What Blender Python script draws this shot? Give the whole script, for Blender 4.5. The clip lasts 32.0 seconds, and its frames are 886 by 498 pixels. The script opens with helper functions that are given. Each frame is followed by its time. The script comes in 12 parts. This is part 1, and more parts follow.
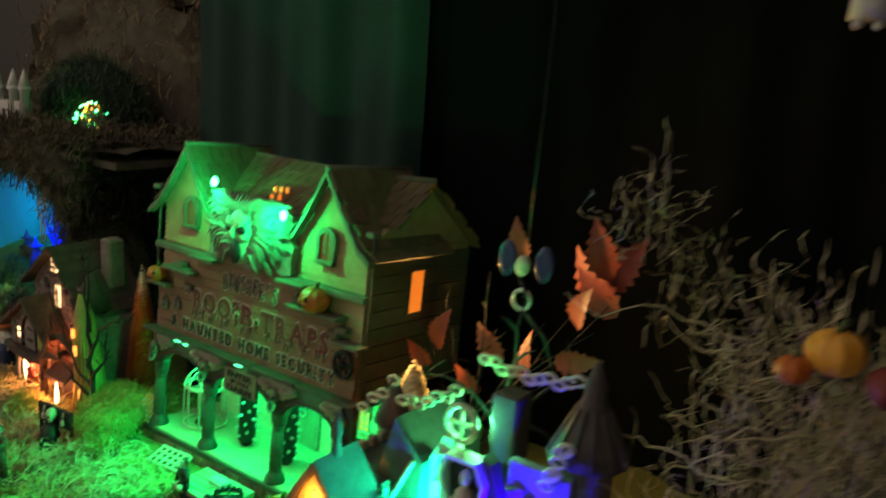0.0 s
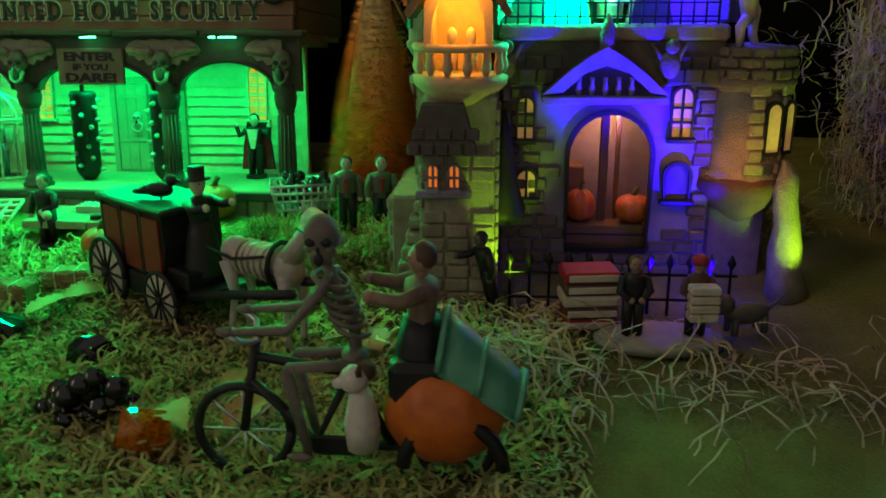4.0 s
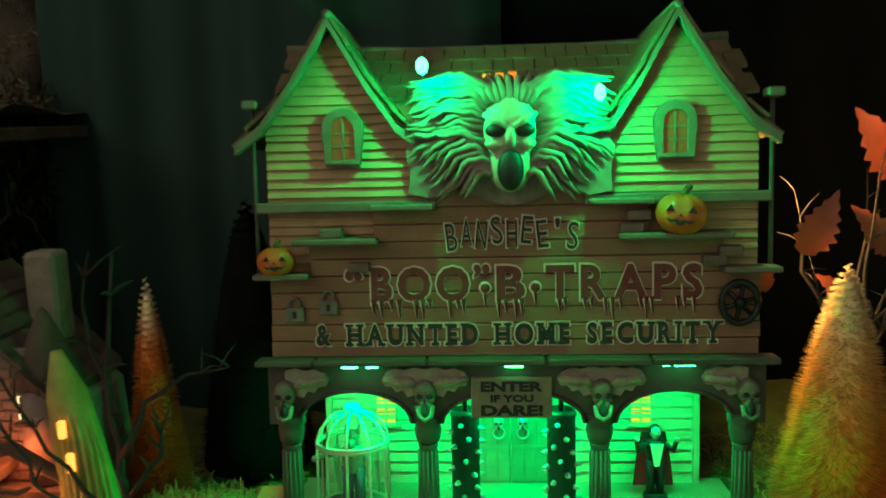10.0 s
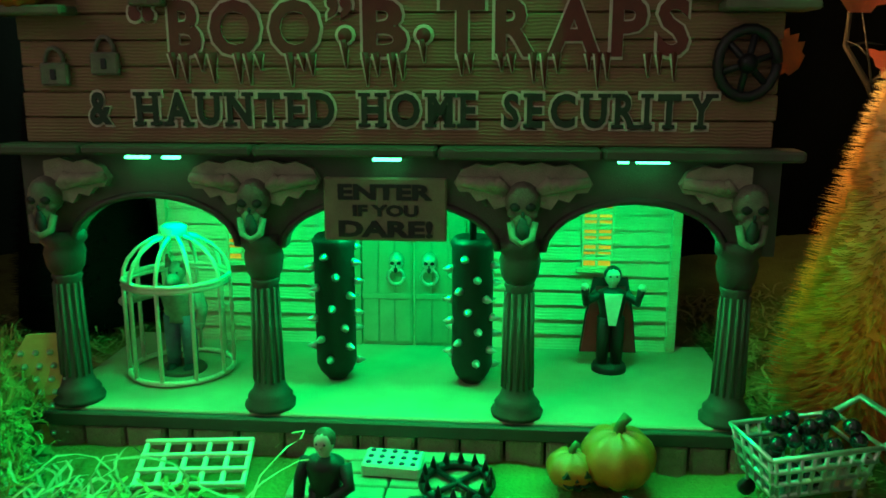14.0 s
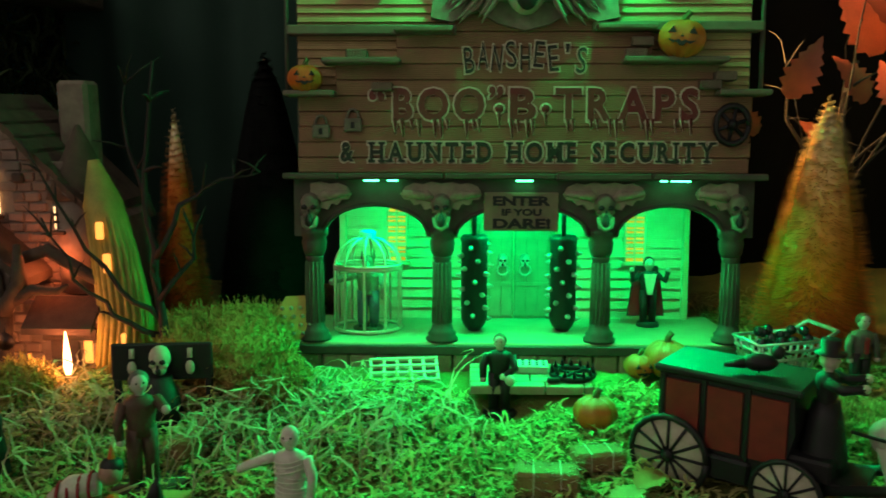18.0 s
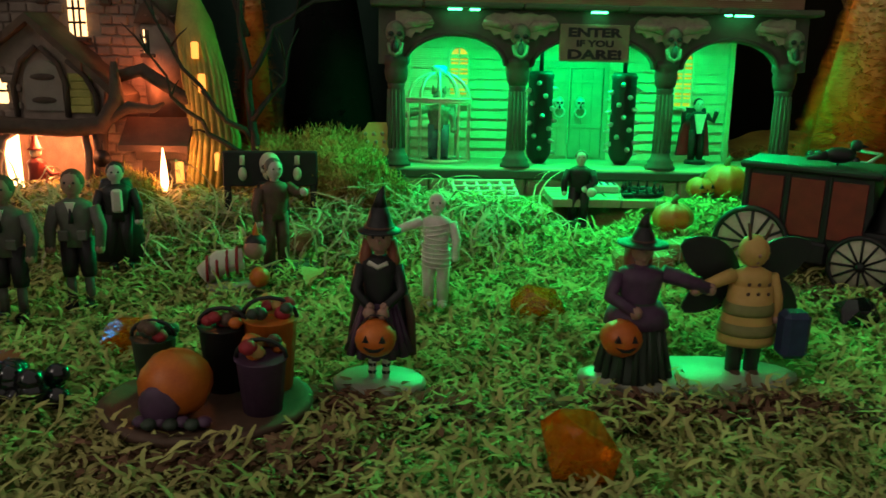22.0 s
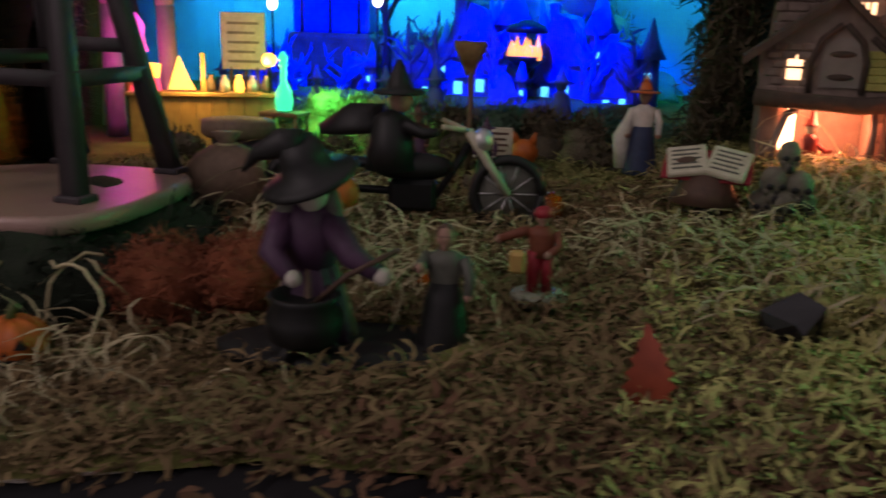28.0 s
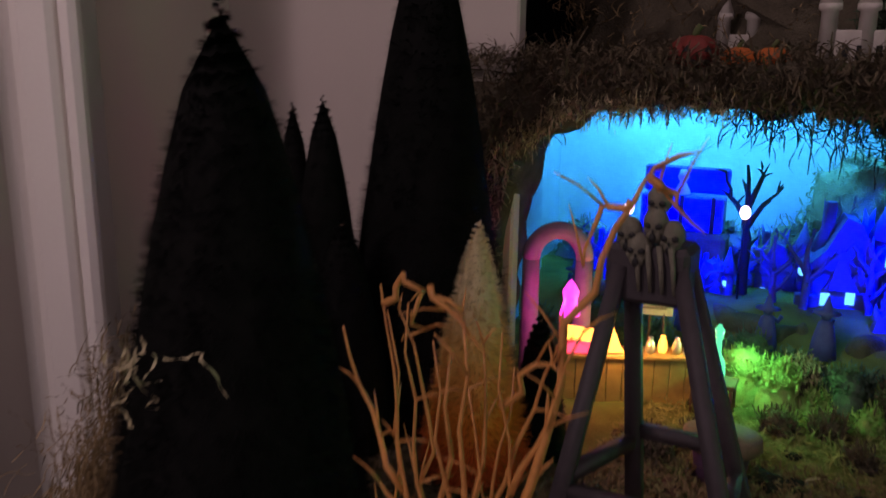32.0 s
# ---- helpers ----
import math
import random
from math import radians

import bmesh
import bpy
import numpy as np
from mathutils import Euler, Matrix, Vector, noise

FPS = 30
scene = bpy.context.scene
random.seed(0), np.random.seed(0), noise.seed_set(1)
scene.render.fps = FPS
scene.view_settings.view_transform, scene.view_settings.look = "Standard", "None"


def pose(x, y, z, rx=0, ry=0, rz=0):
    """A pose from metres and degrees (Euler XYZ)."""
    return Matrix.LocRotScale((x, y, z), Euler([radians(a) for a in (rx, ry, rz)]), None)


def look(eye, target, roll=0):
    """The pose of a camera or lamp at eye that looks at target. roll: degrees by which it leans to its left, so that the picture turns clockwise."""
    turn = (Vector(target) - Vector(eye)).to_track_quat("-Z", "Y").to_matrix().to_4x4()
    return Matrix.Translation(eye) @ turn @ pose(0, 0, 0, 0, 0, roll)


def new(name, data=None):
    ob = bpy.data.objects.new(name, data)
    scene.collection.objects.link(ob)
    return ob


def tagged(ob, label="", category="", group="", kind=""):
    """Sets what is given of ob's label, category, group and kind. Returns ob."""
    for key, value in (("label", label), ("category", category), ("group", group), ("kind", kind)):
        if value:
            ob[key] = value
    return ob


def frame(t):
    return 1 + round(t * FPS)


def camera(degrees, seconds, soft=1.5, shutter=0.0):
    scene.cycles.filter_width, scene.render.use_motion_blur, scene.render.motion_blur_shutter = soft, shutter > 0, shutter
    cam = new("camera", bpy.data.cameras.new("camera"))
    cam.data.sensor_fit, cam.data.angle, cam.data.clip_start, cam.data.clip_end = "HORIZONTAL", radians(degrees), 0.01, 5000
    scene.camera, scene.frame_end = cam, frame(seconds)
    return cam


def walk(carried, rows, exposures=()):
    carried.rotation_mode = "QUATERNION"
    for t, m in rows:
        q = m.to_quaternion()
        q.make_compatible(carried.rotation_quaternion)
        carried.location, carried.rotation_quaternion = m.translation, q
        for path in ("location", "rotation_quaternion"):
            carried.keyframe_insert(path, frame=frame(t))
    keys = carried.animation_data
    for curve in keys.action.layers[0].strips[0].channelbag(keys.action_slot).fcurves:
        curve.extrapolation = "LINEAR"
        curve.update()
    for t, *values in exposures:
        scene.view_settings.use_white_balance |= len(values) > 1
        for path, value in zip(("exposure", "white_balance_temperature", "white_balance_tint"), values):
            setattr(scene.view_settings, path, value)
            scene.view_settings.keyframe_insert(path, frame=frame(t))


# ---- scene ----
cam = camera(56.95, 32.0, soft=1.6, shutter=0.5)
PATH = [
    (0, (0.4446, -0.3721, 0.3138), (-0.1254, 0.4192, 0.0925), 3.84),
    (0.5, (0.3707, -0.3747, 0.2813), (-0.1834, 0.4157, 0.0202), 3.93),
    (1, (0.3288, -0.3890, 0.2502), (-0.1777, 0.4302, -0.0186), 4.21),
    (1.5, (0.3108, -0.3935, 0.2139), (-0.1385, 0.4573, -0.0583), 4.44),
    (2, (0.2924, -0.3943, 0.1733), (-0.0748, 0.4933, -0.1049), 3.63),
    (2.5, (0.2741, -0.4005, 0.1483), (-0.0214, 0.5114, -0.1363), 2.16),
    (3, (0.2511, -0.4044, 0.1317), (0.0109, 0.5204, -0.1631), 1.47),
    (3.5, (0.2373, -0.4144, 0.1132), (0.0905, 0.5246, -0.1977), 0.96),
    (5.5, (0.1153, -0.4202, 0.0994), (0.1164, 0.5667, -0.0617), -2.53),
    (6, (0.0801, -0.4125, 0.0776), (0.0649, 0.5772, -0.0645), -2.48),
    (6.5, (0.0596, -0.4168, 0.0781), (0.0290, 0.5733, -0.0590), -2.14),
    (7, (0.0361, -0.4195, 0.0748), (-0.0054, 0.5697, -0.0659), -1.55),
    (7.5, (0.0291, -0.4172, 0.0714), (-0.0244, 0.5724, -0.0621), -1.12),
    (8, (0.0226, -0.4086, 0.0956), (-0.0299, 0.5858, 0.0037), -1.20),
    (8.5, (0.0221, -0.4005, 0.1151), (-0.0342, 0.5948, 0.0364), -1.22),
    (9, (0.0121, -0.3911, 0.1494), (-0.0501, 0.6045, 0.0792), -1.16),
    (9.5, (-0.0159, -0.3863, 0.1997), (-0.0763, 0.6070, 0.1006), -1.27),
    (10, (-0.0083, -0.3456, 0.1978), (-0.0680, 0.6397, 0.0377), -1.47),
    (10.5, (-0.0067, -0.2993, 0.1717), (-0.0577, 0.6825, -0.0115), -1.29),
    (11, (-0.0041, -0.2743, 0.1584), (-0.0600, 0.7006, -0.0570), -1.25),
    (11.5, (0.0007, -0.2499, 0.1412), (-0.0630, 0.7158, -0.1105), -1.42),
    (12, (0.0046, -0.2279, 0.1282), (-0.0680, 0.7270, -0.1595), -1.63),
    (12.5, (0.0157, -0.2105, 0.1268), (-0.0636, 0.7418, -0.1679), -1.19),
    (13, (0.0238, -0.2119, 0.1283), (-0.0558, 0.7411, -0.1637), -0.72),
    (13.5, (0.0295, -0.2154, 0.1302), (-0.0470, 0.7391, -0.1580), -0.33),
    (14, (0.0345, -0.2255, 0.1309), (-0.0431, 0.7294, -0.1557), -0.27),
    (14.5, (0.0346, -0.2498, 0.1352), (-0.0508, 0.7064, -0.1448), -0.33),
    (16.5, (0.0123, -0.3306, 0.1218), (-0.0329, 0.6410, -0.1105), -0.76),
    (17, (-0.0051, -0.3673, 0.1311), (-0.0386, 0.6075, -0.0895), -0.50),
    (17.5, (-0.0188, -0.3864, 0.1280), (-0.0394, 0.5938, -0.0692), -0.12),
    (18, (-0.0289, -0.3870, 0.1236), (-0.0521, 0.5979, -0.0476), 0.04),
    (18.5, (-0.0577, -0.3881, 0.1060), (-0.1013, 0.5985, -0.0511), 0.38),
    (19, (-0.0701, -0.3863, 0.0832), (-0.1236, 0.5987, -0.0808), 0.68),
    (19.5, (-0.0604, -0.3986, 0.0779), (-0.1117, 0.5691, -0.1691), 0.82),
    (20, (-0.0481, -0.4077, 0.0722), (-0.0928, 0.5409, -0.2411), 0.36),
    (20.5, (-0.0482, -0.4102, 0.0746), (-0.0721, 0.5452, -0.2197), 0.58),
    (21, (-0.0651, -0.4196, 0.0777), (-0.0460, 0.5424, -0.1948), 1.20),
    (21.5, (-0.0794, -0.4245, 0.0808), (-0.0501, 0.5409, -0.1782), 1.23),
    (22, (-0.0927, -0.4226, 0.0778), (-0.0527, 0.5433, -0.1782), 1.33),
    (22.5, (-0.1046, -0.4169, 0.0747), (-0.0593, 0.5489, -0.1807), 1.34),
    (23, (-0.1200, -0.4163, 0.0726), (-0.0715, 0.5484, -0.1863), 1.52),
    (23.5, (-0.1376, -0.4158, 0.0709), (-0.0860, 0.5488, -0.1878), 1.66),
    (24, (-0.1551, -0.4156, 0.0685), (-0.1090, 0.5479, -0.1952), 1.74),
    (24.5, (-0.1714, -0.4157, 0.0654), (-0.1397, 0.5472, -0.2025), 1.89),
    (26.5, (-0.2420, -0.4200, 0.0640), (-0.4280, 1.5040, -0.4490), 2.20),
    (27, (-0.2730, -0.4330, 0.0650), (-0.5910, 1.4700, -0.4620), 1.90),
    (27.5, (-0.3060, -0.4490, 0.0640), (-0.7550, 1.4250, -0.4690), 1.60),
    (28, (-0.3290, -0.4630, 0.0625), (-0.9120, 1.3750, -0.4710), 1.60),
    (28.5, (-0.3619, -0.4838, 0.0644), (-0.6948, 0.4197, -0.2056), 1.65),
    (29, (-0.3912, -0.5096, 0.0760), (-0.7600, 0.3869, -0.1693), 1.57),
    (29.5, (-0.4121, -0.5430, 0.0916), (-0.8232, 0.3440, -0.1188), 1.21),
    (30, (-0.4259, -0.5492, 0.1159), (-0.8669, 0.3261, -0.0826), 1.27),
    (30.5, (-0.4432, -0.5438, 0.1324), (-0.8892, 0.3291, -0.0652), 1.35),
    (31, (-0.4676, -0.5480, 0.1577), (-0.9231, 0.3174, -0.0513), 1.92),
    (31.5, (-0.4960, -0.5527, 0.1902), (-0.9704, 0.2992, -0.0317), 1.44),
    (32, (-0.5242, -0.5133, 0.2192), (-0.9856, 0.3430, -0.0132), 0.71),
]
EXPO = [(0.0, 1.36, 6500, 11), (1.2, 1.2, 6500, 10), (3.0, 0.88, 6500, 10), (5.5, 1.03, 6400, 5), (8.0, 1.3, 6350, 0), (10.0, 1.3, 6500, 5), (12.0, 0.72, 6500, 7), (14.0, 0.66, 6500, 7), (17.0, 1.0, 6500, 6), (18.5, 1.1, 6500, 8), (20.0, 1.22, 6500, 4), (22.0, 1.08, 6500, 8), (24.5, 1.0, 6500, 9), (27.0, 1.0, 6250, 25), (28.6, 1.25, 5950, 32), (29.3, 1.3, 5950, 34), (30.2, 1.22, 5850, 37), (31.0, 1.15, 6150, 44), (32.0, 0.98, 6250, 48)]
walk(cam, [(t, look(eye, target, roll)) for t, eye, target, roll in PATH], EXPO)

# ---- room light: a dim house at night, seen over the display's own lamps ----
world = bpy.data.worlds.new("night_room")
scene.world = world
world.use_nodes = True
wbg = world.node_tree.nodes["Background"]
wbg.inputs[0].default_value = (1.0, 0.88, 0.76, 1)
wbg.inputs[1].default_value = 0.125

CM = 0.01


def lamp(name, kind, x, y, z, watts, rgb, size=0.5, target=None, spot=70, size_y=None):
    """A lamp at centimetres, with its size in centimetres."""
    d = bpy.data.lights.new(name, kind)
    d.energy, d.color = watts, rgb
    if kind == "AREA":
        d.size = size * CM
        if size_y:
            d.shape, d.size_y = "RECTANGLE", size_y * CM
    else:
        d.shadow_soft_size = size * CM
    if kind == "SPOT":
        d.spot_size, d.spot_blend = radians(spot), 0.6
    ob = new(name, d)
    if target:
        ob.matrix_world = look((x * CM, y * CM, z * CM), tuple(v * CM for v in target))
    else:
        ob.location = (x * CM, y * CM, z * CM)
    return ob


GREEN, AQUA, BLUE = (0.0, 1.0, 0.22), (0.0, 0.74, 1.0), (0.0, 0.015, 1.0)
PURPLE, LIME, AMBER, WARM = (0.02, 0.0, 1.0), (0.45, 1.0, 0.02), (1.0, 0.36, 0.03), (1.0, 0.42, 0.16)

# shop: lamps under the porch ceiling, a strip along the fascia, two bulbs on the roof that light the sign
for lx in (-7.0, 0.0, 7.0):
    lamp("porch_light", "AREA", lx, 2.6, 7.9, 0.044 if lx else 0.062, GREEN, 2.0, (lx, 2.8, 0), size_y=1.0)
lamp("fascia_strip", "AREA", 0, -0.9, 8.7, 0.38, GREEN, 18.0, (0, -14, 3), size_y=0.5)
for rx_, ry_, rz_ in ((-3.60, -1.0, 21.6), (3.80, -1.0, 20.6)):
    lamp("roof_light", "POINT", rx_, ry_, rz_, 0.10, GREEN, 0.25)
    lamp("roof_light", "POINT", rx_ * 0.97, ry_ - 0.1, rz_ - 0.25, 0.03, GREEN, 0.15)
# the shop's side window, open to a lit room
lamp("window_light", "AREA", 11.3, 5.6, 15.6, 0.15, (1.0, 0.52, 0.16), 1.4, (20.0, 4.6, 15.6), size_y=2.6)
# castle: floods before the front, on the terrace, in the lantern of the turret
lamp("violet_flood", "SPOT", 27.6, -13.2, 0.2, 2.6, PURPLE, 0.3, (25.8, -9.0, 7.6), 40)
lamp("violet_flood", "SPOT", 29.4, -13.2, 0.2, 1.3, PURPLE, 0.3, (28.6, -9.0, 4.6), 34)
lamp("violet_flood", "POINT", 29.6, -11.0, 0.6, 0.012, PURPLE, 0.2)
lamp("violet_flood", "POINT", 28.6, -8.2, 11.4, 0.10, PURPLE, 0.3)
lamp("terrace_light", "POINT", 24.0, -8.4, 10.9, 0.22, (0.0, 1.0, 0.42), 0.3)
lamp("coffin_light", "POINT", 25.6, -8.55, 10.7, 0.012, (0.1, 1.0, 0.5), 0.15)
lamp("terrace_light", "POINT", 25.3, -6.4, 14.8, 0.06, (0.1, 1.0, 0.30), 0.3)
lamp("lantern_light", "POINT", 19.9, -11.2, 10.9, 0.02, AMBER, 0.25)
lamp("lantern_light", "POINT", 19.9, -12.55, 11.0, 0.012, AMBER, 0.15)
lamp("lime_flood", "SPOT", 22.0, -13.0, 0.3, 0.05, LIME, 0.3, (21.2, -10.2, 4.0), 70)
lamp("lime_flood", "SPOT", 33.2, -12.4, 0.3, 0.075, LIME, 0.3, (32.5, -10, 3.0), 70)
lamp("oriel_light", "POINT", 30.0, -11.4, 5.0, 0.007, AMBER, 0.2)
lamp("castle_room_light", "POINT", 25.9, -7.4, 6.2, 0.03, WARM, 0.4)
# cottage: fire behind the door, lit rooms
lamp("hearth_light", "POINT", -27.4, -1.0, 2.2, 0.12, (1.0, 0.28, 0.10), 0.5)
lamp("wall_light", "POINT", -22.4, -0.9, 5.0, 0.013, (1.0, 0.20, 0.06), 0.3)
lamp("candle_light", "POINT", -21.3, -3.2, 1.4, 0.03, (1.0, 0.26, 0.09), 0.3)
# cave: aqua flood under the shelf, blue floods among the houses
lamp("cave_flood", "AREA", -59, 33.5, 18.2, 0.8, AQUA, 44, (-59, 41, 9), size_y=3)
lamp("cave_flood", "SPOT", -47, 15, 15, 4.6, BLUE, 1.0, (-48, 30, 2.5), 62)
lamp("cave_flood", "SPOT", -68, 15, 15, 4.2, BLUE, 1.0, (-69, 30, 3.0), 62)
lamp("street_light", "POINT", -62.6, 5.0, 3.2, 0.02, (1.0, 0.5, 0.08), 0.25)
lamp("stall_light", "POINT", -66.6, 2.6, 2.4, 0.035, (1.0, 0.5, 0.08), 0.3)
lamp("stall_light", "POINT", -72.2, 1.8, 4.6, 0.02, (1.0, 0.08, 0.5), 0.3)
lamp("bottle_light", "POINT", -59.0, 6.4, 2.6, 0.07, (0.1, 1.0, 0.2), 0.4)
# light of the next room falling through the doorway on the pale wall
lamp("doorway_light", "AREA", -125, -95, 70, 6.6, (1.0, 0.86, 0.74), 60, (-95, -5, 10), size_y=90)

# ---- materials ----
def mat(name, rgb, rough=0.7, metal=0.0, rgb2=None, size=0.5, fine=0.08, bump=0.25, depth=0.04, spec=0.4, emit=0.0, erg=None, alpha=0.0, wave=0.0, vary=0.0):
    """A surface whose colour wanders between rgb and rgb2 over patches of size cm, with grain of fine cm and relief of depth cm."""
    m = bpy.data.materials.new(name)
    m.use_nodes = True
    nt = m.node_tree
    b = nt.nodes["Principled BSDF"]
    b.inputs["Roughness"].default_value = rough
    b.inputs["Metallic"].default_value = metal
    b.inputs["Specular IOR Level"].default_value = spec
    rgb2 = rgb2 or tuple(c * 0.62 for c in rgb)
    tc = nt.nodes.new("ShaderNodeTexCoord")
    big = nt.nodes.new("ShaderNodeTexNoise")
    big.inputs["Scale"].default_value = 100.0 / size
    big.inputs["Detail"].default_value = 3
    small = nt.nodes.new("ShaderNodeTexNoise")
    small.inputs["Scale"].default_value = 100.0 / fine
    small.inputs["Detail"].default_value = 2
    nt.links.new(tc.outputs["Object"], big.inputs["Vector"])
    nt.links.new(tc.outputs["Object"], small.inputs["Vector"])
    mixf = nt.nodes.new("ShaderNodeMath")
    mixf.operation = "MULTIPLY_ADD"
    mixf.inputs[1].default_value = 0.45
    nt.links.new(small.outputs["Fac"], mixf.inputs[0])
    scl = nt.nodes.new("ShaderNodeMath")
    scl.operation = "MULTIPLY_ADD"
    scl.inputs[1].default_value, scl.inputs[2].default_value = 1.3, -0.38
    nt.links.new(big.outputs["Fac"], scl.inputs[0])
    nt.links.new(scl.outputs[0], mixf.inputs[2])
    ramp = nt.nodes.new("ShaderNodeMix")
    ramp.data_type = "RGBA"
    ramp.inputs["A"].default_value, ramp.inputs["B"].default_value = (*rgb2, 1), (*rgb, 1)
    nt.links.new(mixf.outputs[0], ramp.inputs["Factor"])
    out = ramp.outputs["Result"]
    if vary:
        info = nt.nodes.new("ShaderNodeObjectInfo")
        geo = nt.nodes.new("ShaderNodeNewGeometry")
        add = nt.nodes.new("ShaderNodeMath")
        add.operation = "ADD"
        nt.links.new(info.outputs["Random"], add.inputs[0])
        nt.links.new(geo.outputs["Random Per Island"], add.inputs[1])
        mr = nt.nodes.new("ShaderNodeMapRange")
        mr.inputs["From Max"].default_value = 2.0
        mr.inputs["To Min"].default_value, mr.inputs["To Max"].default_value = 1 - vary, 1 + vary
        nt.links.new(add.outputs[0], mr.inputs["Value"])
        hsv = nt.nodes.new("ShaderNodeHueSaturation")
        nt.links.new(mr.outputs[0], hsv.inputs["Value"])
        nt.links.new(out, hsv.inputs["Color"])
        out = hsv.outputs["Color"]
    nt.links.new(out, b.inputs["Base Color"])
    if bump:
        bp = nt.nodes.new("ShaderNodeBump")
        bp.inputs["Strength"].default_value, bp.inputs["Distance"].default_value = bump, depth * 0.01
        src = small.outputs["Fac"]
        if wave:
            wv = nt.nodes.new("ShaderNodeTexWave")
            wv.bands_direction = "Z"
            wv.inputs["Scale"].default_value, wv.inputs["Distortion"].default_value = 100.0 / wave, 3.0
            nt.links.new(tc.outputs["Object"], wv.inputs["Vector"])
            src = wv.outputs["Fac"]
        nt.links.new(src, bp.inputs["Height"])
        nt.links.new(bp.outputs["Normal"], b.inputs["Normal"])
    if emit:
        b.inputs["Emission Color"].default_value = (*(erg or rgb), 1)
        b.inputs["Emission Strength"].default_value = emit
    if alpha:
        b.inputs["Transmission Weight"].default_value = alpha
    return m


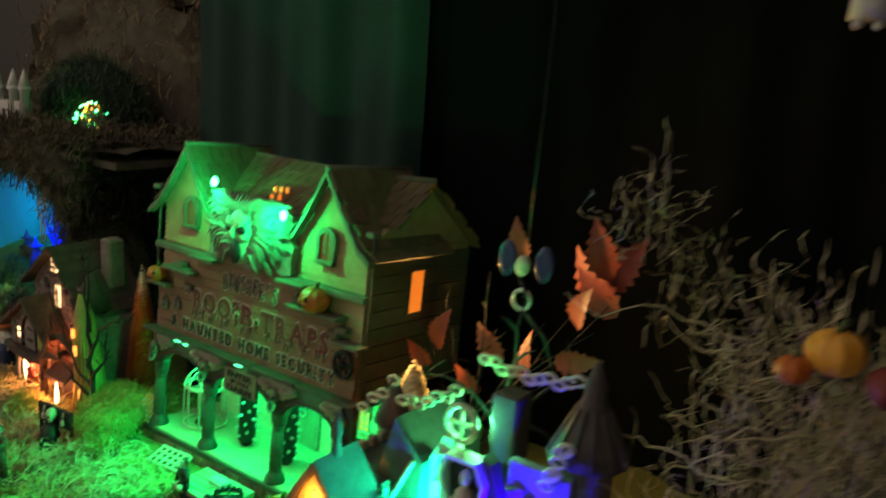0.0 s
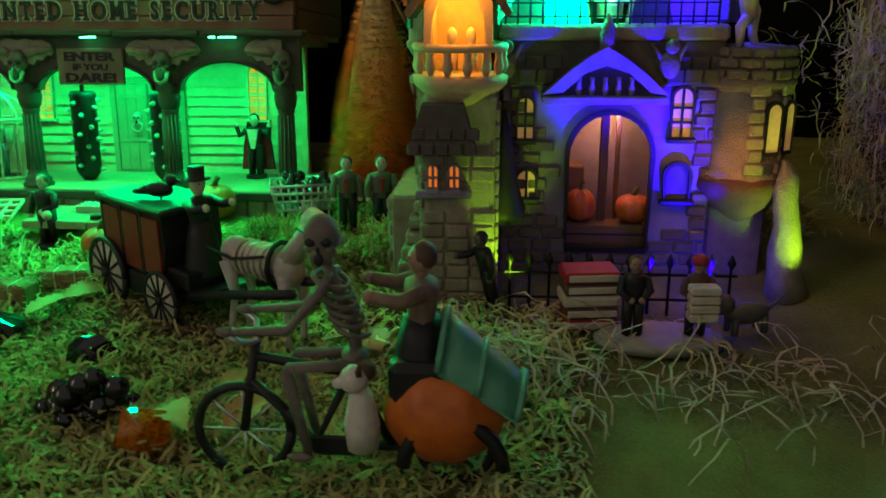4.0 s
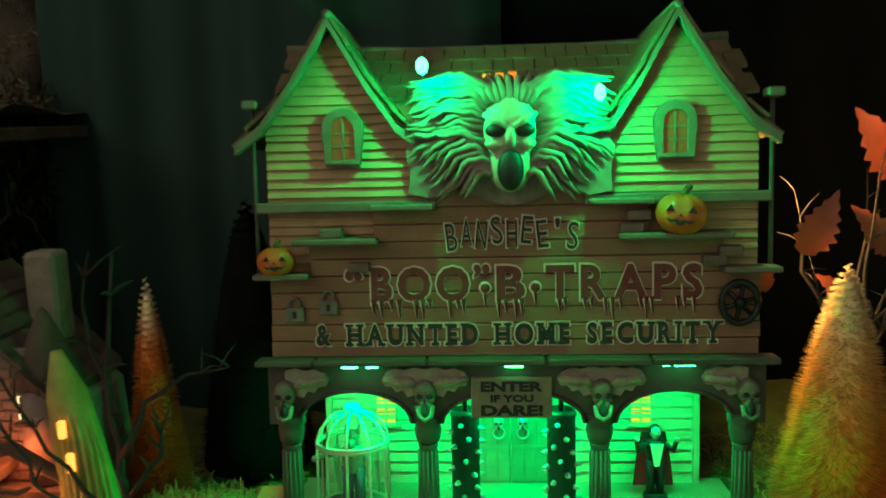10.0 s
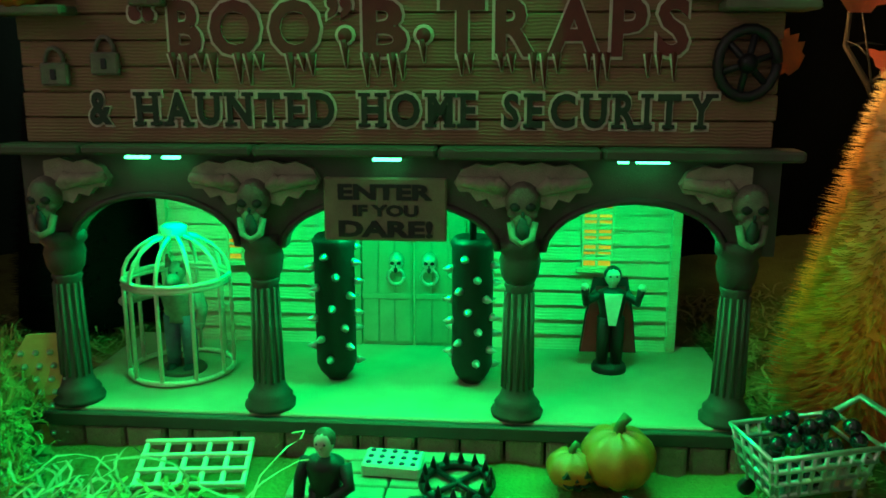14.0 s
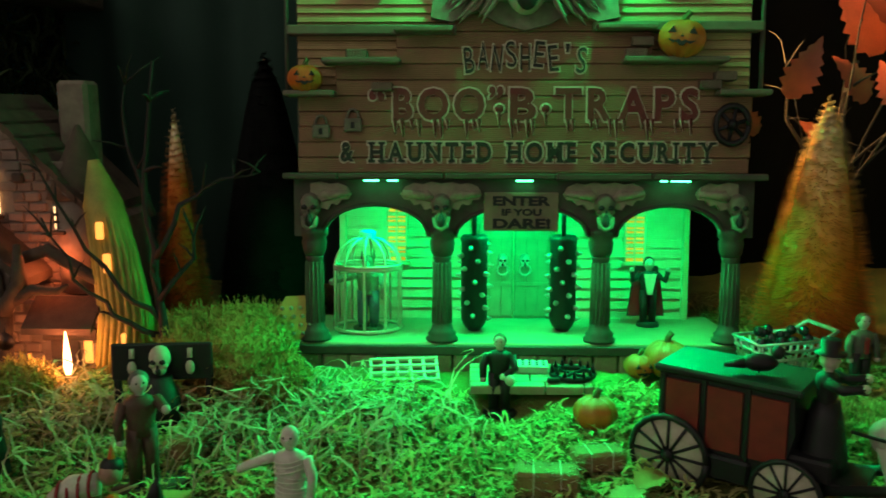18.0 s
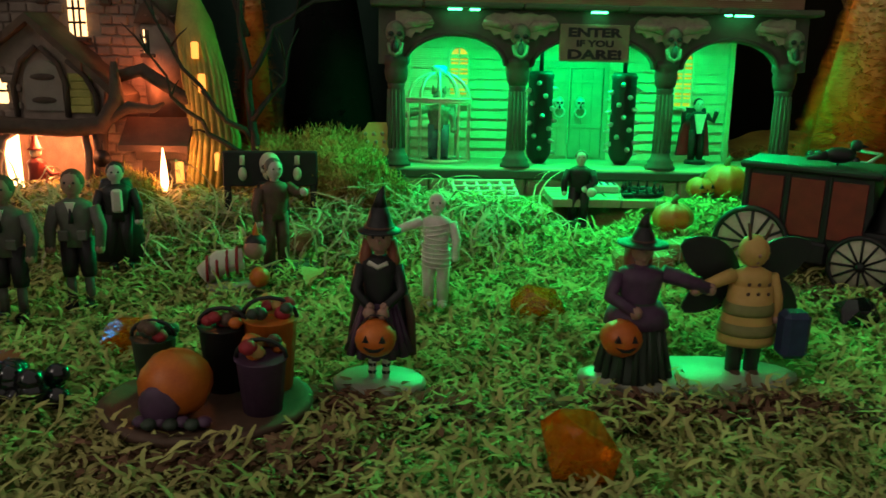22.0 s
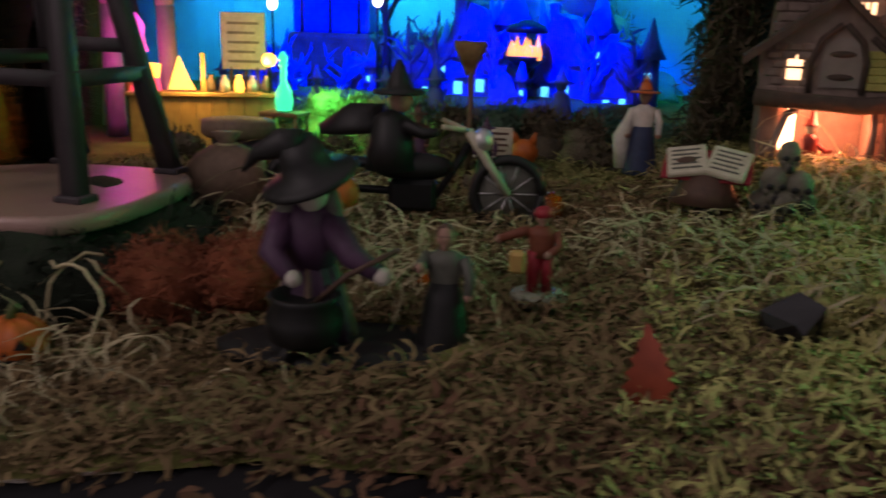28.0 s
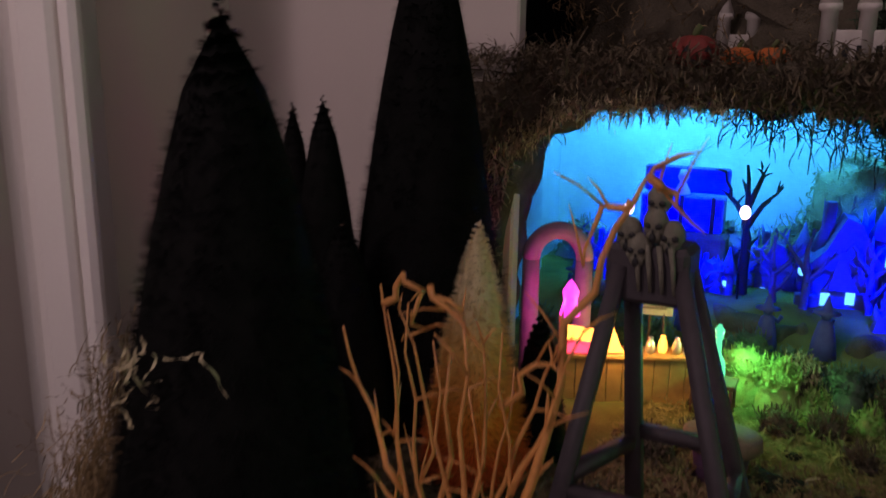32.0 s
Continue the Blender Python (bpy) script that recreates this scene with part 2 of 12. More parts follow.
M = dict(
    moss=mat("dry_moss", (0.20, 0.21, 0.06), 0.95, 0, (0.07, 0.06, 0.02), 3.0, 0.12, 0.6, 0.15, 0.1, vary=0.35),
    mossfib=mat("moss_fibre", (0.40, 0.40, 0.15), 0.9, 0, (0.20, 0.17, 0.06), 4.0, 0.2, 0, spec=0.1, vary=0.5),
    brownfib=mat("brown_moss_fibre", (0.30, 0.22, 0.11), 0.9, 0, (0.15, 0.10, 0.05), 4.0, 0.2, 0, spec=0.1, vary=0.5),
    wreathfib=mat("dark_green_moss_fibre", (0.07, 0.11, 0.06), 0.9, 0, (0.03, 0.05, 0.03), 3.0, 0.2, 0, spec=0.1, vary=0.5),
    raffia=mat("pale_raffia", (0.50, 0.44, 0.27), 0.8, 0, (0.30, 0.25, 0.14), 1.0, 0.1, 0, spec=0.2, vary=0.35),
    darkmoss=mat("grey_moss", (0.16, 0.13, 0.08), 0.95, 0, (0.07, 0.055, 0.035), 2.0, 0.15, 0.6, 0.2, 0.1, vary=0.3),
    brown=mat("bark_chips", (0.16, 0.085, 0.05), 0.95, 0, (0.07, 0.04, 0.03), 1.0, 0.1, 0.5, 0.1, 0.1, vary=0.3),
    cloth=mat("black_cloth", (0.006, 0.007, 0.007), 1.0, 0, (0.003, 0.0035, 0.0035), 6.0, 0.1, 0.3, 0.05, 0.0),
    curtain=mat("dark_green_curtain", (0.036, 0.066, 0.052), 0.95, 0, (0.02, 0.042, 0.032), 8.0, 0.1, 0.3, 0.05, 0.05),
    wall=mat("beige_wall_paint", (0.55, 0.50, 0.44), 0.85, 0, (0.50, 0.45, 0.40), 20.0, 0.3, 0.1, 0.02, 0.2),
    trim=mat("white_gloss_paint", (0.80, 0.77, 0.70), 0.45, 0, (0.72, 0.69, 0.62), 12.0, 0.3, 0.08, 0.02, 0.4),
    siding=mat("cream_siding", (0.52, 0.50, 0.34), 0.75, 0, (0.36, 0.33, 0.20), 1.0, 0.05, 0.5, 0.03, wave=0.35, vary=0.12),
    gable=mat("tan_siding", (0.44, 0.31, 0.15), 0.75, 0, (0.26, 0.17, 0.08), 1.0, 0.06, 0.5, 0.03, wave=0.35, vary=0.15),
    board=mat("brown_sign_board", (0.26, 0.15, 0.08), 0.75, 0, (0.17, 0.095, 0.05), 1.5, 0.06, 0.5, 0.03, wave=0.3, vary=0.12),
    trimdark=mat("dark_grey_green_wood", (0.085, 0.085, 0.06), 0.7, 0, (0.045, 0.042, 0.03), 0.8, 0.05, 0.4, 0.03),
    post=mat("dark_post_paint", (0.06, 0.05, 0.04), 0.6, 0, (0.03, 0.027, 0.02), 0.8, 0.05, 0.4, 0.03),
    roof=mat("olive_shingle", (0.17, 0.13, 0.06), 0.85, 0, (0.08, 0.065, 0.03), 0.8, 0.06, 0.6, 0.05, vary=0.2),
    stone=mat("grey_stone", (0.21, 0.17, 0.115), 0.85, 0, (0.10, 0.08, 0.055), 0.7, 0.07, 0.9, 0.08, vary=0.35),
    stonepale=mat("pale_stone", (0.36, 0.31, 0.22), 0.85, 0, (0.18, 0.15, 0.10), 0.7, 0.07, 0.9, 0.08, vary=0.3),
    slate=mat("slate_roof", (0.10, 0.085, 0.075), 0.8, 0, (0.05, 0.04, 0.035), 0.6, 0.06, 0.6, 0.05, vary=0.25),
    bone=mat("bone_paint", (0.58, 0.54, 0.42), 0.65, 0, (0.36, 0.32, 0.22), 0.4, 0.05, 0.4, 0.03),
    black=mat("black_paint", (0.012, 0.012, 0.012), 0.55, 0, (0.007, 0.007, 0.007), 0.5, 0.05, 0.3, 0.02),
    iron=mat("black_iron", (0.02, 0.02, 0.022), 0.45, 0.6, (0.012, 0.012, 0.012), 0.3, 0.05, 0.3, 0.02),
    silver=mat("silver_paint", (0.62, 0.62, 0.60), 0.32, 0.7, (0.4, 0.4, 0.4), 0.3, 0.05, 0.2, 0.02),
    orange=mat("orange_paint", (0.62, 0.16, 0.018), 0.45, 0, (0.34, 0.07, 0.01), 0.5, 0.06, 0.3, 0.03),
    red=mat("dark_red_paint", (0.24, 0.03, 0.018), 0.6, 0, (0.12, 0.015, 0.01), 0.5, 0.05, 0.3, 0.03),
    glowor=mat("amber_window", (0.9, 0.30, 0.03), 0.4, 0, None, 0.4, 0.1, 0, emit=0.30, erg=(1.0, 0.22, 0.02)),
    glowwarm=mat("warm_window", (1.0, 0.8, 0.5), 0.4, 0, None, 0.4, 0.1, 0, emit=1.3, erg=(1.0, 0.58, 0.24)),
    glowgreen=mat("green_bulb", (0.5, 1.0, 0.7), 0.3, 0, None, 0.4, 0.1, 0, emit=6.0, erg=(0.06, 1.0, 0.3)),
    glowfire=mat("flame_bulb", (0.4, 0.12, 0.02), 0.3, 0, None, 0.4, 0.1, 0, emit=1.1, erg=(1.0, 0.30, 0.05)),
    aquacloth=mat("aqua_cloth", (0.10, 0.45, 0.60), 0.9, 0, (0.06, 0.34, 0.50), 6.0, 0.3, 0.5, 0.1, 0.1),
    wood=mat("brown_wood", (0.19, 0.115, 0.06), 0.75, 0, (0.09, 0.052, 0.03), 1.0, 0.06, 0.5, 0.04, vary=0.2),
    treedark=mat("black_bottlebrush", (0.007, 0.007, 0.0065), 0.9, 0, (0.003, 0.0035, 0.003), 1.0, 0.1, 0, spec=0.1),
)

# ---- building tools: all sizes in centimetres ----
class Geo:
    """Collects faces of one mesh, each with a material slot."""

    def __init__(self):
        self.v, self.f, self.m, self.slot, self.smooth = [], [], [], 0, True
        self.s = []

    def add(self, verts, faces, smooth=None):
        n = len(self.v)
        self.v.extend(tuple(p) for p in verts)
        self.f.extend(tuple(i + n for i in f) for f in faces)
        self.m.extend([self.slot] * len(faces))
        self.s.extend([self.smooth if smooth is None else smooth] * len(faces))
        return self

    def use(self, slot):
        self.slot = slot
        return self

    def box(self, x0, x1, y0, y1, z0, z1, bev=0.05, m=None):
        b = min(bev, (x1 - x0) * 0.45, (y1 - y0) * 0.45, (z1 - z0) * 0.45)
        X, Y, Z = (x0, x1), (y0, y1), (z0, z1)
        vs, idx = [], {}
        for i in (0, 1):
            for j in (0, 1):
                for k in (0, 1):
                    c = (X[i], Y[j], Z[k])
                    d = (b if i == 0 else -b, b if j == 0 else -b, b if k == 0 else -b)
                    for a in range(3):
                        idx[i, j, k, a] = len(vs)
                        vs.append(tuple(c[n] + (d[n] if n != a else 0) for n in range(3)))
        g = idx
        fs = []
        for a in range(3):
            for s_ in (0, 1):
                o = [(0, 0), (1, 0), (1, 1), (0, 1)]
                key = lambda p: (s_, *p) if a == 0 else ((p[0], s_, p[1]) if a == 1 else (*p, s_))
                q = [g[(*key(p), a)] for p in o]
                fs.append(q if (s_ == 1) != (a == 1) else q[::-1])
        for a in range(3):
            u, w = [n for n in range(3) if n != a]
            for su in (0, 1):
                for sw in (0, 1):
                    k0, k1 = [0, 0, 0], [0, 0, 0]
                    k0[a], k1[a] = 0, 1
                    k0[u] = k1[u] = su
                    k0[w] = k1[w] = sw
                    q = [g[(*k0, u)], g[(*k1, u)], g[(*k1, w)], g[(*k0, w)]]
                    flip = (su != sw) != (a == 1)
                    fs.append(q[::-1] if not flip else q)
        for i in (0, 1):
            for j in (0, 1):
                for k in (0, 1):
                    q = [g[i, j, k, 0], g[i, j, k, 1], g[i, j, k, 2]]
                    fs.append(q if (i + j + k) % 2 else q[::-1])
        if m is not None:
            vs = [m @ Vector(p) for p in vs]
        return self.add(vs, fs, False)

    def prism(self, pts, a0, a1, axis="y", m=None):
        """A flat outline pushed through a thickness. axis y: outline in x, z; axis x: in y, z; axis z: in x, y."""
        put = {"y": lambda p, a: (p[0], a, p[1]), "x": lambda p, a: (a, p[0], p[1]), "z": lambda p, a: (p[0], p[1], a)}[axis]
        n = len(pts)
        vs = [put(p, a0) for p in pts] + [put(p, a1) for p in pts]
        fs = [tuple(range(n)), tuple(range(2 * n - 1, n - 1, -1))]
        fs += [(i, n + i, n + (i + 1) % n, (i + 1) % n) for i in range(n)]
        if m is not None:
            vs = [m @ Vector(p) for p in vs]
        return self.add(vs, fs, False)

    def lathe(self, prof, n=12, at=(0, 0, 0), m=None, sx=1.0, sy=1.0):
        """A turned form: prof holds (radius, height) from the bottom up."""
        vs, fs = [], []
        for r, z in prof:
            for i in range(n):
                a = 2 * math.pi * i / n
                vs.append((at[0] + r * math.cos(a) * sx, at[1] + r * math.sin(a) * sy, at[2] + z))
        for j in range(len(prof) - 1):
            for i in range(n):
                k = (i + 1) % n
                fs.append((j * n + i, j * n + k, (j + 1) * n + k, (j + 1) * n + i))
        fs.append(tuple(range(n - 1, -1, -1)))
        fs.append(tuple((len(prof) - 1) * n + i for i in range(n)))
        if m is not None:
            vs = [m @ Vector(p) for p in vs]
        return self.add(vs, fs)

    def ball(self, at, r, sx=1, sy=1, sz=1, n=10, rows=7, m=None, warp=None):
        vs, fs = [], []
        for j in range(rows + 1):
            t = math.pi * j / rows
            for i in range(n):
                a = 2 * math.pi * i / n
                k = warp(a, t) if warp else 1.0
                vs.append((at[0] + r * k * sx * math.sin(t) * math.cos(a), at[1] + r * k * sy * math.sin(t) * math.sin(a), at[2] - r * k * sz * math.cos(t)))
        for j in range(rows):
            for i in range(n):
                k = (i + 1) % n
                fs.append((j * n + i, j * n + k, (j + 1) * n + k, (j + 1) * n + i))
        if m is not None:
            vs = [m @ Vector(p) for p in vs]
        return self.add(vs, fs)

    def tube(self, pts, r, n=6, r1=None, flat=1.0):
        """A round bar along points; r to r1 from end to end, or a list of radii."""
        pts = [Vector(p) for p in pts]
        k = len(pts)
        rs = r if isinstance(r, (list, tuple)) else [r + ((r1 if r1 is not None else r) - r) * i / max(1, k - 1) for i in range(k)]
        vs, fs = [], []
        side = None
        for i, p in enumerate(pts):
            d = (pts[min(i + 1, k - 1)] - pts[max(i - 1, 0)]).normalized()
            if side is None:
                side = d.orthogonal().normalized()
            side = (side - d * side.dot(d)).normalized()
            up = d.cross(side)
            for j in range(n):
                a = 2 * math.pi * j / n
                vs.append(p + side * (rs[i] * math.cos(a)) + up * (rs[i] * flat * math.sin(a)))
        for i in range(k - 1):
            for j in range(n):
                q = (j + 1) % n
                fs.append((i * n + j, i * n + q, (i + 1) * n + q, (i + 1) * n + j))
        fs.append(tuple(range(n - 1, -1, -1)))
        fs.append(tuple((k - 1) * n + j for j in range(n)))
        return self.add(vs, fs)

    def mesh(self, name, mats):
        me = bpy.data.meshes.new(name)
        me.from_pydata([(x * CM, y * CM, z * CM) for x, y, z in self.v], [], self.f)
        for m_ in mats if isinstance(mats, (list, tuple)) else [mats]:
            me.materials.append(m_)
        me.polygons.foreach_set("material_index", self.m)
        me.polygons.foreach_set("use_smooth", self.s)
        me.update()
        return me


def part(name, geo, mats, parent, label="", at=None):
    """One mesh under a thing or under a part; at places it in the parent's centimetres."""
    ob = new(name, geo if isinstance(geo, bpy.types.Mesh) else geo.mesh(name, mats))
    ob.parent = parent
    if at is not None:
        ob.matrix_basis = at if isinstance(at, Matrix) else Matrix.Translation(Vector(at) * CM)
    if label:
        tagged(ob, label)
    return ob


def cpose(x, y, z, rx=0, ry=0, rz=0):
    return pose(x * CM, y * CM, z * CM, rx, ry, rz)


def rot(rx=0, ry=0, rz=0, at=(0, 0, 0)):
    """A turn in centimetres for the building tools."""
    return Matrix.Translation(at) @ pose(0, 0, 0, rx, ry, rz)


def thing(name, label, category, x, y, z, rz=0, rx=0, ry=0, group="", kind=""):
    """An Empty at the base of a thing that has parts."""
    ob = new(name)
    ob.empty_display_size = 0.01
    ob.matrix_world = cpose(x, y, z, rx, ry, rz)
    return tagged(ob, label, category, group, kind)


def solid(name, geo, mats, label, category, x=0, y=0, z=0, rz=0, rx=0, ry=0, group="", kind=""):
    """A thing that is a single mesh."""
    ob = new(name, geo.mesh(name, mats))
    ob.matrix_world = cpose(x, y, z, rx, ry, rz)
    return tagged(ob, label, category, group, kind)


def letters(text, width, height, depth, material, parent, name, at, label="", fat=0.0, rz=0):
    """Raised writing as a mesh that fills width by height centimetres; at is its centre, fat swells the strokes."""
    cu = bpy.data.curves.new(name, "FONT")
    cu.body, cu.size, cu.extrude, cu.offset, cu.resolution_u = text, 1.0, 0.02, fat, 3
    tmp = bpy.data.objects.new(name, cu)
    scene.collection.objects.link(tmp)
    me = bpy.data.meshes.new_from_object(tmp.evaluated_get(bpy.context.evaluated_depsgraph_get()))
    bpy.data.objects.remove(tmp)
    co = np.empty(len(me.vertices) * 3)
    me.vertices.foreach_get("co", co)
    co = co.reshape(-1, 3)
    lo, hi = co.min(0), co.max(0)
    co = (co - (lo + hi) / 2) / (hi - lo) * np.array([width, height, depth]) * CM
    co = np.stack([co[:, 0], -co[:, 2], co[:, 1]], 1)
    me.vertices.foreach_set("co", co.ravel())
    me.update()
    me.materials.clear()
    me.materials.append(material)
    return part(name, me, None, parent, label, cpose(*at, 0, rz, 0))


def smooth01(t):
    t = min(1.0, max(0.0, t))
    return t * t * (3 - 2 * t)


def ground_z(x, y):
    """Height of the mossy ground in centimetres: it falls towards the front and to the left end."""
    h = -0.2 - 1.9 * smooth01((-2.5 - y) / 11.0) - 1.3 * smooth01((-x - 22) / 28.0) * smooth01((-y - 8) / 18.0)
    low = -2.5 - 1.7 * smooth01((-y - 16) / 12.0) * smooth01((-x - 36) / 14.0)
    h += (low - h) * smooth01((-x - 29) / 11.0) * smooth01((26 - y) / 8.0)
    h += 1.1 * smooth01((x - 12) / 8.0) * smooth01((y + 26) / 12.0)
    h -= 0.8 * math.exp(-((x + 1.2) ** 2 + (y + 5.0) ** 2) / 5.0)
    h += 0.22 * noise.noise((x * 0.16, y * 0.16, 0.3)) + 0.12 * noise.noise((x * 0.5, y * 0.5, 1.7))
    return h


def table_edge(x):
    """Where the front edge of the table runs."""
    return -35.2 + 2.8 * smooth01((-x - 30) / 8.0) - 0.19 * max(0.0, -x - 40)


def strands(n, at, length, width, seed, flat=True, curl=1.0, seg=4, lift=0.25):
    """Curled flat fibres starting at at(k)."""
    rg = np.random.default_rng(seed)
    P = np.array([at(k) for k in range(n)])
    a = rg.random(n) * 2 * np.pi
    turn = rg.normal(0, 1.1 * curl, n)
    L = length * rg.uniform(0.5, 1.4, n) / seg
    el = rg.uniform(-0.15, lift * 2, n) if flat else rg.uniform(-1, 1, n)
    V = np.zeros((n, seg + 1, 2, 3))
    pos = P.copy()
    for i in range(seg + 1):
        d = np.stack([np.cos(a) * np.cos(el), np.sin(a) * np.cos(el), np.sin(el)], 1)
        s = np.stack([-np.sin(a), np.cos(a), rg.normal(0, 0.4, n)], 1) * (width * (1.0 if 0 < i < seg else 0.5))
        V[:, i, 0], V[:, i, 1] = pos - s, pos + s
        pos = pos + d * L[:, None]
        a = a + turn / seg * 2.2 + rg.normal(0, 0.28 * curl, n) * (seg > 5)
        el = el - rg.uniform(0.0, 0.5, n) * (1 if flat else rg.choice([-1, 1], n))
    k = np.arange(n)[:, None, None] * (seg + 1) * 2 + np.arange(seg)[None, :, None] * 2
    F = (k + np.array([0, 1, 3, 2])).reshape(-1, 4)
    g = Geo()
    g.v, g.f = V.reshape(-1, 3).tolist(), F.tolist()
    g.m, g.s = [0] * len(g.f), [True] * len(g.f)
    return g

# ---- the setting: mossy table, black cloth, curtain, walls ----
def make_ground():
    g = Geo()
    nx, ny = 190, 130
    X = [-88 + 148 * i / nx for i in range(nx + 1)]
    rows = [[(x, table_edge(x) + (64.8 - table_edge(x)) * (j / ny) ** 1.25) for x in X] for j in range(ny + 1)]
    g.v = [(x, y, ground_z(x, y) + 0.2 * noise.noise((x * 1.1, y * 1.1, 6.0))) for row in rows for x, y in row]
    g.f = [(j * (nx + 1) + i, j * (nx + 1) + i + 1, (j + 1) * (nx + 1) + i + 1, (j + 1) * (nx + 1) + i) for j in range(ny) for i in range(nx)]
    g.m, g.s = [0] * len(g.f), [True] * len(g.f)
    return solid("ground", g, M["moss"], "uneven ground of dry green moss on a table", "ground", kind="structure")


make_ground()
g = Geo().box(-110, 60, 64, 66, -60, 120, 0.2)
solid("wall_back", g, M["cloth"], "wall hung with plain black cloth", "wall", kind="structure")
g = Geo().box(-110, -108, -120, 64, -60, 120, 0.2)
solid("wall_left", g, M["wall"], "plain beige painted wall", "wall", kind="structure")

# star-printed black cloth hanging over the front edge of the table
g = Geo()
prof = [(-35.0, -0.15), (-35.7, -0.2), (-36.2, -0.6), (-36.6, -1.6), (-36.8, -4.0), (-37.0, -20.0), (-37.2, -60.0)]
nx = 90
cols = [-88 + 148 * i / nx for i in range(nx + 1)]
vs = [(x, y + 35.2 + table_edge(x) + 0.5 * math.sin(x * 0.35) * min(1, -dz / 6), ground_z(x, table_edge(x)) + dz) for x in cols for y, dz in prof]
n = len(prof)
fs = [(i * n + j, (i + 1) * n + j, (i + 1) * n + j + 1, i * n + j + 1) for i in range(nx) for j in range(n - 1)]
g.add(vs, fs)
M["starcloth"] = mat("black_print_cloth", (0.018, 0.017, 0.018), 0.9, 0, (0.010, 0.010, 0.011), 2.0, 0.08, 0.3, 0.03, 0.1)
cloth = solid("table_cloth", g, M["starcloth"], "black cloth printed with pale stars over the table edge", "tablecloth", kind="structure")
star = Geo().prism([(1.0 * (1 if i % 2 == 0 else 0.42) * math.cos(math.pi * i / 5 + 0.3), 1.0 * (1 if i % 2 == 0 else 0.42) * math.sin(math.pi * i / 5 + 0.3)) for i in range(10)], -0.02, 0.02).mesh("star", M["bone"])
rng = random.Random(31)
for i in range(36):
    x = -66 + i * 1.15
    y, dz = rng.choice(((-36.35, -0.9), (-36.65, -1.9), (-36.78, -3.2), (-36.85, -5.0)))
    part("star_print", star, None, cloth, "", cpose(x, y + 35.2 + table_edge(x) + 0.5 * math.sin(x * 0.35) * min(1, -dz / 6) - 0.08, ground_z(x, table_edge(x)) + dz, 12, rng.uniform(0, 70), 0) @ Matrix.Diagonal((rng.uniform(0.4, 0.9),) * 3).to_4x4())

# walls, curtain, floor
g = Geo().box(-160, -78.5, 9.0, 10.5, -60, 120, 0.2)
solid("wall_beige", g, M["wall"], "plain beige painted wall", "wall", kind="structure")
tr = thing("door_trim", "white painted door casing with moulded edges", "door casing", -112, -16, -60, rz=14, kind="structure")
for x0, x1, y0 in ((-34, 11.0, 0.6), (-33, -29, -0.3), (-27, -17.0, 0.2), (-15.5, -12.5, -0.2), (-10, -6.5, -0.2), (-3.0, 5.5, 0.2), (6.5, 9.5, -0.3), (9.5, 11.0, 0.1)):
    part("moulding", Geo().box(x0, x1, y0, 3.0, 0, 180, 0.4), M["trim"], tr)
for y0, y1, x1 in ((-24, -19.5, -106.8), (-31, -25, -107.3), (-34, -32, -106.8), (-62, -35, -107.4)):
    solid("trim", Geo().box(-108, x1, y0, y1, -60, 120, 0.3), M["trim"], "white painted moulding of the door casing", "door casing", kind="structure")
g = Geo()
nx = 60
vs = []
for i in range(nx + 1):
    x = -31 + 31.0 * i / nx
    y = 19.5 + 0.9 * math.sin(x * 0.55) + 0.5 * math.sin(x * 1.3 + 1)
    vs += [(x, y, -3), (x, y * 1.0 + 0.4, 30), (x, y, 70)]
g.add(vs, [(i * 3 + j, (i + 1) * 3 + j, (i + 1) * 3 + j + 1, i * 3 + j + 1) for i in range(nx) for j in range(2)])
solid("curtain", g, M["curtain"], "dark green curtain hanging in soft folds", "curtain", kind="structure")
g = Geo()
vs = []
for i in range(nx + 1):
    x = -2 + 62.0 * i / nx
    y = 21 + 0.8 * math.sin(x * 0.4) + 0.4 * math.sin(x * 1.1)
    vs += [(x, y, -3), (x, y, 30), (x, y, 70)]
g.add(vs, [(i * 3 + j, (i + 1) * 3 + j, (i + 1) * 3 + j + 1, i * 3 + j + 1) for i in range(nx) for j in range(2)])
solid("backdrop_cloth", g, M["cloth"], "black backdrop cloth behind the village", "backdrop", kind="structure")
solid("wall_right", Geo().box(60, 62, -60, 64, -60, 120, 0.2), M["cloth"], "black cloth wall", "wall", kind="structure")
solid("room_floor", Geo().box(-160, 62, -160, 66, -62, -60, 0.2), M["cloth"], "dark carpeted floor under the table", "floor", kind="structure")

# ---- the trap shop ----
def arc(cx, cz, rx, rz, a0, a1, n):
    return [(cx + rx * math.cos(radians(a0 + (a1 - a0) * i / n)), cz + rz * math.sin(radians(a0 + (a1 - a0) * i / n))) for i in range(n + 1)]


def arched(x0, x1, z0, z1, n=8):
    """The outline of a round-headed opening."""
    r = (x1 - x0) / 2
    return [(x0, z0), (x1, z0)] + arc((x0 + x1) / 2, z1 - r, r, r, 0, 180, n)


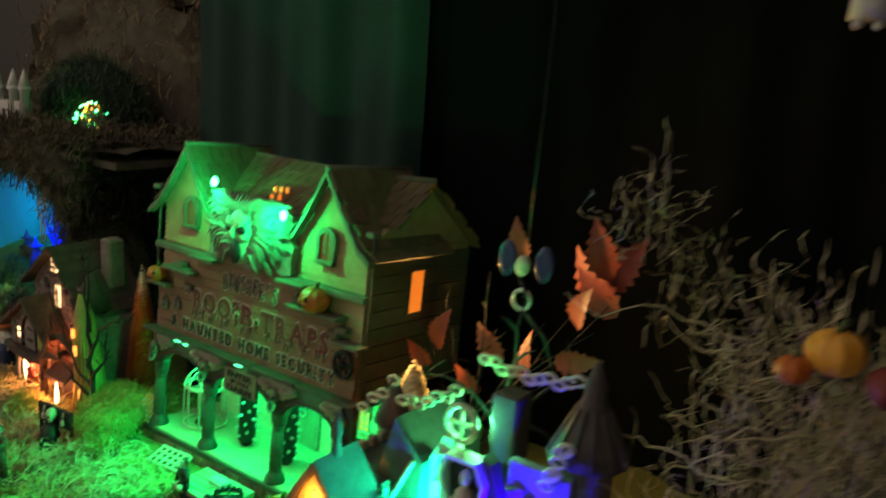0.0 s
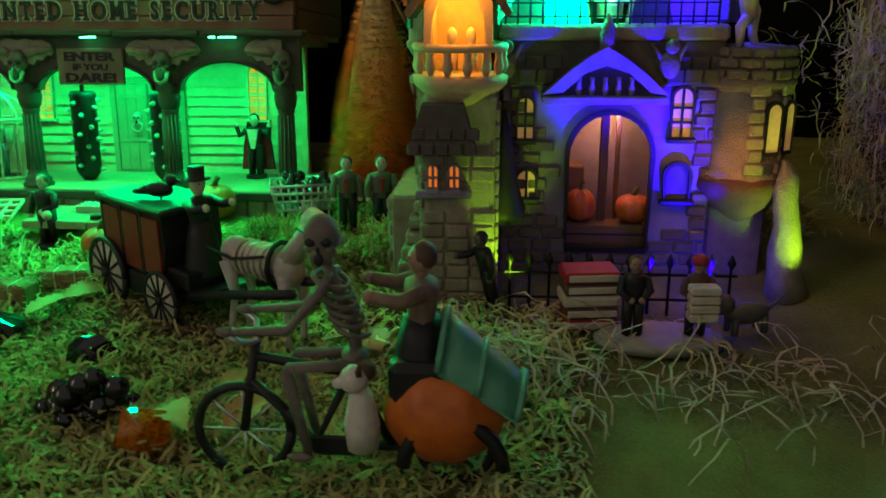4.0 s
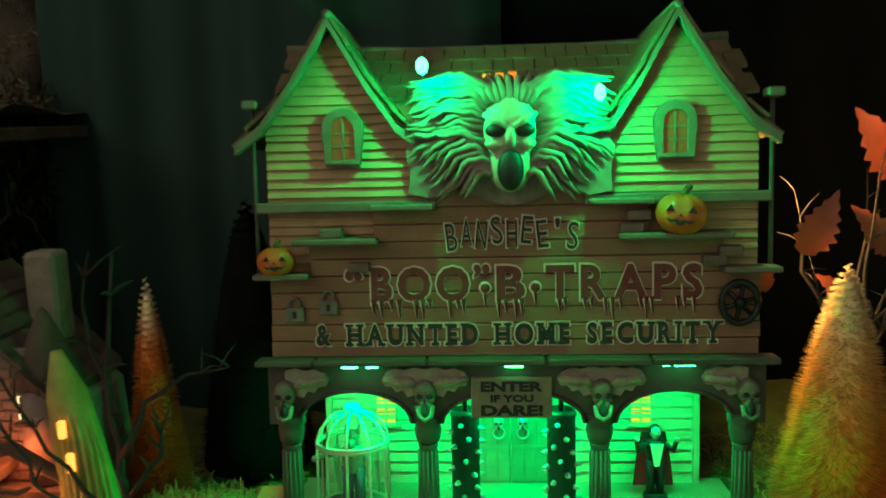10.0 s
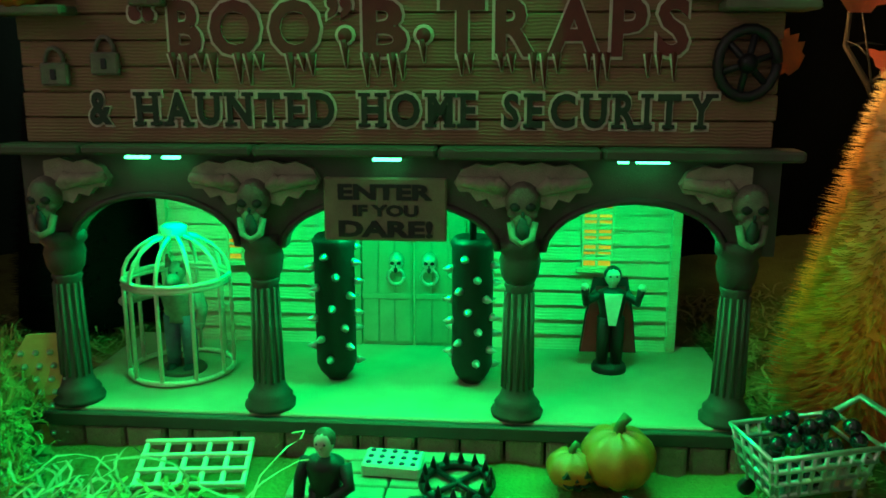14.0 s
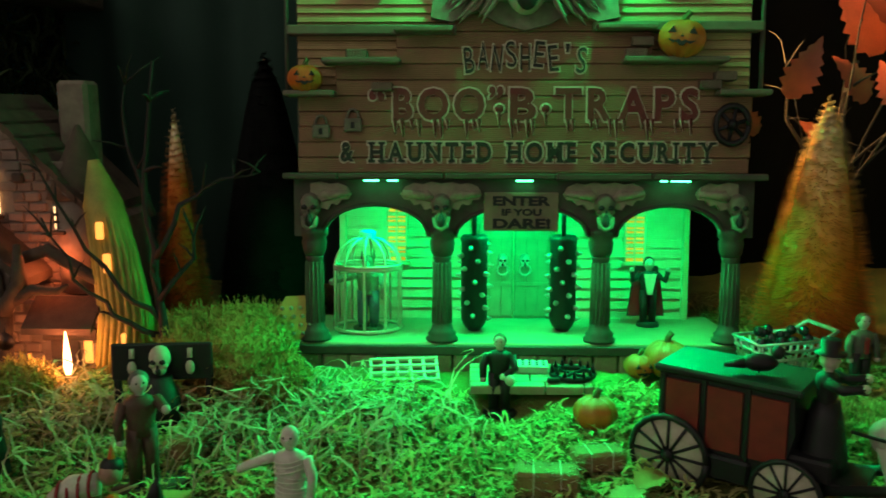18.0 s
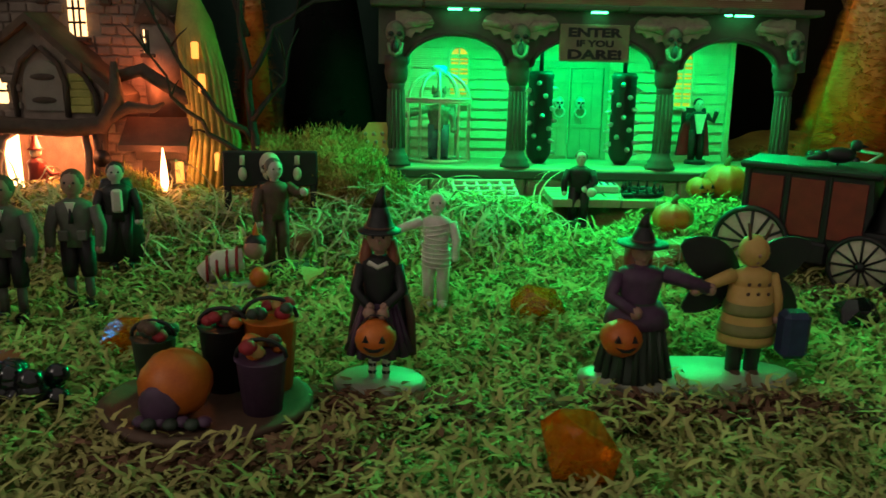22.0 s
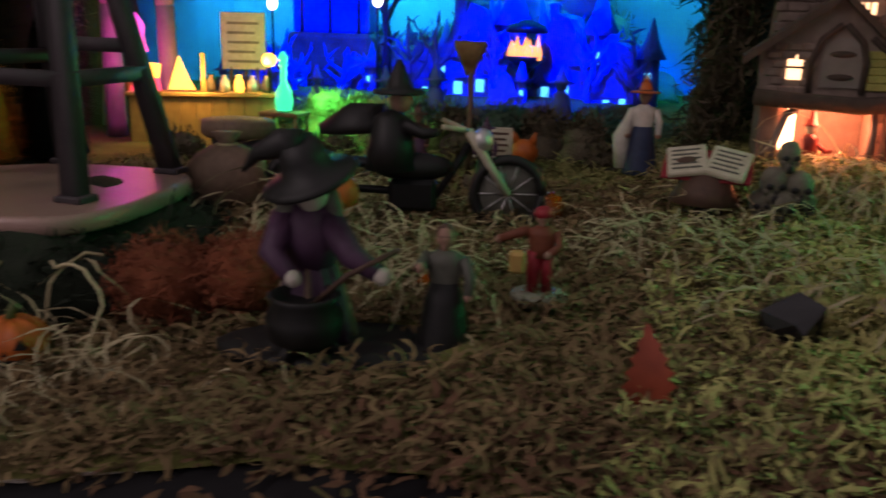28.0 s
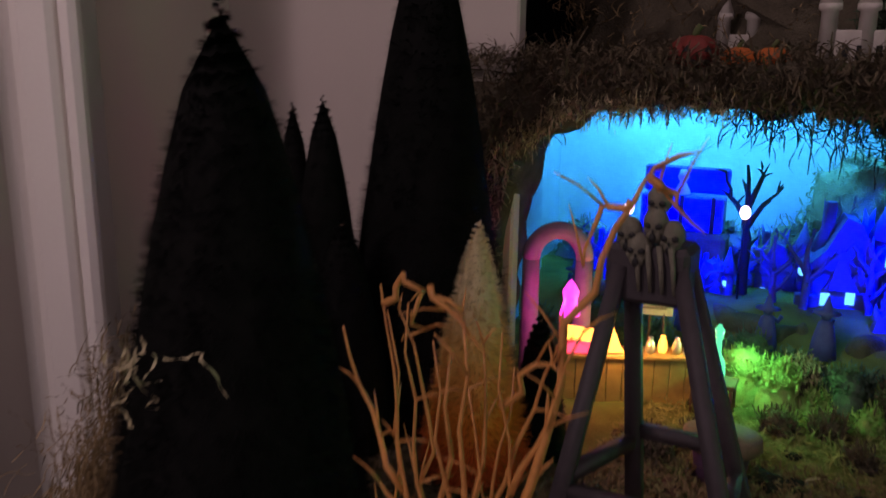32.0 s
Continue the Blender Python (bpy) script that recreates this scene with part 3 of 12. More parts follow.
def ring_outline(geo, pts, w, y0, y1):
    """A frame of width w round a closed outline."""
    cx, cz = sum(p[0] for p in pts) / len(pts), sum(p[1] for p in pts) / len(pts)
    n = len(pts)
    out = []
    for i, p in enumerate(pts):
        d = Vector((p[0] - cx, p[1] - cz))
        d = d + d.normalized() * w
        out.append((cx + d.x, cz + d.y))
    vs = [(p[0], y, p[1]) for y in (y0, y1) for p in pts] + [(p[0], y, p[1]) for y in (y0, y1) for p in out]
    fs = []
    for i in range(n):
        k = (i + 1) % n
        fs += [(2 * n + i, 2 * n + k, k, i), (n + i, n + k, 3 * n + k, 3 * n + i), (i, k, n + k, n + i), (3 * n + i, 3 * n + k, 2 * n + k, 2 * n + i)]
    return geo.add(vs, fs, False)


def arched_window(parent, x, y, z0, w, h, frame_m, glow_m, bars=(1, 2), name="window"):
    """A lit round-headed window with its frame, sill and glazing bars."""
    pts = arched(x - w / 2, x + w / 2, z0, z0 + h)
    wdw = part(name, Geo().prism(pts, y + 0.03, y + 0.08), glow_m, parent, "glowing amber window pane")
    part("window_frame", ring_outline(Geo(), pts, w * 0.16, y - 0.16, y + 0.1), frame_m, wdw)
    part("window_sill", Geo().box(x - w * 0.75, x + w * 0.75, y - 0.3, y + 0.1, z0 - 0.22, z0 - 0.03, 0.03), frame_m, wdw)
    for i in range(bars[0]):
        bx = x - w / 2 + w * (i + 1) / (bars[0] + 1)
        part("glazing_bar", Geo().box(bx - 0.05, bx + 0.05, y - 0.06, y + 0.02, z0, z0 + h - 0.03, 0.01), frame_m, wdw)
    for i in range(bars[1]):
        bz = z0 + h * (i + 1) / (bars[1] + 1.3)
        part("glazing_bar", Geo().box(x - w / 2, x + w / 2, y - 0.05, y + 0.02, bz - 0.05, bz + 0.05, 0.01), frame_m, wdw)
    return wdw


def skull_geo(g, at, r, bone, dark, m=None):
    """A skull: brow, cheeks, jaw, hollow eyes, nose and mouth."""
    x, y, z = at
    g.use(bone).ball((x, y, z + r * 0.25), r, 0.92, 0.95, 1.05, 10, 8)
    g.ball((x, y - r * 0.35, z - r * 0.62), r * 0.62, 1.0, 0.85, 0.95, 8, 6)
    g.ball((x - r * 0.5, y - r * 0.5, z - r * 0.3), r * 0.3, 1, 1, 0.8, 6, 5)
    g.ball((x + r * 0.5, y - r * 0.5, z - r * 0.3), r * 0.3, 1, 1, 0.8, 6, 5)
    g.use(dark)
    for s_ in (-1, 1):
        g.ball((x + s_ * r * 0.38, y - r * 0.82, z + r * 0.08), r * 0.27, 1.1, 0.6, 0.85, 8, 6)
    g.ball((x, y - r * 0.93, z - r * 0.28), r * 0.13, 0.8, 0.6, 1.3, 6, 5)
    g.ball((x, y - r * 0.84, z - r * 0.78), r * 0.30, 0.85, 0.45, 1.15, 8, 6)
    return g


M["lettergreen"] = mat("dark_green_lettering", (0.022, 0.036, 0.02), 0.7, 0, (0.014, 0.022, 0.013), 0.4, 0.05, 0.2, 0.02)
M["letterred"] = mat("dried_red_lettering", (0.16, 0.032, 0.02), 0.6, 0, (0.09, 0.02, 0.014), 0.4, 0.05, 0.2, 0.02)
M["letterpale"] = mat("pale_outline_paint", (0.62, 0.58, 0.44), 0.7, 0, (0.42, 0.38, 0.27), 0.4, 0.05, 0.2, 0.02)
M["deck"] = mat("porch_deck_paint", (0.36, 0.34, 0.22), 0.6, 0, (0.26, 0.24, 0.155), 1.2, 0.06, 0.3, 0.02)
M["door"] = mat("grey_green_door", (0.24, 0.28, 0.19), 0.65, 0, (0.16, 0.18, 0.12), 0.8, 0.05, 0.4, 0.03)
M["ledge"] = mat("worn_green_ledge", (0.16, 0.15, 0.10), 0.7, 0, (0.08, 0.075, 0.05), 0.8, 0.05, 0.4, 0.03)
M["glowfaint"] = mat("faint_amber_window", (0.16, 0.08, 0.03), 0.4, 0, None, 0.4, 0.1, 0, emit=0.03, erg=(1.0, 0.25, 0.02))
M["facebone"] = mat("pale_face_paint", (0.46, 0.43, 0.33), 0.6, 0, (0.26, 0.24, 0.17), 0.5, 0.05, 0.5, 0.05)
M["notice"] = mat("weathered_notice_paint", (0.24, 0.20, 0.13), 0.8, 0, (0.14, 0.11, 0.075), 0.6, 0.06, 0.5, 0.03)
M["hair"] = mat("grey_brown_hair", (0.25, 0.22, 0.17), 0.7, 0, (0.12, 0.10, 0.07), 0.4, 0.05, 0.4, 0.04)

shop = thing("trap_shop", "two-storey haunted shop model with arched porch and carved sign", "building model", 0, 0, 0, rx=-4)

# porch floor, foundation, ceiling
part("porch_deck", Geo().box(-11.0, 11.0, -0.5, 6.8, 0.62, 1.05, 0.06), M["deck"], shop)
part("porch_edge", Geo().box(-11.2, 11.2, -0.75, -0.45, 0.5, 0.95, 0.05), M["post"], shop)
rng = random.Random(5)
fx = -10.9
while fx < 10.7:
    fw = rng.uniform(0.8, 1.5)
    part("stone", Geo().box(fx, fx + fw - 0.08, -0.5 - rng.uniform(0, 0.15), 0.3, -0.6, 0.5, 0.1), M["stonepale"], shop)
    fx += fw
part("porch_ceiling", Geo().box(-11.0, 11.0, 0.36, 6.6, 8.5, 8.9, 0.03), M["trimdark"], shop)

# back wall of the porch: clapboards round the door and windows
for i in range(13):
    z0 = 1.05 + i * 0.575
    part("clapboard", Geo().prism([(6.3, z0), (6.10, z0), (6.12, z0 + 0.06), (6.27, z0 + 0.57), (6.3, z0 + 0.57)], -9.4, 9.4, "x"), M["siding"], shop)
part("wall_core", Geo().box(-9.4, 9.4, 6.3, 6.6, 1.05, 8.5, 0.02), M["siding"], shop)
part("corner_board", Geo().box(9.4, 9.75, 6.0, 6.6, 1.05, 8.5, 0.03), M["siding"], shop)
part("corner_board", Geo().box(-9.75, -9.4, 6.0, 6.6, 1.05, 8.5, 0.03), M["siding"], shop)
part("door_frame", Geo().prism([(-2.3, 1.06), (-2.0, 1.06), (-2.0, 6.4), (2.0, 6.4), (2.0, 1.06), (2.3, 1.06), (2.3, 6.75), (-2.3, 6.75)], 5.95, 6.2), M["door"], shop)
for sgn in (-1, 1):
    x0, x1 = (-1.98, -0.04) if sgn < 0 else (0.04, 1.98)
    leaf = part("door", Geo().box(x0, x1, 6.02, 6.17, 1.07, 6.38, 0.03), M["door"], shop, "closed grey-green double door leaf")
    for i in range(3):
        px0 = x0 + 0.06 + i * 0.62
        part("plank", Geo().box(px0, px0 + 0.57, 5.97, 6.03, 1.2, 6.25, 0.02), M["door"], leaf)
    for zz in (2.9, 5.5):
        part("rail", Geo().box(x0 + 0.03, x1 - 0.03, 5.92, 5.98, zz, zz + 0.22, 0.02), M["door"], leaf)
    kn = Geo()
    skull_geo(kn, (sgn * 0.62, 5.85, 4.35), 0.3, 0, 1)
    kn.use(0).tube([(sgn * 0.62 + 0.3 * math.cos(a), 5.72, 3.85 + 0.3 * math.sin(a)) for a in [i * math.pi / 6 for i in range(13)]], 0.06, 5)
    part("knocker", kn, [M["silver"], M["black"]], leaf, "tarnished skull door knocker with ring")
for wx in (-6.55, 6.75):
    arched_window(shop, wx, 6.14, 4.3, 1.0, 3.1, M["siding"], M["glowor"], (1, 4))

# columns
for cx in (-10.1, -3.85, 3.85, 10.1):
    col = Geo()
    prof = [(0.78, 1.05), (0.8, 1.2), (0.66, 1.32), (0.7, 1.45), (0.55, 1.62), (0.46, 1.9), (0.40, 5.0), (0.46, 5.15), (0.42, 5.25)]
    part("column", col.lathe(prof, 14, (cx, 0.1, 0)), M["post"], shop, "dark fluted porch column")
    for k in range(7):
        a = math.pi * (1.05 + 0.9 * k / 6)
        part("flute", Geo().tube([(cx + 0.46 * math.cos(a), 0.1 + 0.46 * math.sin(a), 1.95), (cx + 0.41 * math.cos(a), 0.1 + 0.41 * math.sin(a), 4.95)], 0.055, 5), M["trimdark"], shop)
    part("capital", Geo().lathe([(0.42, 5.2), (0.55, 5.45), (0.62, 5.9), (0.56, 6.1), (0.68, 6.25), (0.68, 6.6)], 10, (cx, 0.1, 0)), M["post"], shop)
# arched header
pts = [(-11.0, 8.95), (-11.0, 6.2), (-9.55, 6.2)]
for a, b in ((-9.55, -4.6), (-3.1, 3.1), (4.6, 9.55)):
    pts += arc((a + b) / 2, 6.2, (b - a) / 2, 1.45, 180, 0, 14)
pts += [(11.0, 6.2), (11.0, 8.95)]
part("arched_header", Geo().prism(pts, -0.2, 0.35), M["trimdark"], shop, "dark scalloped porch header with three arches")
for i, (a, b) in enumerate(((-9.55, -4.6), (-3.1, 3.1), (4.6, 9.55))):
    out = [(p[0], -0.24, p[1]) for p in arc((a + b) / 2, 6.2, (b - a) / 2 + 0.1, 1.55, 178, 2, 14)]
    part("arch_moulding", Geo().tube(out, 0.11, 5), M["post"], shop)

# skull capitals with scalloped hair spread like wings
M["wingbone"] = mat("pale_carved_hair", (0.34, 0.31, 0.22), 0.8, 0, (0.18, 0.16, 0.11), 0.4, 0.05, 0.6, 0.05)
M["boneold"] = mat("weathered_bone_paint", (0.19, 0.18, 0.13), 0.75, 0, (0.08, 0.075, 0.055), 0.4, 0.05, 0.6, 0.05)
for cx, full in ((-10.15, 0), (-3.88, 1), (3.88, 1), (10.15, 0)):
    wing = [(0.0, 8.75), (0.5, 8.85), (0.9, 8.72), (1.3, 8.8), (1.75, 8.6), (1.95, 8.25), (1.8, 8.0), (1.5, 7.98), (1.3, 7.72), (1.0, 7.8), (0.8, 7.5), (0.45, 7.6), (0.0, 7.3)]
    for s_ in (-1, 1):
        if full or s_ * cx < 0:
            pts = [(cx + s_ * a, b) for a, b in wing]
            hw = part("carved_hair", Geo().prism(pts if s_ > 0 else pts[::-1], -0.5, -0.15), M["wingbone"], shop, "carved lobed hair beside a skull")
            for a0, a1 in ((0.5, 1.85), (0.45, 1.4), (0.4, 0.95)):
                part("hair_lock", Geo().tube([(cx + s_ * a0, -0.52, 8.15 - 0.1 * a1), (cx + s_ * (a0 + a1) / 2, -0.6, 8.35 - 0.06 * a1), (cx + s_ * a1, -0.5, 8.3 - 0.25 * (1.85 - a1))], [0.1, 0.2, 0.16], 6), M["wingbone"], hw)
    g = Geo()
    skull_geo(g, (cx, -0.5, 7.6), 0.55, 0, 1)
    g.use(1).ball((cx, -0.92, 6.98), 0.24, 0.8, 0.6, 1.3, 8, 6)
    g.use(0).tube([(cx - 0.34, -0.78, 7.2), (cx - 0.26, -0.9, 6.75), (cx, -0.98, 6.6), (cx + 0.26, -0.9, 6.75), (cx + 0.34, -0.78, 7.2)], 0.11, 6)
    part("carved_skull", g, [M["boneold"], M["black"]], shop, "weathered screaming skull over a column")

# fascia boards with small green bulbs under them
for a, b in ((-11.4, -8.8), (-8.75, -3.8), (-3.75, 1.45), (1.5, 6.0), (6.05, 11.4)):
    part("fascia_board", Geo().box(a, b, -0.95, 0.1, 8.95 + rng.uniform(-0.04, 0.04), 9.25, 0.07), M["trimdark"], shop)
for lx, lw in ((-7.2, 0.7), (-6.2, 0.5), (-0.1, 0.5), (0.3, 0.3), (6.6, 0.3), (7.4, 0.9)):
    part("led", Geo().box(lx - lw / 2, lx + lw / 2, -0.75, -0.55, 8.86, 8.94, 0.02), M["glowgreen"], shop, "lit green bulb strip")

# sign of horizontal boards, stepping inwards towards the top
def sign_boards(x0, x1, z0, z1, n):
    for i in range(n):
        h = (z1 - z0) / n
        part("sign_board", Geo().box(x0 + rng.uniform(-0.06, 0.06), x1 + rng.uniform(-0.06, 0.06), -0.1 + rng.uniform(-0.02, 0.02), 0.3, z0 + i * h + 0.015, z0 + (i + 1) * h - 0.015, 0.04), M["board"], shop)


sign_boards(-10.75, 10.75, 9.25, 12.9, 5)
sign_boards(-9.0, 9.2, 12.9, 14.4, 2)
sign_boards(-6.0, 6.0, 14.4, 15.9, 2)
sign_boards(-3.6, 3.5, 15.9, 17.6, 2)
for x0, x1, z0 in ((-11.3, -8.9, 12.85), (-9.5, -5.8, 14.35), (-6.1, -3.3, 15.8), (9.0, 11.4, 12.9), (4.6, 9.4, 14.4), (3.3, 6.1, 15.9)):
    part("ledge", Geo().box(x0, x1, -1.0, 0.25, z0, z0 + 0.26, 0.06), M["ledge"], shop, "worn ledge beside the sign")
for x0, z0 in ((4.7, 14.66), (5.0, 15.2), (8.2, 13.2), (8.9, 13.6), (-8.4, 14.62), (-7.2, 13.1)):
    part("brick", Geo().box(x0, x0 + 1.0, -0.55, 0.2, z0, z0 + 0.42, 0.05), M["stone"], shop)


def glyph_width(ch):
    cu = bpy.data.curves.new("glyph", "FONT")
    cu.body = ch
    tmp = bpy.data.objects.new("glyph", cu)
    scene.collection.objects.link(tmp)
    bpy.context.view_layer.update()
    w = tmp.dimensions.x
    bpy.data.objects.remove(tmp)
    bpy.data.curves.remove(cu)
    return max(w, 0.12)


SERIFS = dict(H=((0.13, 0.87), (0.13, 0.87)), A=((), (0.1, 0.9)), U=((0.13, 0.87), ()), N=((0.13, 0.87), (0.13,)), T=((), (0.5,)), E=((0.16,), (0.16,)), D=((0.14,), (0.14,)), M=((0.12, 0.88), (0.12, 0.88)), R=((0.14,), (0.14, 0.9)), I=((0.5,), (0.5,)), Y=((0.1, 0.9), (0.5,)))


def word(text, x0, x1, zc, h, fill, outline=0.11, slab=False):
    """Painted letters one by one, each with a pale outline round it; slab adds block serifs."""
    ws = [0.30 if c == " " else glyph_width(c) for c in text]
    gap = 0.13 if not slab else 0.2
    k = (x1 - x0) / (sum(ws) + gap * (len(ws) - 1))
    x = x0
    for c, w in zip(text, ws):
        if c != " ":
            at = (x + w * k / 2, -0.13, zc)
            letters(c, w * k + outline * 2, h + outline * 2, 0.05, M["letterpale"], shop, "letter_outline", at, "", 0.05)
            lt = letters(c, w * k, h, 0.06, fill, shop, "letter", (at[0], -0.17, zc), "", 0.032)
            for ends, sz in zip(SERIFS.get(c, ((), ())) if slab else (), (1, -1)):
                for f in ends:
                    sx, zz, hw = x + w * k * f, zc + sz * (h / 2 - 0.05), 0.17
                    part("serif_outline", Geo().box(sx - hw - outline, sx + hw + outline, -0.155, -0.11, zz - 0.05 - outline, zz + 0.05 + outline, 0.01), M["letterpale"], shop)
                    part("serif", Geo().box(sx - hw, sx + hw, -0.205, -0.14, zz - 0.055, zz + 0.055, 0.01), fill, shop)
        x += (w + gap) * k


word("& HAUNTED HOME SECURITY", -8.75, 9.05, 10.25, 0.95, M["lettergreen"], 0.075, True)
for txt, xa, xb, zc, h in (("\u201c", -7.35, -6.6, 13.0, 0.6), ("BOO", -6.2, -1.85, 12.5, 1.55), ("\u201d", -1.65, -0.95, 13.05, 0.6), ("B", -0.65, 0.6, 12.5, 1.55), ("TRAPS", 1.5, 8.25, 12.5, 1.55)):
    word(txt, xa, xb, zc, h, M["letterred"], 0.085)
for dx in (-1.15, 1.05):
    part("letter_dot", Geo().lathe([(0.3, 0), (0.28, 0.06)], 12, (0, 0, 0), rot(90, 0, 0, (dx, -0.13, 12.3))), M["letterpale"], shop)
    part("letter_dot", Geo().lathe([(0.22, 0), (0.2, 0.09)], 12, (0, 0, 0), rot(90, 0, 0, (dx, -0.13, 12.3))), M["letterred"], shop)
for dx in (-6.1, -5.75, -5.3, -4.95, -4.2, -3.9, -3.6, -2.7, -2.35, -2.1, -1.15, -0.55, -0.25, 0.2, 0.45, 1.05, 2.1, 2.35, 3.2, 3.5, 4.1, 4.4, 4.75, 5.6, 5.85, 6.1, 7.2, 7.5, 7.9):
    ln, zt = rng.uniform(0.35, 0.85), 11.8 if dx not in (-1.15, 1.05) else 12.15
    pts = [(dx, -0.15, zt), (dx, -0.15, zt - ln * 0.5), (dx + 0.02, -0.15, zt - 0.1 - ln)]
    part("paint_drip", Geo().tube(pts, [0.24, 0.15, 0.05], 6, flat=0.25), M["letterpale"], shop)
    part("paint_drip", Geo().tube([(a, b - 0.05, c + 0.04) for a, b, c in pts], [0.17, 0.09, 0.02], 6, flat=0.25), M["letterred"], shop)
for i, ch in enumerate("BANSHEE'S"):
    bx = -2.6 + 5.3 * i / 8
    bz = 14.75 - 0.06 * (bx ** 2) * 0.3 + (0.1 if i % 2 else -0.06)
    w = 0.2 if ch == "'" else 0.46
    h = 0.4 if ch == "'" else 1.2
    dz = 0.35 if ch == "'" else 0
    letters(ch, w + 0.13, h + 0.15, 0.05, M["letterpale"], shop, "letter", (bx, -0.13, bz + dz), "", 0.03, (i % 3 - 1) * 6)
    letters(ch, w, h, 0.06, M["lettergreen"], shop, "letter", (bx, -0.17, bz + dz), "", 0.0, (i % 3 - 1) * 6)
plate = part("notice", Geo().box(-1.85, 1.72, -0.42, -0.22, 6.5, 8.35, 0.05), M["notice"], shop, "weathered notice board")
for txt, w, h, z0 in (("ENTER", 2.75, 0.46, 7.94), ("IF YOU", 1.9, 0.34, 7.4), ("DARE!", 2.75, 0.5, 6.86)):
    letters(txt, w, h, 0.04, M["black"], plate, "lettering", (-0.05, -0.44, z0), "black lettering", 0.045)
for lx, lz in ((-9.65, 11.35), (-8.12, 11.65)):
    lk = part("padlock", Geo().box(lx - 0.42, lx + 0.42, -0.35, -0.1, lz - 0.45, lz + 0.2, 0.06), M["boneold"], shop, "carved bone-coloured padlock")
    part("shackle", Geo().tube([(lx + 0.28 * math.cos(a), -0.22, lz + 0.2 + 0.42 * math.sin(a)) for a in [math.pi * i / 8 for i in range(9)]], 0.07, 6), M["boneold"], lk)
    part("keyhole", Geo().box(lx - 0.09, lx + 0.09, -0.38, -0.33, lz - 0.28, lz + 0.02, 0.03), M["black"], lk)
wh = part("wheel_lock", Geo().tube([(9.8 + 0.78 * math.cos(a), -0.35, 11.55 + 0.9 * math.sin(a)) for a in [2 * math.pi * i / 18 for i in range(19)]], 0.15, 6), M["black"], shop, "black iron wheel lock on the sign")
for k in range(3):
    a = math.pi * k / 3 + 0.3
    part("spoke", Geo().tube([(9.8 - 0.75 * math.cos(a), -0.35, 11.55 - 0.85 * math.sin(a)), (9.8 + 0.75 * math.cos(a), -0.35, 11.55 + 0.85 * math.sin(a))], 0.1, 5), M["black"], wh)
part("hub", Geo().ball((9.8, -0.4, 11.55), 0.28), M["iron"], wh)

# upper wall: clapboards, two front gables
part("upper_wall", Geo().box(-10.7, 10.6, 0.45, 11.8, 8.9, 19.2, 0.05), M["gable"], shop)
for i in range(16):
    z0 = 12.6 + i * 0.42
    for x0, x1 in ((-10.8, -3.0), (3.0, 10.7)):
        part("clapboard", Geo().prism([(0.46, z0), (0.2 + rng.uniform(-0.03, 0.03), z0 + rng.uniform(0, 0.04)), (0.38, z0 + 0.42), (0.46, z0 + 0.42)], x0, x1, "x"), M["gable"], shop)
for i in range(8):
    z0 = 9.2 + i * 1.2
    for sx in (10.62, -10.92):
        part("side_board", Geo().box(sx, sx + 0.2, 0.5, 11.7, z0, z0 + 1.15, 0.05), M["trimdark"], shop)
arm = part("side_window", Geo().box(10.7, 10.86, 4.6, 6.2, 14.5, 17.6, 0.03), M["glowor"], shop, "glowing orange side window")
part("window_frame", Geo().prism([(4.4, 14.3), (6.4, 14.3), (6.4, 14.6), (4.7, 14.6), (4.7, 17.6), (6.4, 17.6), (6.4, 17.9), (4.4, 17.9)], 10.72, 10.95, "x"), M["trimdark"], arm)
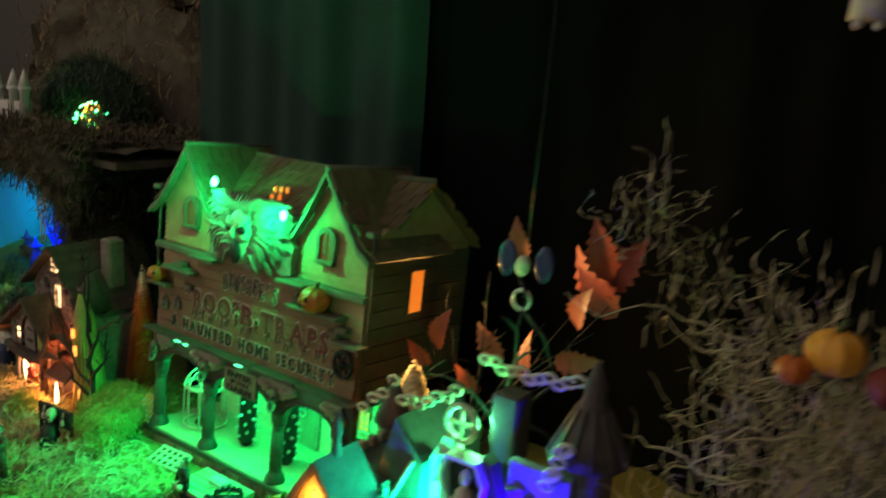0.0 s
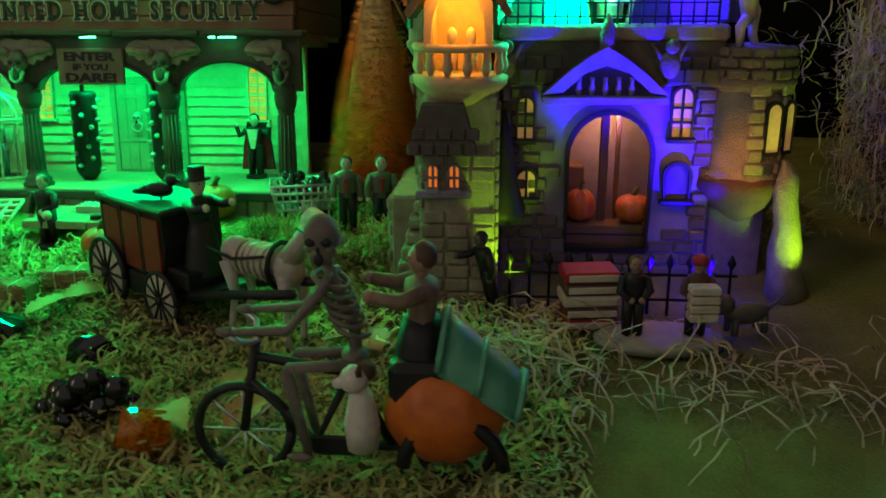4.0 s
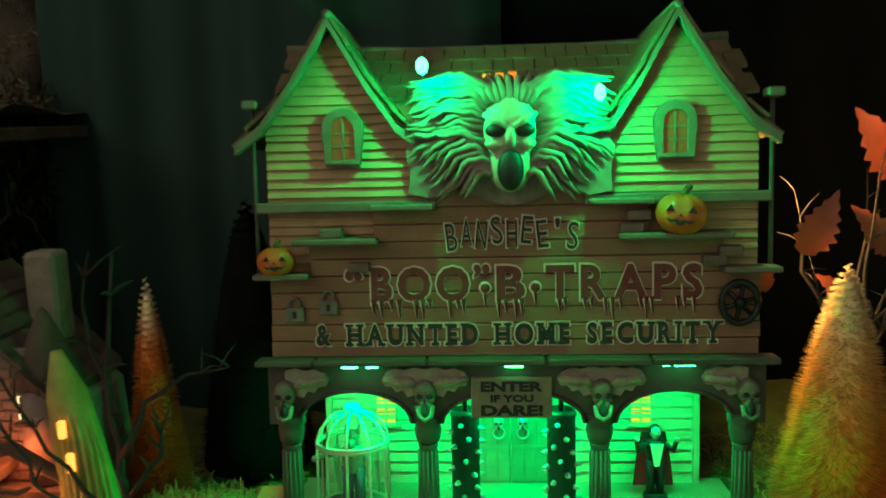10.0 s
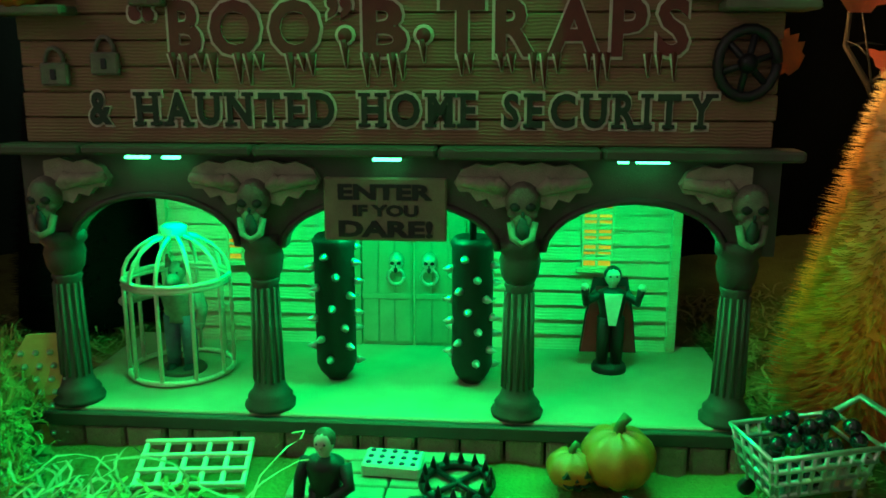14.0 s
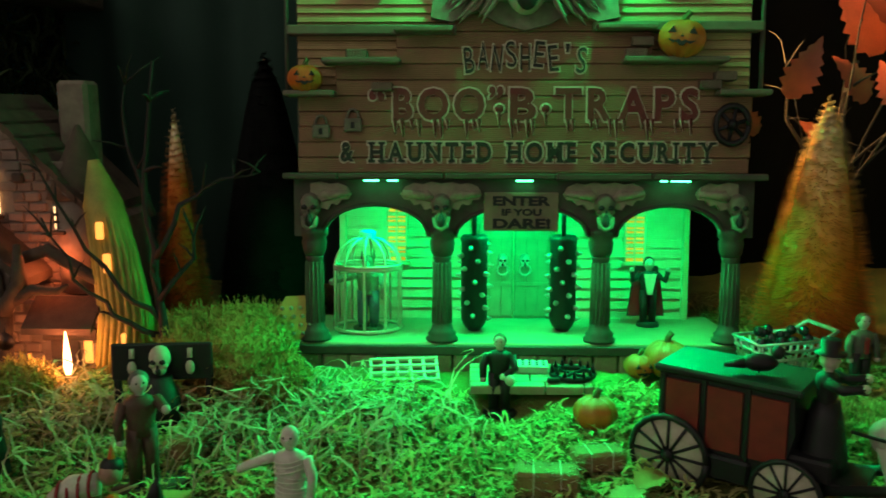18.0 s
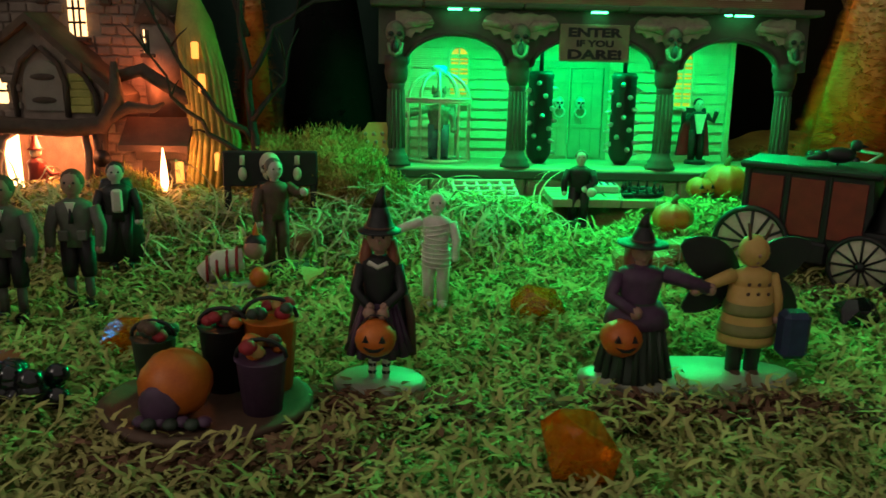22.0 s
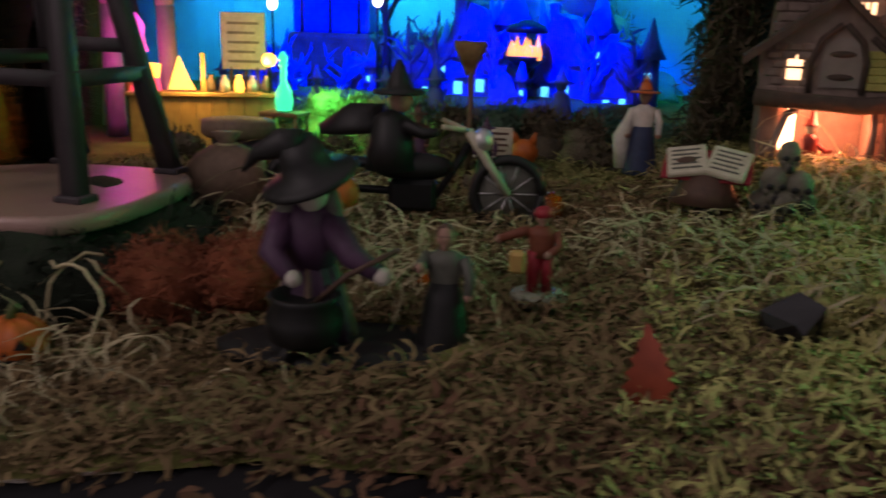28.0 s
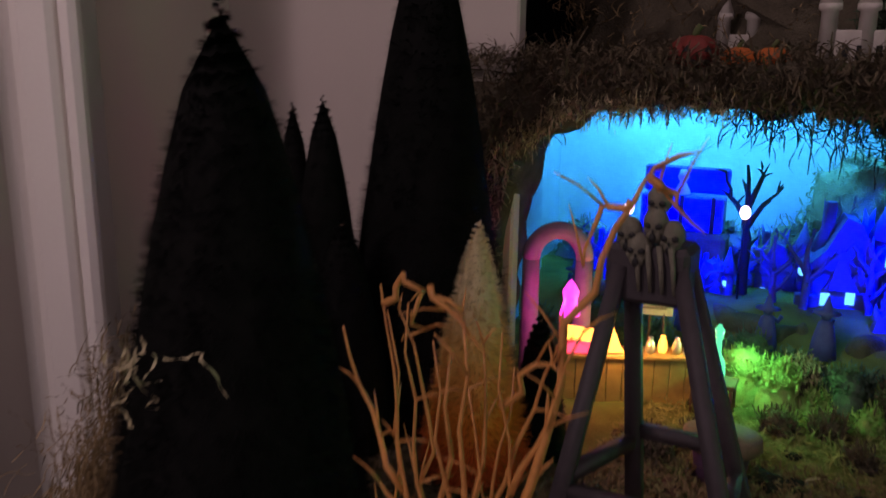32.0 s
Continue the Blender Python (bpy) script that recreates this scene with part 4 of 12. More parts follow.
for gx, w0, w1 in ((-7.75, 3.5, 3.2), (7.1, 3.0, 3.55)):
    for i in range(10):
        z0 = 19.2 + i * 0.42
        k = 1 - (z0 - 19.2) / 4.6
        part("clapboard", Geo().prism([(0.46, z0), (0.2, z0 + 0.02), (0.38, z0 + 0.42), (0.46, z0 + 0.42)], gx - w0 * k, gx + w1 * k, "x"), M["gable"], shop)
    part("gable_core", Geo().prism([(gx - w0, 19.2), (gx + w1, 19.2), (gx, 23.7)], 0.46, 5.0), M["gable"], shop)
    for sgn, w in ((-1, w0), (1, w1)):
        fx = gx + sgn * (w + 0.75)
        slope = [(gx, 24.15), (gx + sgn * w * 0.5, 21.4), (gx + sgn * w * 0.9, 19.55), (fx, 18.75)]
        low = [(x, z - 0.42) for x, z in slope]
        part("bargeboard", Geo().prism(slope + low[::-1], -0.55, 0.05), M["ledge"], shop, "worn curved bargeboard")
        g = Geo()
        n = 6
        for r_ in range(n):
            for c_ in range(9):
                t0, t1 = r_ / n, (r_ + 1) / n + 0.04
                p0 = Vector((gx + (fx - gx) * t0, 0, 24.2 + (18.8 - 24.2) * t0 - 0.5 * math.sin(math.pi * t0)))
                p1 = Vector((gx + (fx - gx) * t1, 0, 24.2 + (18.8 - 24.2) * t1 - 0.5 * math.sin(math.pi * min(1, t1)) + 0.1))
                y0 = -0.4 + c_ * 0.95 + (0.4 if r_ % 2 else 0)
                nrm = Vector((sgn * 0.8, 0, 0.6)) * 0.16
                vs = []
                for y in (y0, y0 + 0.88):
                    for p in (p0, p1):
                        vs += [(p.x, y, p.z), (p.x + nrm.x, y, p.z + nrm.z)]
                g.add(vs, [(0, 2, 3, 1), (4, 5, 7, 6), (0, 1, 5, 4), (2, 6, 7, 3), (1, 3, 7, 5), (0, 4, 6, 2)], False)
        part("roof_shingles", g, M["roof"], shop, "small olive roof shingles")
    part("ridge_cap", Geo().tube([(gx, -0.55, 24.25), (gx, 8.0, 24.2)], 0.22, 6), M["ledge"], shop)
    wx = gx + (0.45 if gx < 0 else 0.0)
    part("window_surround", ring_outline(Geo(), arched(wx - 0.62, wx + 0.62, 18.0, 20.0), 0.3, -0.12, 0.3), M["ledge"], shop, "thick worn stone window surround")
    arched_window(shop, wx, 0.02, 18.05, 1.05, 1.85, M["ledge"], M["glowfaint"], (1, 2))
# main roof with its ridge behind the gables
for sgn in (-1, 1):
    g = Geo()
    n = 7
    for r_ in range(n):
        for c_ in range(22):
            t0, t1 = r_ / n, (r_ + 1) / n + 0.05
            yr, zr, ye, ze = 6.2, 23.6, 6.2 + sgn * 6.4, 18.9
            x0 = -11.0 + c_ * 1.0 + (0.4 if r_ % 2 else 0)
            q = [(yr + (ye - yr) * t, zr + (ze - zr) * t) for t in (t0, t1)]
            if sgn < 0 and abs(x0 + 0.5) > 3.4 and q[1][0] < 1.4:
                continue
            vs = []
            for x in (x0, x0 + 0.93):
                for i, (y, z) in enumerate(q):
                    vs += [(x, y, z), (x, y, z + 0.16 + 0.08 * i)]
            g.add(vs, [(0, 2, 3, 1), (4, 5, 7, 6), (0, 1, 5, 4), (2, 6, 7, 3), (1, 3, 7, 5), (0, 4, 6, 2)], False)
    part("roof_shingles", g, M["roof"], shop, "small olive roof shingles")
part("roof_core", Geo().prism([(0.6, 18.9), (12.4, 18.9), (6.2, 23.5), (0.6, 19.3)], -10.5, 10.4, "x"), M["gable"], shop)
part("ridge_cap", Geo().tube([(-11.1, 6.2, 23.8), (-4, 6.2, 23.5), (4, 6.2, 23.5), (11.0, 6.2, 23.85)], 0.25, 6), M["ledge"], shop)
for i, (dx, dz) in enumerate(((0, 0), (0.7, 0.1), (0.35, 0.6), (0.95, 0.65), (-0.25, 0.55))):
    g = Geo().box(-0.7 + dx - 0.2, -0.7 + dx + 0.2, 2.0 + dz * 0.9, 2.06 + dz * 0.9, 20.9 + dz, 21.35 + dz, 0.02)
    part("light_hole", g, M["glowor"], shop, "pierced roof opening glowing orange")
for sx in (-11.3, 11.2):
    part("eave_bracket", Geo().box(sx - 0.35, sx + 0.35, -0.5, 0.4, 20.3, 20.7, 0.08), M["ledge"], shop)
    part("drain_pipe", Geo().tube([(sx, 0.1, 20.4), (sx, 0.1, 13.0)], 0.1, 6), M["trimdark"], shop)
part("string_course", Geo().box(-11.2, -3.2, -0.35, 0.4, 15.75, 16.2, 0.06), M["ledge"], shop)
part("string_course", Geo().box(3.2, 11.1, -0.35, 0.4, 15.9, 16.35, 0.06), M["ledge"], shop)

# the screaming head above the sign
g = Geo()
g.use(0).ball((0, -0.9, 19.2), 1.3, 0.92, 0.8, 1.25, 14, 12)
g.ball((0, -1.0, 17.7), 1.0, 0.95, 0.75, 1.2, 12, 9)
for s_ in (-1, 1):
    g.ball((s_ * 0.62, -1.6, 18.55), 0.42, 1.1, 0.7, 0.7, 8, 6)
    g.tube([(s_ * 1.05, -1.55, 19.75), (s_ * 0.6, -1.95, 19.5), (s_ * 0.12, -1.9, 19.2)], [0.14, 0.2, 0.12], 6)
g.tube([(0, -1.85, 19.3), (0, -2.15, 18.7), (0, -1.95, 18.45)], [0.14, 0.22, 0.2], 6)
g.use(1)
for s_ in (-1, 1):
    g.ball((s_ * 0.56, -1.78, 19.08), 0.42, 1.15, 0.55, 0.72, 10, 7)
g.ball((0, -1.68, 17.45), 0.62, 0.9, 0.5, 1.4, 12, 9)
part("screaming_head", g, [M["facebone"], M["black"]], shop, "pale screaming face with hollow eyes")
hr = random.Random(3)
mane = [(0, 21.1), (1.6, 21.25), (3.0, 21.0), (3.9, 20.7), (4.3, 20.0), (3.9, 19.2), (4.5, 18.4), (4.3, 17.3), (4.4, 16.5), (3.4, 16.3), (2.2, 16.8), (1.2, 16.2), (0, 15.9)]
mane = mane + [(-x, z) for x, z in mane[-2:0:-1]]
hp = part("mane", Geo().prism(mane, -0.45, 0.3), M["hair"], shop, "wing-shaped mane of grey hair")
for s_ in (-1, 1):
    for layer in range(2):
        for i in range(20):
            t = i / 19
            a = radians(82 - 150 * t)
            x0, z0 = 0.95 * math.cos(a), 18.7 + 1.7 * math.sin(a)
            if t < 0.58:
                x1, z1, dip = 4.35 - 1.1 * layer + hr.uniform(-0.2, 0.25), 21.15 - 3.9 * t + hr.uniform(-0.1, 0.1), 0.55 - 0.5 * t
            else:
                q = (t - 0.58) / 0.42
                x1, z1, dip = 4.5 - 1.6 * q - 0.9 * layer + hr.uniform(-0.2, 0.2), 18.3 - 2.3 * q + hr.uniform(-0.1, 0.1), 0.75
            y = -0.62 - 0.4 * layer - hr.uniform(0, 0.15)
            p = [(s_ * (x0 + (x1 - x0) * k / 7), y - 0.25 * math.sin(math.pi * k / 7), z0 + (z1 - z0) * k / 7 + dip * math.sin(math.pi * k / 7) + 0.1 * math.sin(k * 2.0 + i * 0.7)) for k in range(8)]
            part("hair_lock", Geo().tube(p, [0.13, 0.17, 0.19, 0.18, 0.16, 0.14, 0.1, 0.02], 6), M["hair"], hp)
for i in range(9):
    x0 = -1.2 + 0.3 * i
    part("hair_lock", Geo().tube([(x0 * 0.7, -1.5, 20.2), (x0, -1.3, 20.8), (x0 * 1.5, -0.8, 21.3), (x0 * 2.0, -0.5, 21.2)], [0.14, 0.22, 0.2, 0.05], 6), M["hair"], hp)
for bx, bz in ((-3.66, 21.9), (3.77, 20.6)):
    b_ = part("roof_bulb", Geo().ball((bx, -0.9, bz), 0.26, 1, 1, 1.35), M["glowgreen"], shop, "bright green bulb")
    part("bulb_arm", Geo().tube([(bx, -0.6, bz - 0.2), (bx, 0.2, bz - 0.9), (bx, 1.5, bz - 1.2)], 0.08, 5), M["black"], b_)


# ---- pumpkins ----
M["stem"] = mat("green_stem", (0.10, 0.13, 0.04), 0.7, 0, (0.06, 0.07, 0.02), 0.3, 0.05, 0.3, 0.03)


def pumpkin(x, y, z, r, label, face=True, rz=0, m="orange", rx=0, ry=0, flat=0.82, group=""):
    """A ribbed pumpkin with its stem and, if carved, eyes, nose and a grin."""
    t = thing("pumpkin", label, "pumpkin", x, y, z, rz, rx, ry, group)
    part("shell", Geo().ball((0, 0, r * flat), r, 1, 1, flat, 32, 12, warp=lambda a, t_: 1 + 0.10 * abs(math.sin(a * 4)) ** 0.7 - 0.06 - 0.10 * (math.cos(t_) ** 8 if t_ > 1.6 else 0)), M[m], t)
    part("stem", Geo().tube([(0, 0, r * flat * 1.78), (r * 0.05, 0, r * flat * 2.15), (r * 0.2, -r * 0.05, r * flat * 2.4)], [r * 0.2, r * 0.13, r * 0.15], 7), M["stem"], t)
    if face:
        for s_ in (-1, 1):
            part("eye", Geo().prism([(s_ * r * 0.42 - r * 0.17, r * flat * 1.12), (s_ * r * 0.42 + r * 0.17, r * flat * 1.12), (s_ * r * 0.40, r * flat * 1.45)], -r * 1.0, -r * 0.6), M["black"], t)
        part("nose", Geo().prism([(-r * 0.08, r * flat * 0.93), (r * 0.08, r * flat * 0.93), (0, r * flat * 1.08)], -r * 1.03, -r * 0.6), M["black"], t)
        mouth = [(-0.55, 0.78), (-0.36, 0.6), (-0.2, 0.66), (-0.1, 0.5), (0.1, 0.5), (0.2, 0.66), (0.36, 0.6), (0.55, 0.78), (0.3, 0.72), (0.12, 0.78), (0, 0.68), (-0.12, 0.78), (-0.3, 0.72)]
        part("mouth", Geo().prism([(q * r, w * r * flat) for q, w in mouth], -r * 1.04, -r * 0.6), M["black"], t)
    return t


pumpkin(-10.3, 0.3, 13.0, 0.82, "small grinning jack-o-lantern on a sign ledge", rz=8, rx=-4)
pumpkin(7.1, 0.25, 14.6, 1.08, "grinning orange jack-o-lantern on a sign ledge", rz=-14, rx=-4, ry=6)

# ---- the stone castle shop with its turret ----
M["frame"] = mat("black_arch_frame", (0.015, 0.014, 0.013), 0.4, 0, (0.01, 0.01, 0.01), 0.4, 0.05, 0.2, 0.02)
# castle plaster tinted violet, so the floods' light is partly in its colour
M["cream"] = mat("violet_lit_plaster", (0.26, 0.23, 0.32), 0.8, 0, (0.15, 0.13, 0.17), 0.9, 0.06, 0.5, 0.04)
M["glowdim"] = mat("dim_warm_window", (0.9, 0.6, 0.3), 0.4, 0, None, 0.4, 0.1, 0, emit=0.08, erg=(1.0, 0.5, 0.12))
# turret plaster, its colour warmed to carry the lantern's amber light
M["amberlit"] = mat("amber_lit_plaster", (0.55, 0.42, 0.24), 0.75, 0, (0.40, 0.28, 0.14), 0.5, 0.05, 0.4, 0.03)
castle = thing("castle_shop", "small stone castle shop with arched window and terrace", "building model", 25.5, -9, -0.9)
rng = random.Random(11)
# walls round the arched window, faced with stones
pts = [(-4.0, 0), (4.3, 0), (4.3, 10.2), (-4.0, 10.2)]
wall_l = [(-4.0, 0), (-1.35, 0), (-1.35, 5.6)] + arc(0.3, 5.6, 1.65, 1.7, 180, 90, 8) + [(0.3, 10.2), (-4.0, 10.2)]
wall_r = [(4.3, 0), (4.3, 10.2), (0.3, 10.2)] + arc(0.3, 5.6, 1.65, 1.7, 90, 0, 8) + [(1.95, 0)]
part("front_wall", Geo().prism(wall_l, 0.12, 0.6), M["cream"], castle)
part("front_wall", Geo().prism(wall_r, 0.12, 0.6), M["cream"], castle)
part("sill_wall", Geo().box(-1.36, 1.96, 0.1, 0.6, 0, 1.75, 0.03), M["stone"], castle)
part("side_wall", Geo().box(-4.0, -3.6, 0.6, 6.5, 0, 10.2, 0.05), M["stone"], castle)
part("side_wall", Geo().box(3.9, 4.3, 0.6, 6.5, 0, 10.2, 0.05), M["stone"], castle)
part("room_back", Geo().box(-3.6, 3.9, 3.2, 3.5, 0, 8.6, 0.03), M["cream"], castle, "warm lit plaster wall inside")
part("room_floor", Geo().box(-3.6, 3.9, 0.6, 3.2, 1.5, 1.75, 0.02), M["wood"], castle)
part("room_ceiling", Geo().box(-3.6, 3.9, 0.6, 3.4, 8.3, 8.6, 0.02), M["wood"], castle)
for r_ in range(19):
    z0 = r_ * 0.52
    x = -4.05 + (0.4 if r_ % 2 else 0) * rng.uniform(0.7, 1.0)
    while x < 4.2:
        w = rng.uniform(0.7, 1.15)
        cx, cz = x + w / 2, z0 + 0.26
        inside = -1.75 < cx < 2.35 and cz < 5.9 and cz > 1.3 or ((cx - 0.3) ** 2 + (cz - 5.6) ** 2) < 2.35 ** 2 and cz > 1.4
        plaster = (abs(cx - 0.3) < 3.0 and 6.3 < cz < 8.4) or (2.2 < cx < 3.6 and 2.8 < cz < 6.0)
        if not inside and not plaster and cz < 8.6:
            part("stone", Geo().box(x + 0.03, min(x + w, 4.32) - 0.03, 0.02 - rng.uniform(0, 0.09), 0.2, z0 + 0.03, z0 + 0.49, 0.07), M["stone"], castle)
        x += w
    if r_ < 17:
        for k in range(5):
            part("stone", Geo().box(-4.12 - rng.uniform(0, 0.06), -3.95, 0.7 + k * 1.15, 1.75 + k * 1.15, z0 + 0.03, z0 + 0.49, 0.06), M["stonepale"], castle)
op = [(-1.3, 1.8), (1.9, 1.8)] + arc(0.3, 5.6, 1.6, 1.65, 0, 180, 14)
part("window_frame", ring_outline(Geo(), op, 0.2, -0.12, 0.25), M["frame"], castle, "black round-headed window frame")
part("window_bar", Geo().box(-1.3, 1.9, -0.02, 0.08, 2.3, 2.38, 0.01), M["frame"], castle)
part("shelf_post", Geo().box(0.05, 0.4, 1.3, 1.6, 1.75, 7.2, 0.04), M["wood"], castle)
part("shelf_post", Geo().box(0.75, 0.95, 1.8, 2.0, 1.75, 7.0, 0.04), M["wood"], castle)
part("cupboard", Geo().box(-1.6, -0.5, 1.9, 3.1, 1.75, 4.8, 0.05), M["wood"], castle)
part("display_table", Geo().box(-1.5, 1.9, 0.5, 1.6, 1.75, 2.6, 0.05), M["wood"], castle)
# canopy above the window
can = [(-2.5, 8.1), (-1.6, 8.9), (-0.8, 9.5), (-0.1, 9.9), (0.6, 9.5), (1.4, 8.9), (2.3, 8.1), (1.6, 8.2), (0.8, 8.9), (-0.1, 9.2), (-0.9, 8.9), (-1.7, 8.2)]
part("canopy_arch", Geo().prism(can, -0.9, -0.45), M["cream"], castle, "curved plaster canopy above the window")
part("canopy_roof", Geo().prism([(-2.5, 8.15), (-1.6, 8.95), (-0.8, 9.55), (-0.1, 9.95), (0.6, 9.55), (1.4, 8.95), (2.3, 8.15), (2.3, 8.05), (-2.5, 8.05)], -0.45, 0.1), M["slate"], castle)
part("canopy_sill", Geo().box(-2.5, 2.3, -0.95, 0.1, 7.75, 8.05, 0.06), M["cream"], castle)
for i in range(5):
    bx = -1.1 + i * 0.5
    part("baluster", Geo().lathe([(0.07, 8.05), (0.13, 8.3), (0.07, 8.55), (0.1, 8.75)], 6, (bx, -0.7, 0)), M["cream"], castle)
part("finial", Geo().lathe([(0.28, 9.7), (0.3, 10.3), (0.2, 10.7), (0.05, 11.1)], 8, (-0.1, -0.6, 0)), M["stone"], castle)
# slate band and parapet, iron fence on top
for r_ in range(3):
    for c_ in range(12):
        x0 = -4.1 + c_ * 0.7 + (0.3 if r_ % 2 else 0)
        if abs(x0 + 0.3) < 2.0 and r_ < 2:
            continue
        part("slate", Geo().box(x0, x0 + 0.66, -0.5 + r_ * 0.2, -0.2 + r_ * 0.2, 8.5 + r_ * 0.5, 9.05 + r_ * 0.5, 0.05), M["slate"], castle)
part("slate_band", Geo().box(-4.1, 4.4, -0.2, 0.4, 8.4, 10.1, 0.05), M["slate"], castle)
part("parapet", Geo().box(-4.2, 4.5, -0.35, 6.5, 10.1, 10.7, 0.12), M["stonepale"], castle)
for zz in (10.95, 11.45):
    part("fence_rail", Geo().box(-4.0, 4.1, -0.2, -0.12, zz, zz + 0.07, 0.01), M["iron"], castle)
for i in range(18):
    bx = -3.95 + i * 0.47
    part("picket", Geo().tube([(bx, -0.16, 10.7), (bx, -0.16, 11.6), (bx, -0.16, 11.75), (bx, -0.16, 12.0)], [0.045, 0.045, 0.11, 0.01], 5), M["iron"], castle)
for gx in (-3.9, 2.3):
    part("gargoyle", Geo().ball((gx, -0.5, 9.2), 0.45, 0.9, 0.8, 1.2, 8, 6).ball((gx, -0.8, 9.9), 0.28).tube([(gx - 0.2, -0.5, 9.3), (gx - 0.7, -0.1, 10.1), (gx - 0.4, -0.1, 9.0)], [0.15, 0.1, 0.03], 5).tube([(gx + 0.2, -0.5, 9.3), (gx + 0.7, -0.1, 10.1), (gx + 0.4, -0.1, 9.0)], [0.15, 0.1, 0.03], 5), M["stone"], castle, "crouching grey gargoyle")
# small windows
arched_window(castle, 3.0, -0.05, 6.4, 0.75, 1.9, M["frame"], M["glowdim"], (1, 2))
arched_window(castle, -3.1, -0.05, 6.3, 0.6, 1.6, M["frame"], M["glowdim"], (1, 2))
arched_window(castle, -3.0, -0.05, 3.9, 0.7, 1.1, M["frame"], M["glowdim"], (1, 0))
arched_window(castle, 3.0, -0.05, 3.9, 0.9, 1.4, M["frame"], M["slate"], (0, 0), "small_door")
# right bay: a round oriel on a dark corbel
part("oriel", Geo().lathe([(0.6, 4.0), (1.7, 4.7), (1.75, 5.0), (1.55, 5.1), (1.55, 8.3)], 8, (5.6, 0.6, 0)), M["stonepale"], castle, "faceted stone oriel with lit windows")
part("oriel_crown", Geo().lathe([(1.6, 8.2), (1.85, 8.45), (1.8, 8.7), (1.62, 8.8), (1.55, 9.6), (1.2, 9.9), (0.1, 10.0)], 8, (5.6, 0.6, 0)), M["stone"], castle, "rough stone crown of the oriel")
for r_ in range(3):
    for k in range(12):
        a = 2 * math.pi * (k + 0.5 * (r_ % 2)) / 12
        q = 1.66 - 0.06 * r_
        part("crown_stone", Geo().box(-0.38, 0.38, -0.1, 0.1, 0, 0.36, 0.07, rot(0, 0, math.degrees(a) + 90, (5.6 + q * math.cos(a), 0.6 + q * math.sin(a), 8.7 + 0.4 * r_))), M["stone"], castle)
part("corbel", Geo().lathe([(0.3, 2.9), (1.2, 3.6), (1.9, 4.4), (1.85, 4.8), (1.6, 4.9)], 14, (5.6, 0.6, 0)), M["brown"], castle, "dark reddish corbel under the oriel")
for a in (-90, -45):
    ca, sa = math.cos(radians(a)), math.sin(radians(a))
    for k in range(7):
        part("stone", Geo().box(-0.4, 0.4, -0.1, 0.08, 0, 0.46, 0.07, rot(0, 0, a + 90, (5.6 + 1.62 * ca, 0.6 + 1.62 * sa, 5.1 + k * 0.5))) if k % 2 == 0 else Geo().box(-0.25, 0.3, -0.08, 0.08, 0, 0.46, 0.07, rot(0, 0, a + 96, (5.6 + 1.62 * ca, 0.6 + 1.62 * sa, 5.1 + k * 0.5))), M["stonepale"], castle)
for wx, wy, a in ((6.2, -1.0, 20), (6.9, -0.5, 45)):
    w_ = thing_w = Geo().prism(arched(-0.28, 0.28, 6.0, 7.8), -0.05, 0.05, "y", rot(0, 0, a, (wx, wy, 0)))
    part("oriel_window", w_, M["glowdim"], castle, "lit narrow window")
    part("window_frame", ring_outline(Geo(), arched(-0.28, 0.28, 6.0, 7.8), 0.14, -0.1, 0.06), M["frame"], castle, "", rot(0, 0, a, (wx * CM, wy * CM, 0)))
part("stone_pier", Geo().box(4.3, 6.8, 0.3, 3.0, 0, 3.6, 0.2), M["stone"], castle)
# terrace: white house front, upright coffin, wheel, ramp, violet wall, pointed tower
terr = part("terrace_house", Geo().prism([(-2.6, 10.7), (-0.6, 10.7), (-0.6, 13.7), (-1.2, 14.9), (-1.7, 14.9), (-2.6, 13.2)], 1.6, 2.2), M["bone"], castle, "white terrace house front with arched window")
part("terrace_roof", Geo().prism([(-5.6, 10.7), (-2.4, 10.7), (-2.4, 13.4), (-4.2, 15.2)], 0.9, 6.0), M["slate"], castle, "steep greenish slate roof")
part("roof_edge", Geo().tube([(-2.9, 0.8, 13.4), (-4.0, 0.8, 11.2), (-4.5, 0.8, 10.7)], 0.14, 5), M["bone"], castle)
arched_window(terr, -1.6, 1.55, 12.6, 0.6, 1.3, M["bone"], M["frame"], (1, 1))
cof = [(-0.65, 10.7), (0.75, 10.7), (1.2, 13.6), (0.8, 14.5), (-0.75, 14.5), (-1.05, 13.6)]
cofp = part("coffin_niche", ring_outline(Geo(), cof, 0.18, 0.5, 1.5), M["bone"], castle, "upright open coffin lit green")
part("coffin_back", Geo().prism(cof, 1.3, 1.5), M["lettergreen"], cofp)
part("coffin_figure", Geo().lathe([(0.5, 10.9), (0.55, 12.0), (0.45, 12.9), (0.16, 13.1), (0.3, 13.4), (0.28, 13.8), (0.1, 14.0)], 9, (0.1, 1.0, 0)).box(-0.65, 0.9, 0.6, 1.0, 11.5, 11.8, 0.1).box(-0.65, 0.9, 0.6, 1.0, 12.2, 12.5, 0.1), M["bone"], cofp, "pale wrapped figure in the coffin")
